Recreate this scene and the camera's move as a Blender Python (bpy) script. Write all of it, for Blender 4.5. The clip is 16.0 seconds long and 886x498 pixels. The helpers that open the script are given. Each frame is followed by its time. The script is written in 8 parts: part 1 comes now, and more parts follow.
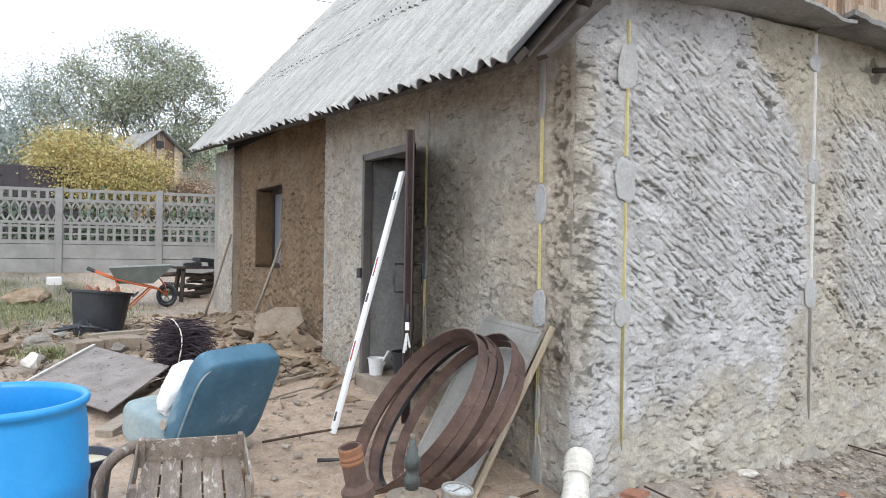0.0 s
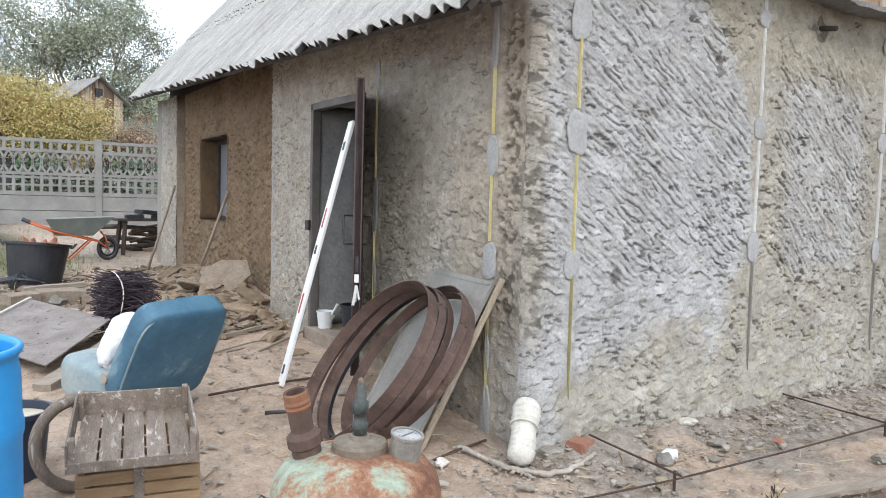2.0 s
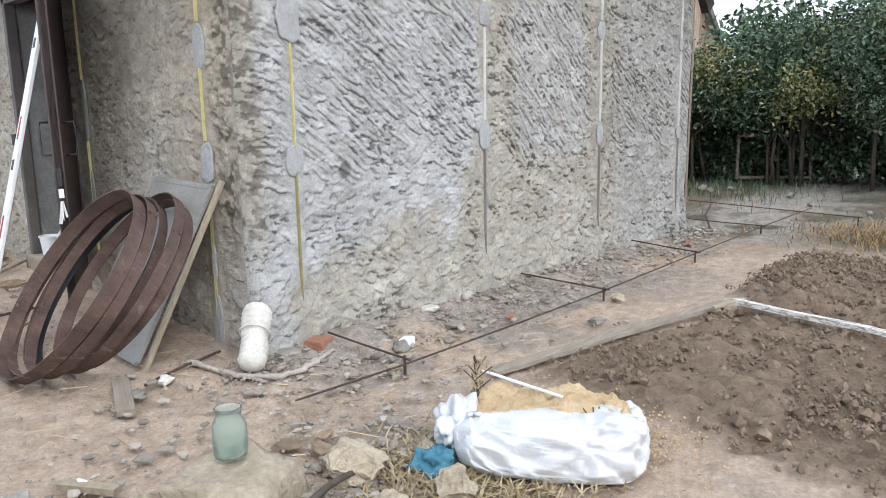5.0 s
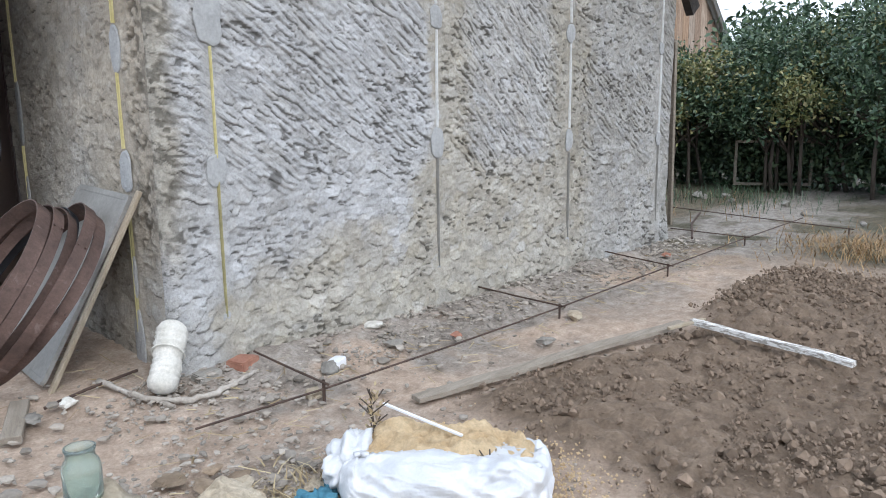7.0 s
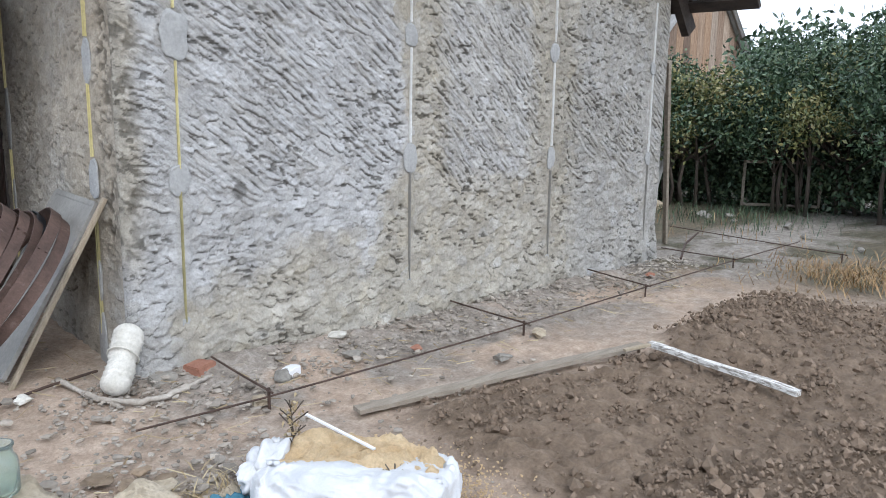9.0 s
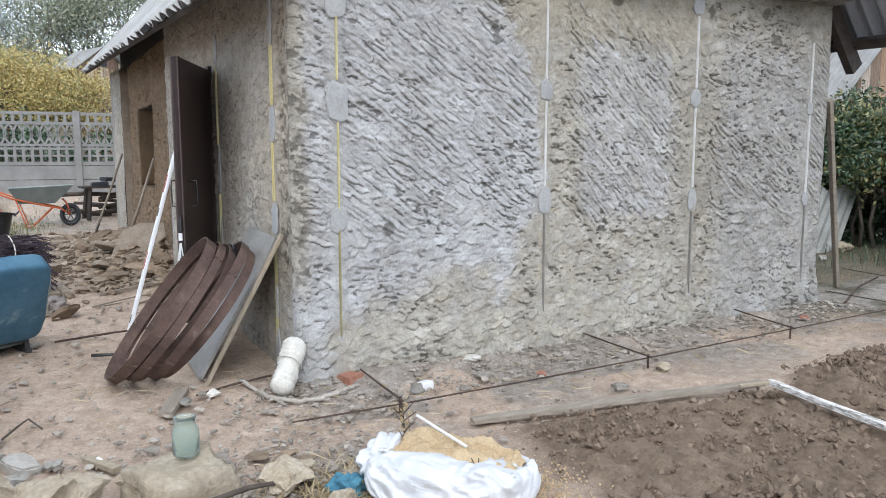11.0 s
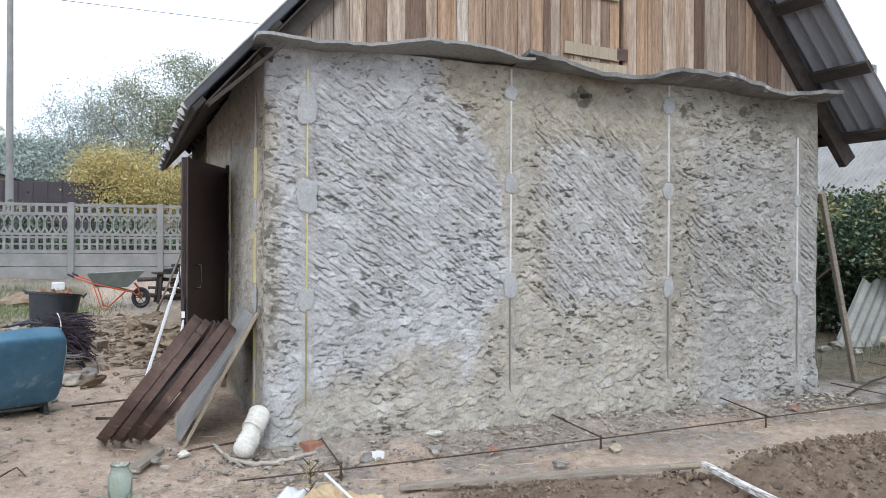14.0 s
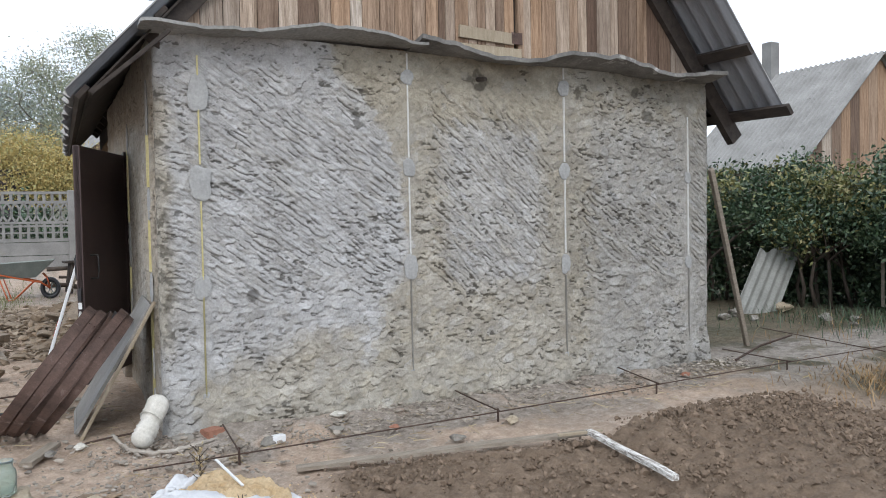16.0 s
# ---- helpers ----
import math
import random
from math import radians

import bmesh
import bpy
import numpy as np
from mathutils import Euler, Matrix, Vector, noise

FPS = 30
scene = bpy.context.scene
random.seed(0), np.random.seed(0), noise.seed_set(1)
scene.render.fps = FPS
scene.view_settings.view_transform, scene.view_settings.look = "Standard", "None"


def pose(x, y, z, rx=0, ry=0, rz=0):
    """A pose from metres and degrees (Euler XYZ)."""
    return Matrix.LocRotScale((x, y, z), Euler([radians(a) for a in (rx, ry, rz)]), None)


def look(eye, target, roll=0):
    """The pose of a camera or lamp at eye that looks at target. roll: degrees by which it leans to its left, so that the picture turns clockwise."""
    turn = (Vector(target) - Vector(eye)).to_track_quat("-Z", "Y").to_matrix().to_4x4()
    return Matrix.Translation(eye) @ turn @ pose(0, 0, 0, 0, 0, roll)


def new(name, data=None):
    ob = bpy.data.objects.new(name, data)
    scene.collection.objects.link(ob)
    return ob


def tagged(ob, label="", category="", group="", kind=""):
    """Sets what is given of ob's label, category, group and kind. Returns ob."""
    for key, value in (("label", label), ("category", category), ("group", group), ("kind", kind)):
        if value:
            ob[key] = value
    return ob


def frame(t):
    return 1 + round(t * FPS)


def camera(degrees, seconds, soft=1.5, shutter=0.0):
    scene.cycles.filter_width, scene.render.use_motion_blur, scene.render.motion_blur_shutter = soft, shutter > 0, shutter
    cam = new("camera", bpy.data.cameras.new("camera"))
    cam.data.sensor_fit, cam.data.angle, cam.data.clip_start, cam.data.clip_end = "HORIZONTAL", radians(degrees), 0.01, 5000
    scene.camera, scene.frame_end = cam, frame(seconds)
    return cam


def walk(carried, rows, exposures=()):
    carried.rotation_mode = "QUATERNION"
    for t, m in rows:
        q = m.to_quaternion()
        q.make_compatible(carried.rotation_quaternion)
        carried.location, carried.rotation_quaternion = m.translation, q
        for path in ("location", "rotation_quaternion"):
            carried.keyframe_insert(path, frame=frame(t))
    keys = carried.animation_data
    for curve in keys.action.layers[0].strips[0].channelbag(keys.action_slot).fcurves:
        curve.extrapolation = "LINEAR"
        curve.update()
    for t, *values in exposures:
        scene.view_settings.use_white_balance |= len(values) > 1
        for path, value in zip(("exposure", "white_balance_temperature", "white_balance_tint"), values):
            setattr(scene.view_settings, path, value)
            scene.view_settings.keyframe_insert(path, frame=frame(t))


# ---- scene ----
cam = camera(61.5, 16.0, soft=0.95)
PATH = [
    (0, (-2.592, -3.188, 1.429), (-1.637, -1.43, 1.412), 1.0),
    (0.5, (-2.593, -3.187, 1.417), (-1.56, -1.475, 1.409), 1.9),
    (1, (-2.569, -3.162, 1.408), (-1.496, -1.475, 1.38), 2.1),
    (1.5, (-2.566, -3.155, 1.409), (-1.488, -1.472, 1.35), 2.1),
    (2, (-2.57, -3.147, 1.402), (-1.5, -1.463, 1.27), 1.6),
    (2.5, (-2.598, -3.171, 1.391), (-1.508, -1.503, 1.215), 1.5),
    (3, (-2.529, -3.188, 1.374), (-1.259, -1.657, 1.163), 1.3),
    (3.5, (-2.488, -3.211, 1.36), (-1.097, -1.796, 1.108), 0.7),
    (4, (-2.418, -3.213, 1.31), (-0.955, -1.88, 1.019), -0.5),
    (4.5, (-2.29, -3.267, 1.31), (-0.831, -1.942, 0.969), 0.3),
    (4.7, (-2.249, -3.279, 1.306), (-0.775, -1.975, 0.948), -0.7),
    (6.8, (-1.722, -3.412, 1.33), (-0.319, -2.039, 0.948), -0.2),
    (7, (-1.703, -3.446, 1.342), (-0.269, -2.101, 0.978), -0.6),
    (7.5, (-1.624, -3.431, 1.35), (-0.154, -2.128, 0.979), 0.7),
    (8, (-1.529, -3.566, 1.359), (-0.132, -2.177, 1.015), -0.2),
    (8.2, (-1.484, -3.595, 1.364), (-0.069, -2.219, 1.04), 0.7),
    (10.3, (-1.492, -4.153, 1.442), (-0.397, -2.52, 1.076), -1.0),
    (10.5, (-1.507, -4.203, 1.387), (-0.499, -2.495, 1.132), -1.7),
    (11, (-1.494, -4.422, 1.457), (-0.504, -2.702, 1.211), -0.0),
    (11.5, (-1.512, -4.6, 1.458), (-0.645, -2.806, 1.293), -0.2),
    (12, (-1.497, -4.797, 1.412), (-0.603, -3.017, 1.232), -0.3),
    (12.5, (-1.396, -4.932, 1.404), (-0.614, -3.098, 1.241), 1.3),
    (13, (-1.249, -5.072, 1.36), (-0.504, -3.222, 1.216), 0.2),
    (13.5, (-1.035, -5.126, 1.408), (-0.254, -3.286, 1.352), 0.3),
    (14, (-0.88, -5.234, 1.434), (-0.1, -3.392, 1.431), 0.3),
    (14.5, (-0.782, -5.338, 1.457), (-0.014, -3.493, 1.518), -0.4),
    (15, (-0.76, -5.384, 1.512), (0.052, -3.557, 1.575), 0.6),
    (15.5, (-0.724, -5.401, 1.51), (0.169, -3.611, 1.52), -0.2),
    (16, (-0.685, -5.445, 1.468), (0.255, -3.68, 1.405), -1.1),
]
walk(cam, [(t, look(eye, target, roll)) for t, eye, target, roll in PATH],
     [(0, 0.86, 6500, 10), (2.5, 0.86, 6500, 10), (3.5, 0.97, 6480, 10), (4.5, 0.9, 6450, 10), (7, 0.72, 6150, 10), (8, 0.7, 6150, 10), (10.5, 0.74, 6250, 10), (12.5, 0.82, 6250, 10), (14, 0.7, 6230, 10), (15, 0.6, 6330, 10), (16, 0.45, 6450, 10)])

# ---- world, sun ----
world = bpy.data.worlds.new("overcast_sky")
scene.world = world
world.use_nodes = True
wn, wl = world.node_tree.nodes, world.node_tree.links
sky = wn.new("ShaderNodeTexSky")
sky.sky_type, sky.sun_disc = "NISHITA", False
sky.sun_elevation, sky.sun_rotation = radians(42), radians(200)
sky.air_density, sky.dust_density = 1.0, 4.0
back = wn["Background"]
lift = wn.new("ShaderNodeVectorMath")
lift.operation = "SCALE"
lift.inputs["Scale"].default_value = 0.08
cloud = wn.new("ShaderNodeMix")
cloud.data_type = "RGBA"
cloud.inputs[0].default_value = 0.85
cloud.inputs[7].default_value = (1.02, 1.13, 1.28, 1)
wl.new(sky.outputs[0], lift.inputs[0])
wl.new(lift.outputs[0], cloud.inputs[6])
wl.new(cloud.outputs[2], back.inputs[0])
back.inputs[1].default_value = 1.0

sun = new("sun", bpy.data.lights.new("sun", "SUN"))
sun.data.energy, sun.data.angle, sun.data.color = 0.9, radians(25), (1.0, 0.98, 0.95)
sun.matrix_basis = look((-4, -9, 9), (0, 0, 0))


# ---- materials ----
def tree_of(name, rough, metal=0.0):
    m = bpy.data.materials.new(name)
    m.use_nodes = True
    n, l = m.node_tree.nodes, m.node_tree.links
    b = n["Principled BSDF"]
    b.inputs["Roughness"].default_value, b.inputs["Metallic"].default_value = rough, metal
    return m, n, l, b


def coords(n, l, stretch):
    tc, mp = n.new("ShaderNodeTexCoord"), n.new("ShaderNodeMapping")
    mp.inputs["Scale"].default_value = stretch
    l.new(tc.outputs["Object"], mp.inputs["Vector"])
    return mp.outputs["Vector"]


def noise_node(n, l, vec, scale, detail=5.0, rough=0.6, distort=0.0):
    t = n.new("ShaderNodeTexNoise")
    t.inputs["Scale"].default_value, t.inputs["Detail"].default_value = scale, detail
    t.inputs["Roughness"].default_value, t.inputs["Distortion"].default_value = rough, distort
    l.new(vec, t.inputs["Vector"])
    return t.outputs["Fac"]


def ramp(n, l, fac, stops):
    r = n.new("ShaderNodeValToRGB")
    e = r.color_ramp.elements
    e[0].position, e[0].color = stops[0][0], (*stops[0][1], 1)
    e[1].position, e[1].color = stops[-1][0], (*stops[-1][1], 1)
    for p, c in stops[1:-1]:
        x = e.new(p)
        x.color = (*c, 1)
    l.new(fac, r.inputs["Fac"])
    return r.outputs["Color"]


def mixed(n, l, fac, a, b, mode="MIX"):
    x = n.new("ShaderNodeMix")
    x.data_type, x.blend_type = "RGBA", mode
    for sock, v in ((0, fac), (6, a), (7, b)):
        if isinstance(v, (int, float)):
            x.inputs[sock].default_value = v
        elif isinstance(v, tuple):
            x.inputs[sock].default_value = (*v, 1)
        else:
            l.new(v, x.inputs[sock])
    return x.outputs[2]


def bumped(n, l, b, fac, strength, distance):
    x = n.new("ShaderNodeBump")
    x.inputs["Strength"].default_value, x.inputs["Distance"].default_value = strength, distance
    l.new(fac, x.inputs["Height"])
    l.new(x.outputs[0], b.inputs["Normal"])


def surf(name, c1, c2, scale=4.0, fine=60.0, rough=0.85, metal=0.0, bump=0.5, depth=0.01, stretch=(1, 1, 1), grain=0.35, vary=0.0, spots=None, island=False):
    """Colour at two scales between c1 and c2, fine grain, relief; vary: brightness from piece to piece; spots: (colour, scale, threshold)."""
    m, n, l, b = tree_of(name, rough, metal)
    v = coords(n, l, stretch)
    coarse, small = noise_node(n, l, v, scale, 6), noise_node(n, l, v, fine, 5, 0.7)
    col = ramp(n, l, coarse, [(0.3, c1), (0.7, c2)])
    col = mixed(n, l, grain, col, ramp(n, l, small, [(0.3, (0.25, 0.25, 0.25)), (0.72, (1.0, 1.0, 1.0))]), "MULTIPLY")
    if spots:
        f = noise_node(n, l, v, spots[1], 6, 0.65, 0.6)
        r = ramp(n, l, f, [(spots[2] - 0.04, (0, 0, 0)), (spots[2] + 0.04, (1, 1, 1))])
        col = mixed(n, l, r, col, spots[0])
    if vary:
        src = n.new("ShaderNodeNewGeometry").outputs["Random Per Island"] if island else n.new("ShaderNodeObjectInfo").outputs["Random"]
        k = ramp(n, l, src, [(0.0, (1 - vary,) * 3), (1.0, (1.0, 1.0, 1.0))])
        col = mixed(n, l, 1.0, col, k, "MULTIPLY")
    l.new(col, b.inputs["Base Color"])
    bumped(n, l, b, small, bump, depth)
    return m


def wall_material(name, cement, clay, drag=0.0):
    """Rough-cast clay: shares of cement slurry and of painted crevice shade come from the mesh."""
    m, n, l, b = tree_of(name, 0.95)
    v = coords(n, l, (1, 1, 1))
    at = n.new("ShaderNodeAttribute")
    at.attribute_name = "cement"
    big, mid, small = noise_node(n, l, v, 2.2, 6), noise_node(n, l, v, 14, 6, 0.65), noise_node(n, l, v, 70, 5, 0.7)
    a = ramp(n, l, mid, [(0.28, tuple(c * 0.78 for c in cement)), (0.5, cement), (0.74, tuple(min(c * 1.14, 0.8) for c in cement))])
    c = ramp(n, l, mid, [(0.28, tuple(c * 0.74 for c in clay)), (0.52, clay), (0.75, tuple(c * 1.15 for c in clay))])
    col = mixed(n, l, at.outputs["Fac"], c, a)
    patchy = noise_node(n, l, v, 5.5, 5, 0.6, 0.5)
    col = mixed(n, l, 0.5, col, ramp(n, l, patchy, [(0.36, (0.8, 0.79, 0.77)), (0.62, (1.06, 1.06, 1.06))]), "MULTIPLY")
    col = mixed(n, l, 0.45, col, ramp(n, l, big, [(0.3, (0.66, 0.64, 0.62)), (0.65, (1, 1, 1))]), "MULTIPLY")
    col = mixed(n, l, 0.32, col, ramp(n, l, small, [(0.32, (0.3, 0.28, 0.26)), (0.6, (1, 1, 1))]), "MULTIPLY")
    chips = noise_node(n, l, v, 46, 5, 0.68, 0.6)
    col = mixed(n, l, 0.45, col, ramp(n, l, chips, [(0.31, (0.25, 0.23, 0.2)), (0.39, (1, 1, 1))]), "MULTIPLY")
    crack_shade = n.new("ShaderNodeAttribute")
    crack_shade.attribute_name = "crack_shade"
    # A darker copy of the wall colour paints shade into the crevices.
    shade_col = mixed(n, l, 1.0, col, (0.36, 0.352, 0.34), "MULTIPLY")
    col = mixed(n, l, crack_shade.outputs["Fac"], col, shade_col)
    batch = n.new("ShaderNodeAttribute")
    batch.attribute_name = "batch"
    col = mixed(n, l, 1.0, col, ramp(n, l, batch.outputs["Fac"], [(0.0, (0.68, 0.675, 0.66)), (1.0, (1.07, 1.07, 1.07))]), "MULTIPLY")
    l.new(col, b.inputs["Base Color"])
    tiny, grit = noise_node(n, l, v, 170, 4, 0.7), noise_node(n, l, v, 34, 6, 0.72, 0.3)
    add = n.new("ShaderNodeMath")
    add.operation, add.inputs[1].default_value = "MULTIPLY_ADD", 0.3
    l.new(tiny, add.inputs[0])
    more = n.new("ShaderNodeMath")
    more.operation, more.inputs[1].default_value = "MULTIPLY_ADD", 1.6
    l.new(grit, more.inputs[0])
    l.new(small, more.inputs[2])
    l.new(more.outputs[0], add.inputs[2])
    high = add.outputs[0]
    if drag:
        # hair-fine marks of the comb along its slanting strokes
        axes = n.new("ShaderNodeCombineXYZ")
        for k, (way, scale) in enumerate((((0.8, 0, -0.6), 7.0), ((0.6, 0, 0.8), 62.0))):
            dot, mul = n.new("ShaderNodeVectorMath"), n.new("ShaderNodeMath")
            dot.operation, mul.operation = "DOT_PRODUCT", "MULTIPLY"
            dot.inputs[1].default_value, mul.inputs[1].default_value = way, scale
            l.new(v, dot.inputs[0])
            l.new(dot.outputs["Value"], mul.inputs[0])
            l.new(mul.outputs[0], axes.inputs[k])
        hair = noise_node(n, l, axes.outputs[0], 1.0, 4, 0.62, 0.5)
        combed, share, plus = n.new("ShaderNodeAttribute"), n.new("ShaderNodeMath"), n.new("ShaderNodeMath")
        combed.attribute_name = "comb"
        share.operation, share.inputs[1].default_value = "MULTIPLY", drag
        l.new(combed.outputs["Fac"], share.inputs[0])
        plus.operation = "MULTIPLY_ADD"
        l.new(hair, plus.inputs[0])
        l.new(share.outputs[0], plus.inputs[1])
        l.new(high, plus.inputs[2])
        high = plus.outputs[0]
        worn = mixed(n, l, share.outputs[0], col, ramp(n, l, hair, [(0.33, (0.35, 0.34, 0.33)), (0.5, (1, 1, 1))]), "MULTIPLY")
        l.new(worn, b.inputs["Base Color"])
    bumped(n, l, b, high, 0.7, 0.01)
    return m


def ground_material():
    m, n, l, b = tree_of("yard_earth", 0.97)
    v = coords(n, l, (1, 1, 1))
    parts = []
    for a in ("soil", "grass", "rubbish"):
        at = n.new("ShaderNodeAttribute")
        at.attribute_name = a
        parts.append(at.outputs["Fac"])
    big, mid, small = noise_node(n, l, v, 1.3, 6), noise_node(n, l, v, 11, 7, 0.7), noise_node(n, l, v, 55, 6, 0.75)
    dust = ramp(n, l, mid, [(0.25, (0.36, 0.262, 0.192)), (0.5, (0.54, 0.413, 0.318)), (0.75, (0.68, 0.55, 0.44))])
    soil = ramp(n, l, mid, [(0.25, (0.13, 0.09, 0.06)), (0.55, (0.24, 0.173, 0.12)), (0.8, (0.34, 0.26, 0.193))])
    # Very dark grass tone, which also paints the shade near the hedge.
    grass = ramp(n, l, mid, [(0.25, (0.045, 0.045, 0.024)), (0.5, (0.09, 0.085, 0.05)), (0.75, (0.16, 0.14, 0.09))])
    rub = ramp(n, l, mid, [(0.25, (0.16, 0.135, 0.11)), (0.5, (0.34, 0.3, 0.26)), (0.75, (0.54, 0.505, 0.465))])
    col = mixed(n, l, parts[0], dust, soil)
    col = mixed(n, l, parts[1], col, grass)
    col = mixed(n, l, parts[2], col, rub)
    col = mixed(n, l, 0.4, col, ramp(n, l, big, [(0.3, (0.62, 0.6, 0.57)), (0.65, (1, 1, 1))]), "MULTIPLY")
    col = mixed(n, l, 0.55, col, ramp(n, l, small, [(0.3, (0.3, 0.28, 0.26)), (0.62, (1, 1, 1))]), "MULTIPLY")
    l.new(col, b.inputs["Base Color"])
    chips = noise_node(n, l, v, 38, 6, 0.72, 0.5)
    grit = n.new("ShaderNodeMath")
    grit.operation, grit.inputs[1].default_value = "MULTIPLY_ADD", 1.5
    l.new(chips, grit.inputs[0])
    l.new(small, grit.inputs[2])
    bumped(n, l, b, grit.outputs[0], 0.8, 0.012)
    return m


def leaf_material(name, c1, c2, c3):
    m, n, l, b = tree_of(name, 0.5)
    g = n.new("ShaderNodeNewGeometry")
    col = ramp(n, l, g.outputs["Random Per Island"], [(0.0, c1), (0.6, c2), (1.0, c3)])
    l.new(col, b.inputs["Base Color"])
    b.inputs["Subsurface Weight"].default_value = 0.0
    return m


def board_material():
    """Old boards, each with its own tone from dark brown to pale pinkish grey."""
    m, n, l, b = tree_of("weathered_boards", 0.85)
    v = coords(n, l, (9, 9, 0.4))
    r = n.new("ShaderNodeObjectInfo").outputs["Random"]
    tone = ramp(n, l, r, [(0.0, (0.16, 0.1, 0.07)), (0.2, (0.34, 0.245, 0.18)), (0.4, (0.5, 0.33, 0.21)), (0.6, (0.4, 0.335, 0.28)), (0.8, (0.56, 0.44, 0.34)), (1.0, (0.62, 0.54, 0.46))])
    g1, g2 = noise_node(n, l, v, 3, 6), noise_node(n, l, v, 26, 5, 0.7)
    col = mixed(n, l, 0.8, tone, ramp(n, l, g1, [(0.34, (0.4, 0.34, 0.29)), (0.6, (1, 1, 1))]), "MULTIPLY")
    col = mixed(n, l, 0.7, col, ramp(n, l, g2, [(0.34, (0.3, 0.26, 0.23)), (0.58, (1, 1, 1))]), "MULTIPLY")
    l.new(col, b.inputs["Base Color"])
    bumped(n, l, b, g2, 0.6, 0.008)
    return m


M_WALL = wall_material("rough_cast_wall", (0.54, 0.543, 0.547), (0.452, 0.413, 0.334), 0.4)
M_SIDE = wall_material("clay_plaster_wall", (0.55, 0.53, 0.495), (0.5, 0.44, 0.355))
M_ADOBE = wall_material("bare_adobe", (0.32, 0.24, 0.165), (0.265, 0.175, 0.1))
M_GROUND = ground_material()
M_SLATE = surf("weathered_slate", (0.3, 0.295, 0.28), (0.47, 0.465, 0.45), 1.6, 35, 0.9, bump=0.4, grain=0.5, vary=0.22, spots=((0.16, 0.16, 0.14), 9.0, 0.66))
M_ROOF = surf("streaked_slate", (0.36, 0.355, 0.335), (0.58, 0.575, 0.555), 2.4, 34, 0.9, bump=0.6, grain=0.55, stretch=(1.1, 5.0, 1.1), vary=0.12, spots=((0.24, 0.24, 0.2), 7.0, 0.63))
# Darker slate for the sheet undersides, with their shade put into the colour.
M_SLATE_SHADE = surf("shaded_slate", (0.19, 0.2, 0.22), (0.28, 0.29, 0.31), 2, 40, 0.85, bump=0.2, grain=0.3, stretch=(0.5, 3.0, 0.5))
M_BOARD = board_material()
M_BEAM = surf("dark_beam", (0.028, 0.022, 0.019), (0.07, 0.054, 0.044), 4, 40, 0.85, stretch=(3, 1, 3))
M_PLANK = surf("grey_plank", (0.26, 0.215, 0.165), (0.42, 0.36, 0.29), 4, 40, 0.85, stretch=(1, 10, 10), grain=0.5, vary=0.25)
M_PALE_PLANK = surf("pale_wood", (0.42, 0.34, 0.235), (0.56, 0.47, 0.35), 4, 40, 0.8, stretch=(10, 10, 1), grain=0.45, vary=0.2)
M_CRATE_NEW = surf("crate_fresh_wood", (0.43, 0.265, 0.14), (0.56, 0.375, 0.21), 4, 40, 0.75, stretch=(1.2, 9, 9), grain=0.4, vary=0.25)
M_CRATE_OLD = surf("crate_grey_wood", (0.2, 0.155, 0.12), (0.38, 0.31, 0.255), 5, 40, 0.85, stretch=(6, 1, 6), grain=0.55, vary=0.3, spots=((0.52, 0.48, 0.43), 6.0, 0.62))
M_DOOR = surf("door_brown_paint", (0.055, 0.034, 0.032), (0.085, 0.055, 0.05), 3, 50, 0.55, bump=0.1, grain=0.25)
M_DARK_METAL = surf("dark_steel", (0.03, 0.03, 0.032), (0.075, 0.07, 0.07), 6, 60, 0.5, 0.4, bump=0.15)
M_RUST = surf("rusted_band", (0.075, 0.046, 0.037), (0.2, 0.125, 0.1), 7, 75, 0.8, 0.1, bump=0.35, grain=0.5, vary=0.35, spots=((0.2, 0.145, 0.125), 13.0, 0.64))
M_RUST_BRIGHT = surf("orange_rust", (0.2, 0.085, 0.045), (0.36, 0.18, 0.1), 6, 60, 0.85, 0.05, bump=0.4, grain=0.45)
M_REBAR = surf("rebar_rust", (0.05, 0.032, 0.026), (0.12, 0.075, 0.055), 12, 90, 0.8, 0.2, bump=0.4)
M_BEACON = surf("galvanised_bead", (0.74, 0.75, 0.74), (0.82, 0.82, 0.8), 8, 60, 0.45, 0.05, bump=0.1)
M_BEACON_Y = surf("yellowed_bead", (0.62, 0.54, 0.24), (0.76, 0.69, 0.38), 6, 60, 0.5, 0.2, bump=0.1)
M_BEACON_DULL = surf("dull_yellow_bead", (0.3, 0.27, 0.13), (0.46, 0.41, 0.2), 6, 60, 0.6, 0.1, bump=0.1)
M_MORTAR = surf("mortar_dab", (0.34, 0.342, 0.335), (0.44, 0.442, 0.435), 6, 50, 0.9, bump=0.4)
M_LEVEL = surf("white_aluminium", (0.74, 0.75, 0.76), (0.82, 0.83, 0.84), 3, 50, 0.4, bump=0.05, grain=0.12)
M_RED = surf("red_plastic", (0.35, 0.03, 0.03), (0.45, 0.05, 0.04), 8, 60, 0.45, bump=0.05)
M_WHITE_PLASTIC = surf("white_plastic", (0.72, 0.73, 0.74), (0.82, 0.82, 0.82), 5, 60, 0.45, bump=0.06, grain=0.15)
M_BLACK_PLASTIC = surf("black_rubber", (0.013, 0.015, 0.019), (0.034, 0.038, 0.046), 5, 60, 0.42, bump=0.15)
M_NAVY = surf("navy_enamel", (0.02, 0.028, 0.05), (0.04, 0.05, 0.08), 5, 60, 0.45, bump=0.1)
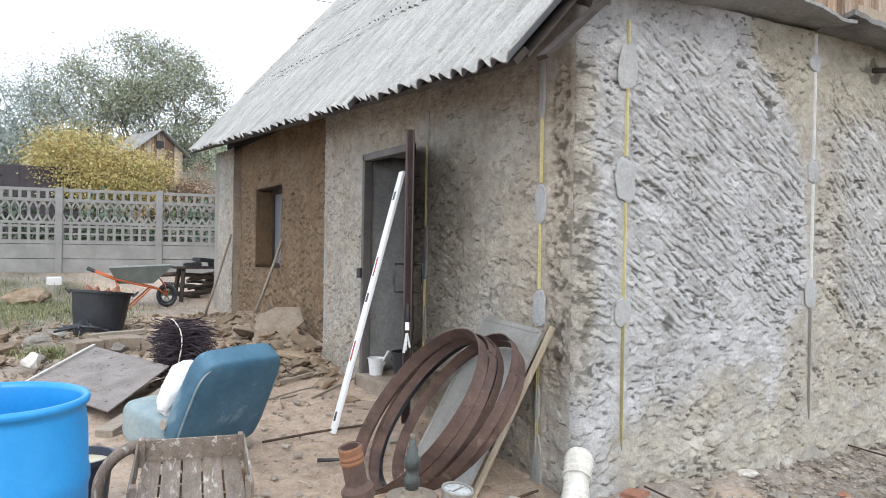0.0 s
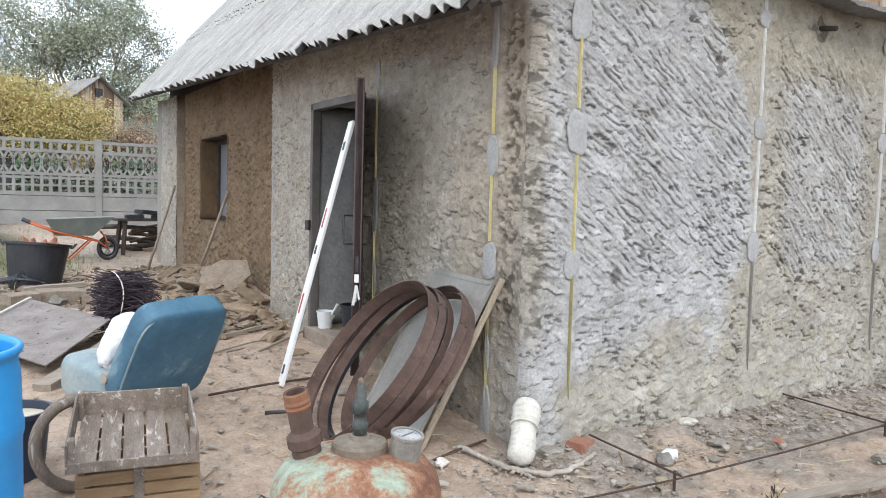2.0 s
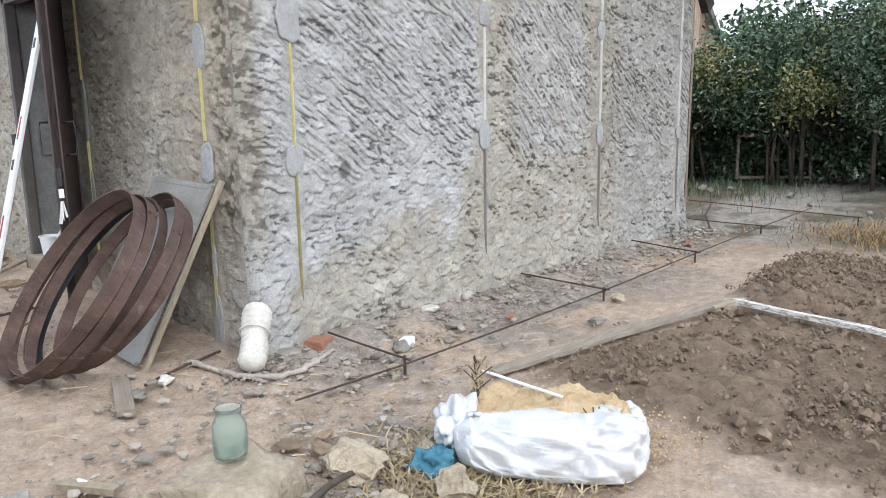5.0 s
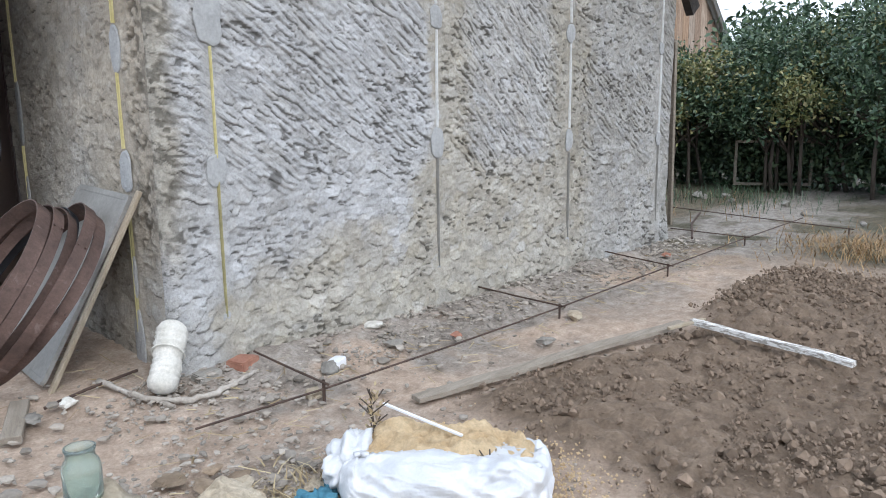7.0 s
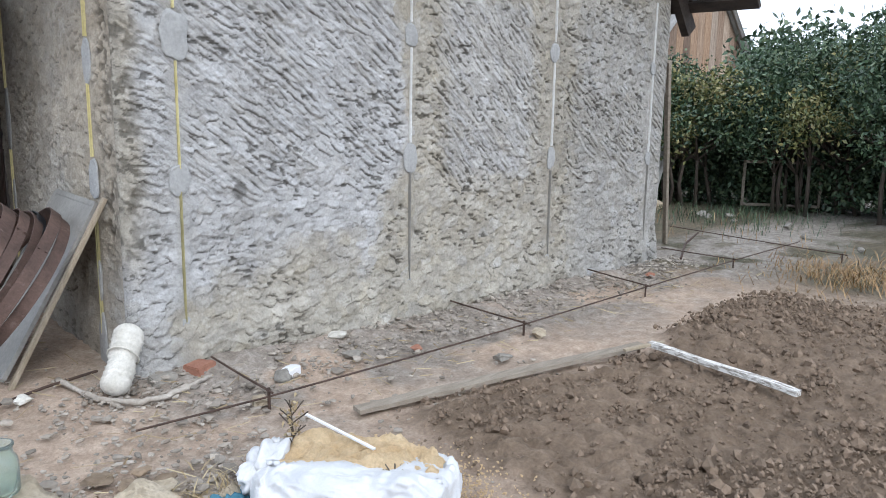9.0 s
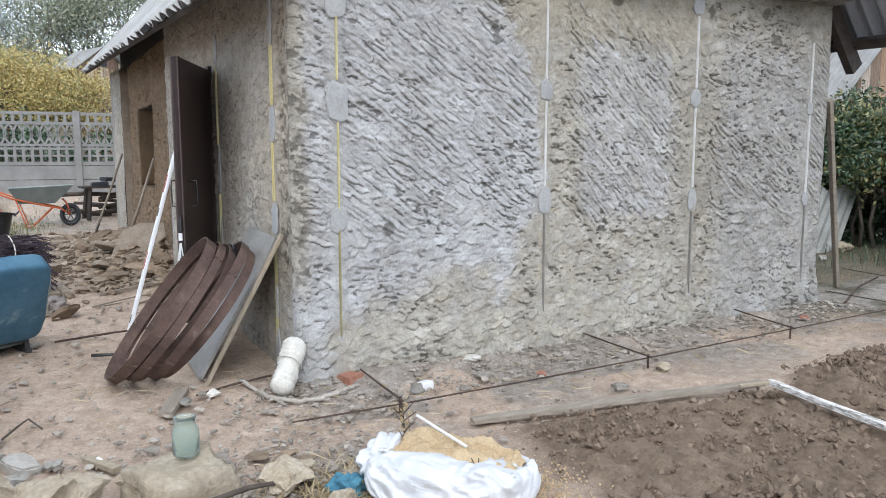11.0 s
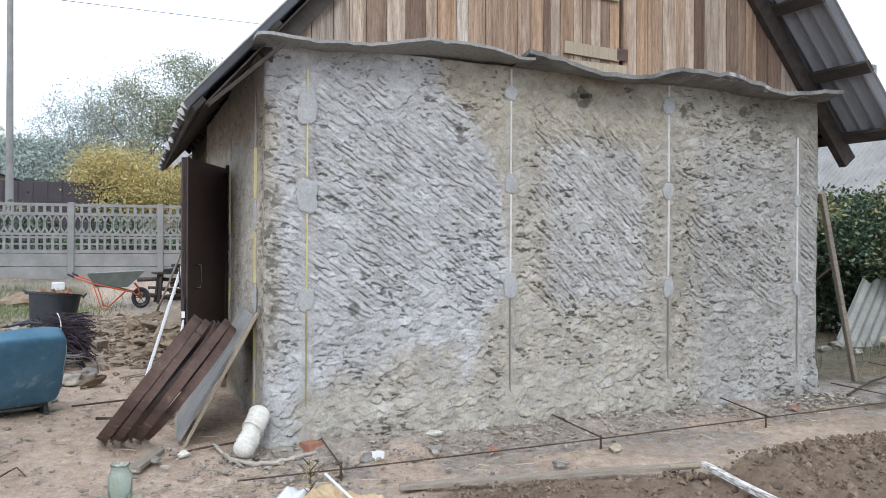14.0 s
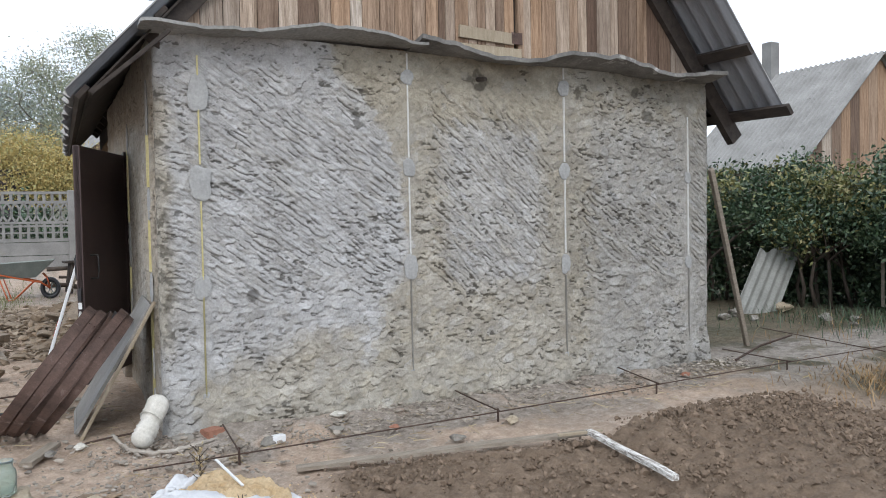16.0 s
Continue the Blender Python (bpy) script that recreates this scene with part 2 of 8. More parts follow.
M_BLUE = surf("blue_plastic", (0.012, 0.24, 0.58), (0.03, 0.31, 0.68), 3, 60, 0.38, bump=0.08, grain=0.18)
M_CHAIR = surf("blue_vinyl", (0.035, 0.115, 0.185), (0.08, 0.185, 0.265), 4, 40, 0.6, bump=0.2, grain=0.3, spots=((0.16, 0.255, 0.3), 2.6, 0.6))
M_CHAIR_PALE = surf("faded_blue_vinyl", (0.2, 0.28, 0.31), (0.38, 0.43, 0.42), 4, 40, 0.65, bump=0.2, grain=0.3)
M_LATH_DARK = surf("stained_lath", (0.3, 0.27, 0.235), (0.5, 0.46, 0.41), 5, 40, 0.8, stretch=(9, 1.5, 9), grain=0.4, spots=((0.74, 0.72, 0.69), 7.0, 0.5))
M_STRAW_O = leaf_material("orange_straw", (0.18, 0.1, 0.04), (0.28, 0.165, 0.065), (0.38, 0.26, 0.12))
M_PALE_SLATE = surf("pale_slate", (0.27, 0.275, 0.255), (0.39, 0.395, 0.37), 3, 40, 0.9, bump=0.4, grain=0.4, spots=((0.3, 0.3, 0.27), 6.0, 0.68))
M_DRIP = surf("tarred_felt", (0.13, 0.125, 0.12), (0.3, 0.29, 0.275), 5, 45, 0.9, bump=0.5, grain=0.5, spots=((0.42, 0.41, 0.39), 6.0, 0.64))
M_CHIP = surf("flat_clay_chips", (0.25, 0.19, 0.13), (0.48, 0.385, 0.29), 7, 50, 0.97, bump=0.6, grain=0.4, vary=0.45, island=True)
M_CONCRETE_PALE = surf("broken_concrete", (0.4, 0.37, 0.325), (0.56, 0.525, 0.475), 6, 40, 0.95, bump=0.7, grain=0.45, vary=0.2)
M_COLLAR = surf("worn_collar", (0.14, 0.105, 0.075), (0.27, 0.23, 0.18), 30, 90, 0.7, 0.1, bump=0.3, grain=0.4)
M_GAUGE_CASE = surf("dull_gauge_case", (0.2, 0.19, 0.17), (0.33, 0.31, 0.28), 20, 80, 0.55, 0.2, bump=0.15)
M_GAUGE = surf("clouded_dial", (0.34, 0.35, 0.35), (0.52, 0.53, 0.52), 18, 90, 0.2, bump=0.05)
M_VALVE = surf("grey_green_valve", (0.05, 0.058, 0.055), (0.13, 0.145, 0.135), 20, 90, 0.5, 0.35)
M_TIN = surf("dull_tin", (0.24, 0.23, 0.21), (0.36, 0.345, 0.32), 3, 40, 0.6, 0.2, bump=0.15, spots=((0.2, 0.15, 0.11), 6.0, 0.68))
M_SHEET = surf("stained_sheet", (0.2, 0.17, 0.155), (0.37, 0.325, 0.3), 4, 60, 0.7, 0.15, bump=0.3, grain=0.5, spots=((0.12, 0.09, 0.075), 7.0, 0.63))
M_TWINE = surf("white_wrap", (0.6, 0.57, 0.5), (0.76, 0.73, 0.67), 8, 60, 0.85, bump=0.5)
M_BRICK = surf("red_brick", (0.3, 0.13, 0.085), (0.43, 0.22, 0.15), 9, 60, 0.92, bump=0.5)
M_ROCK = surf("tan_limestone", (0.48, 0.385, 0.265), (0.7, 0.6, 0.46), 7, 35, 0.95, bump=0.9, depth=0.025, grain=0.5, vary=0.2, spots=((0.36, 0.27, 0.18), 5.0, 0.63))
M_ROCK_GREY = surf("grey_concrete_lump", (0.27, 0.245, 0.21), (0.48, 0.45, 0.4), 6, 40, 0.95, bump=0.7, grain=0.45, vary=0.35)
M_CLAY = surf("clay_lumps", (0.24, 0.17, 0.11), (0.43, 0.33, 0.235), 6, 40, 0.97, bump=0.7, grain=0.45, vary=0.4)
M_SLAB = surf("clay_slab_skin", (0.27, 0.21, 0.155), (0.4, 0.335, 0.265), 7, 40, 0.95, bump=0.6, depth=0.02, grain=0.5)
M_CLOD = surf("soil_clods", (0.18, 0.126, 0.086), (0.33, 0.243, 0.175), 9, 60, 0.97, bump=0.6, vary=0.4, island=True)
M_CRUMB = surf("plaster_crumbs", (0.34, 0.29, 0.235), (0.56, 0.5, 0.43), 9, 60, 0.97, bump=0.5, vary=0.5, island=True)
M_BAG = surf("white_woven_sack", (0.52, 0.53, 0.55), (0.68, 0.68, 0.69), 6, 90, 0.55, bump=0.3, grain=0.15, spots=((0.4, 0.33, 0.26), 4.0, 0.7))
M_SAWDUST = surf("sawdust", (0.6, 0.41, 0.22), (0.8, 0.62, 0.39), 12, 90, 0.95, bump=0.9, depth=0.02, grain=0.35)
M_RAG = surf("blue_rag", (0.03, 0.13, 0.2), (0.1, 0.28, 0.36), 9, 60, 0.9, bump=0.4)
M_TWIG = surf("dark_twigs", (0.035, 0.024, 0.035), (0.09, 0.062, 0.08), 9, 60, 0.8, vary=0.5, island=True)
M_CONCRETE = surf("fence_concrete", (0.22, 0.215, 0.208), (0.33, 0.325, 0.312), 2.0, 40, 0.92, bump=0.3, grain=0.35, spots=((0.24, 0.23, 0.2), 3.0, 0.66))
M_BROWN_FENCE = surf("brown_profiled_steel", (0.035, 0.026, 0.032), (0.055, 0.04, 0.048), 2, 40, 0.5, bump=0.05)
M_ORANGE = surf("orange_paint", (0.5, 0.1, 0.03), (0.6, 0.15, 0.05), 6, 60, 0.5, bump=0.1)
M_BARROW = surf("grey_green_tray", (0.16, 0.19, 0.18), (0.25, 0.28, 0.265), 4, 50, 0.5, 0.3, bump=0.1)
M_BARK = surf("bark", (0.05, 0.038, 0.03), (0.12, 0.095, 0.075), 8, 50, 0.95, bump=0.7, stretch=(1, 1, 0.3))
M_TWIG_GREY = surf("grey_twigs", (0.13, 0.115, 0.1), (0.22, 0.2, 0.175), 8, 50, 0.95, bump=0.3)
M_FOIL = surf("grey_window_film", (0.15, 0.16, 0.17), (0.25, 0.26, 0.28), 2, 30, 0.5, bump=0.05, grain=0.1)
M_FRAME = surf("brown_steel_frame", (0.1, 0.09, 0.085), (0.17, 0.155, 0.145), 6, 60, 0.55, 0.1, bump=0.15)
M_REVEAL = surf("dark_cement", (0.22, 0.22, 0.22), (0.35, 0.35, 0.34), 5, 40, 0.95, bump=0.7)
M_PLAIN = surf("inner_plaster", (0.3, 0.28, 0.25), (0.36, 0.34, 0.31), 3, 40, 0.95)
M_LEAF_BUSH = leaf_material("bush_leaves", (0.025, 0.05, 0.028), (0.055, 0.1, 0.05), (0.125, 0.165, 0.085))
M_LEAF_YELLOW = leaf_material("yellow_leaves", (0.42, 0.3, 0.1), (0.54, 0.43, 0.17), (0.36, 0.38, 0.17))
# Distance haze is mixed into the walnut and far leaf colours below.
M_LEAF_GREEN = leaf_material("hazed_walnut_leaves", (0.17, 0.21, 0.145), (0.28, 0.31, 0.22), (0.42, 0.4, 0.27))
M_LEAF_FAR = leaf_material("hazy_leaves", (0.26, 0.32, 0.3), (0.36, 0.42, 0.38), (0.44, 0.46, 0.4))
M_LEAF_RUST = leaf_material("rusty_leaves", (0.2, 0.12, 0.08), (0.3, 0.2, 0.13), (0.36, 0.28, 0.18))
M_LEAF_OLIVE = leaf_material("olive_leaves", (0.08, 0.1, 0.035), (0.17, 0.175, 0.06), (0.27, 0.23, 0.1))
M_STRAW = leaf_material("dry_grass", (0.2, 0.14, 0.07), (0.34, 0.26, 0.14), (0.46, 0.38, 0.23))
M_WEED = leaf_material("green_grass", (0.09, 0.12, 0.04), (0.17, 0.19, 0.07), (0.27, 0.25, 0.12))
M_OLD_TIMBER = surf("brown_old_timber", (0.2, 0.14, 0.085), (0.36, 0.265, 0.17), 4, 40, 0.85, stretch=(8, 8, 1), grain=0.5, vary=0.2)
M_CRUST = surf("mud_crust", (0.34, 0.29, 0.24), (0.54, 0.49, 0.43), 9, 50, 0.95, bump=0.6, grain=0.45)
M_CREAM = surf("dried_cream_slurry", (0.46, 0.41, 0.3), (0.62, 0.57, 0.45), 9, 60, 0.8, bump=0.3)
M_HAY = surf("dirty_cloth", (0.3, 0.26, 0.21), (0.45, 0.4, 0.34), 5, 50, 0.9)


def glass_material():
    m, n, l, b = tree_of("green_jar_glass", 0.12)
    b.inputs["Base Color"].default_value = (0.78, 0.88, 0.83, 1)
    b.inputs["Transmission Weight"].default_value = 0.9
    b.inputs["IOR"].default_value = 1.35
    return m


def tank_material():
    m, n, l, b = tree_of("flaking_tank_paint", 0.75, 0.05)
    v = coords(n, l, (1, 1, 1))
    f, s = noise_node(n, l, v, 11, 9, 0.8, 0.15), noise_node(n, l, v, 70, 5, 0.7)
    sep = n.new("ShaderNodeSeparateXYZ")
    l.new(v, sep.inputs[0])
    add = n.new("ShaderNodeMath")
    add.operation, add.inputs[1].default_value = "MULTIPLY_ADD", -0.55
    l.new(sep.outputs["X"], add.inputs[0])
    l.new(f, add.inputs[2])
    col = ramp(n, l, add.outputs[0], [(0.38, (0.15, 0.062, 0.034)), (0.49, (0.29, 0.14, 0.078)), (0.54, (0.34, 0.24, 0.16)), (0.575, (0.29, 0.34, 0.26)), (0.7, (0.4, 0.45, 0.36))])
    col = mixed(n, l, 0.4, col, ramp(n, l, s, [(0.3, (0.3, 0.28, 0.26)), (0.62, (1, 1, 1))]), "MULTIPLY")
    l.new(col, b.inputs["Base Color"])
    bumped(n, l, b, f, 0.4, 0.01)
    return m


M_GLASS, M_TANK = glass_material(), tank_material()


# ---- builders ----
def val_noise(x, y, seed=0):
    """Smooth lattice noise in -1..1 for arrays."""
    xi, yi = np.floor(x), np.floor(y)
    fx, fy = x - xi, y - yi
    fx, fy = fx * fx * (3 - 2 * fx), fy * fy * (3 - 2 * fy)

    def h(a, b):
        v = np.sin(a * 127.1 + b * 311.7 + seed * 74.7) * 43758.5453
        return (v - np.floor(v)) * 2 - 1
    top = h(xi, yi) * (1 - fx) + h(xi + 1, yi) * fx
    bot = h(xi, yi + 1) * (1 - fx) + h(xi + 1, yi + 1) * fx
    return top * (1 - fy) + bot * fy


def fbm(x, y, seed=0, octaves=4, gain=0.5):
    total, amp = np.zeros_like(x, dtype=float), 1.0
    for k in range(octaves):
        total += amp * val_noise(x * 2 ** k, y * 2 ** k, seed + k * 13)
        amp *= gain
    return total


def smooth(a, b, x):
    t = np.clip((x - a) / (b - a), 0, 1)
    return t * t * (3 - 2 * t)


def from_arrays(name, verts, faces, mat, shade=False):
    me = bpy.data.meshes.new(name)
    verts, faces = np.asarray(verts, dtype=np.float32), np.asarray(faces, dtype=np.int32)
    k = faces.shape[1]
    me.vertices.add(len(verts))
    me.vertices.foreach_set("co", verts.ravel())
    me.loops.add(faces.size)
    me.loops.foreach_set("vertex_index", faces.ravel())
    me.polygons.add(len(faces))
    me.polygons.foreach_set("loop_start", np.arange(len(faces), dtype=np.int32) * k)
    me.polygons.foreach_set("use_smooth", np.full(len(faces), shade))
    me.update(calc_edges=True)
    me.materials.append(mat)
    return me


def grid_faces(nu, nv, keep=None):
    i, j = np.meshgrid(np.arange(nu - 1), np.arange(nv - 1), indexing="ij")
    a = (i * nv + j)
    f = np.stack([a, a + nv, a + nv + 1, a + 1], -1)
    return f[keep] if keep is not None else f.reshape(-1, 4)


def finish(name, me, parent, label="", at=None):
    ob = new(name, me)
    if parent is not None:
        ob.parent = parent
    if at is not None:
        ob.matrix_basis = at
    if label:
        ob["label"] = label
    return ob


def part(name, bm, mat, parent, label="", at=None, shade=False, bevel=0.0):
    """Links a bmesh as one mesh object under a thing or a part."""
    if bevel:
        bmesh.ops.bevel(bm, geom=list(bm.edges), offset=bevel, segments=1, affect="EDGES")
    me = bpy.data.meshes.new(name)
    bmesh.ops.recalc_face_normals(bm, faces=list(bm.faces))
    bm.to_mesh(me)
    bm.free()
    me.materials.append(mat)
    if shade:
        me.polygons.foreach_set("use_smooth", [True] * len(me.polygons))
    return finish(name, me, parent, label, at)


def thing(name, label, category, at=None, group="", kind=""):
    ob = new(name)
    ob.empty_display_size = 0.1
    if at is not None:
        ob.matrix_basis = at
    return tagged(ob, label, category, group, kind)


def box(bm, lo, hi, m=None):
    """A box from corner lo to corner hi, posed by m."""
    c = [(lo[k] + hi[k]) / 2 for k in range(3)]
    s = [abs(hi[k] - lo[k]) for k in range(3)]
    mat = Matrix.Translation(c) @ Matrix.Diagonal((*s, 1))
    return bmesh.ops.create_cube(bm, size=1, matrix=(m @ mat) if m else mat)["verts"]


def bar(bm, a, b, w, h, up=(0, 0, 1)):
    """A bar of section w x h from a to b."""
    a, b = Vector(a), Vector(b)
    d = (b - a).normalized()
    s = d.cross(Vector(up))
    if s.length < 1e-4:
        s = d.cross(Vector((1, 0, 0)))
    s.normalize()
    u = s.cross(d)
    m = Matrix.Translation((a + b) / 2) @ Matrix((s, d, u)).transposed().to_4x4()
    return box(bm, (-w / 2, -(b - a).length / 2, -h / 2), (w / 2, (b - a).length / 2, h / 2), m)


def rod(bm, a, b, r, r2=None, segs=8):
    a, b = Vector(a), Vector(b)
    q = (b - a).to_track_quat("Z", "Y").to_matrix().to_4x4()
    bmesh.ops.create_cone(bm, cap_ends=True, segments=segs, radius1=r, radius2=r if r2 is None else r2, depth=(b - a).length, matrix=Matrix.Translation((a + b) / 2) @ q)


def tube(bm, pts, r, segs=6, closed=False, r_end=None):
    """A tube along points."""
    pts = [Vector(p) for p in pts]
    rings = []
    n = len(pts)
    for k, p in enumerate(pts):
        d = (pts[(k + 1) % n] - pts[k - 1]) if closed else (pts[min(k + 1, n - 1)] - pts[max(k - 1, 0)])
        d.normalize()
        s = d.cross(Vector((0.13, 0.2, 1)))
        if s.length < 1e-3:
            s = d.cross(Vector((1, 0, 0)))
        s.normalize()
        u = s.cross(d)
        rr = r if r_end is None else r + (r_end - r) * k / (n - 1)
        rings.append([bm.verts.new(p + rr * (math.cos(a) * s + math.sin(a) * u)) for a in [2 * math.pi * i / segs for i in range(segs)]])
    for k in range(n if closed else n - 1):
        a, b = rings[k], rings[(k + 1) % n]
        for i in range(segs):
            bm.faces.new((a[i], a[(i + 1) % segs], b[(i + 1) % segs], b[i]))
    if not closed:
        bm.faces.new(rings[0]), bm.faces.new(rings[-1])


def prism(bm, ring, shift):
    """A flat outline given thickness."""
    a = [bm.verts.new(p) for p in ring]
    b = [bm.verts.new(Vector(p) + shift) for p in ring]
    bm.faces.new(a), bm.faces.new(b[::-1])
    for k in range(len(a)):
        j = (k + 1) % len(a)
        bm.faces.new((a[k], b[k], b[j], a[j]))


def lathe(bm, profile, segs=32, cap=True, m=None):
    """A body of revolution round z from (radius, height) pairs."""
    rings = []
    for r, z in profile:
        rings.append([bm.verts.new((r * math.cos(2 * math.pi * k / segs), r * math.sin(2 * math.pi * k / segs), z)) for k in range(segs)])
    for a, b in zip(rings, rings[1:]):
        for k in range(segs):
            bm.faces.new((a[k], a[(k + 1) % segs], b[(k + 1) % segs], b[k]))
    if cap:
        bm.faces.new(rings[0])
        bm.faces.new(rings[-1])
    if m:
        bm.transform(m)


def lump(seed, size, rough=0.25, flat=1.0, subdiv=2, facets=0.0):
    """A broken lump: an uneven, partly flat-faced stone."""
    bm = bmesh.new()
    bmesh.ops.create_icosphere(bm, subdivisions=subdiv, radius=1)
    rnd = random.Random(seed)
    planes = [(Vector((rnd.uniform(-1, 1), rnd.uniform(-1, 1), rnd.uniform(-1, 1))).normalized(), rnd.uniform(0.45, 0.8)) for _ in range(13)]
    off = Vector((seed * 3.7, seed * 1.3, seed * 2.1))
    for v in bm.verts:
        p = v.co.copy()
        for nrm, d in planes:
            k = p.dot(nrm)
            if k > d:
                p -= nrm * (k - d) * 0.9
        p *= 1 + rough * noise.noise(v.co * 1.7 + off) + rough * 0.5 * noise.noise(v.co * 4.1 + off)
        v.co = Vector((p.x * size[0], p.y * size[1], p.z * size[2] * flat))
    return bm


def lump_mesh(name, seed, size, mat, rough=0.25, subdiv=2):
    bm = lump(seed, size, rough, 1.0, subdiv)
    me = bpy.data.meshes.new(name)
    bm.to_mesh(me)
    bm.free()
    me.materials.append(mat)
    return me


def scatter(name, base, places, mat):
    """Many small pieces joined in one mesh: base is a mesh, places are (x, y, z, size, turn, tilt)."""
    bv = np.array([v.co[:] for v in base.vertices])
    bf = np.array([p.vertices[:] for p in base.polygons])
    vs, fs = [], []
    for k, (x, y, z, s, a, b) in enumerate(places):
        ca, sa, cb, sb = math.cos(a), math.sin(a), math.cos(b), math.sin(b)
        r = np.array([[ca, -sa, 0], [sa, ca, 0], [0, 0, 1]]) @ np.array([[1, 0, 0], [0, cb, -sb], [0, sb, cb]])
        vs.append(bv @ r.T * s + np.array([x, y, z]))
        fs.append(bf + k * len(bv))
    return from_arrays(name, np.concatenate(vs), np.concatenate(fs), mat)


def leaf_cloud(name, centres, per, spread, size, mat, seed):
    """Leaves as small folded quads round many twig ends."""
    g = np.random.default_rng(seed)
    c = np.repeat(np.asarray(centres, dtype=float), per, axis=0)
    n = len(c)
    c = c + g.normal(0, 1, (n, 3)) * np.asarray(spread)
    a = g.normal(0, 1, (n, 3))
    a /= np.linalg.norm(a, axis=1, keepdims=True)
    b = np.cross(a, g.normal(0, 1, (n, 3)))
    b /= np.linalg.norm(b, axis=1, keepdims=True)
    s = size * g.uniform(0.6, 1.3, (n, 1))
    v = np.stack([c - a * s, c - b * s * 0.45 - a * s * 0.1, c + a * s, c + b * s * 0.45 - a * s * 0.1], 1).reshape(-1, 3)
    return from_arrays(name, v, np.arange(n * 4).reshape(-1, 4), mat)


def ground_z(x, y):
    """Height of the yard: level in front, rising behind the house to the fence and to a low hill far off."""
    x, y = np.asarray(x, dtype=float), np.asarray(y, dtype=float)
    rise = np.interp(y, [-0.6, 1.0, 4.0, 9.0, 11.2, 15.5, 40, 90, 300, 600, 3000], [0, 0.07, 0.14, 0.21, 0.25, 0.6, 1.2, 3.0, 32, 34, 34])
    return rise * np.where(y < 14, 1 - smooth(0.5, 5.0, x), 1.0)


def gz(x, y):
    return float(ground_z(x, y))

# ---- ground ----
def soil_share(x, y):
    """Dug bed beyond the planks."""
    edge = -1.12 - 0.235 * (np.minimum(x, 2.4) - 0.66) + 0.27 * smooth(2.4, 3.4, x) + 0.1 * fbm(x * 2.2, y * 2.2, 5)
    left = 0.5 + 0.15 * (y + 1.6) + 0.16 * fbm(x * 1.5, y * 1.5, 8)
    return smooth(0.0, 0.14, edge - y) * smooth(0.0, 0.3, x - left) * (1 - smooth(4.3, 5.0, x + 0.3 * fbm(x, y, 3) + 0.25 * (y + 1.6)))


def axis_steps(lo, hi, step, reach):
    mid = list(np.arange(lo, hi, step))
    right, left, s, p = [], [], step, hi
    while p < reach:
        right.append(p)
        s *= 1.12
        p += s
    s, p = step, lo
    while p > -reach:
        s *= 1.12
        p -= s
        left.append(p)
    return np.array(left[::-1] + mid + right)


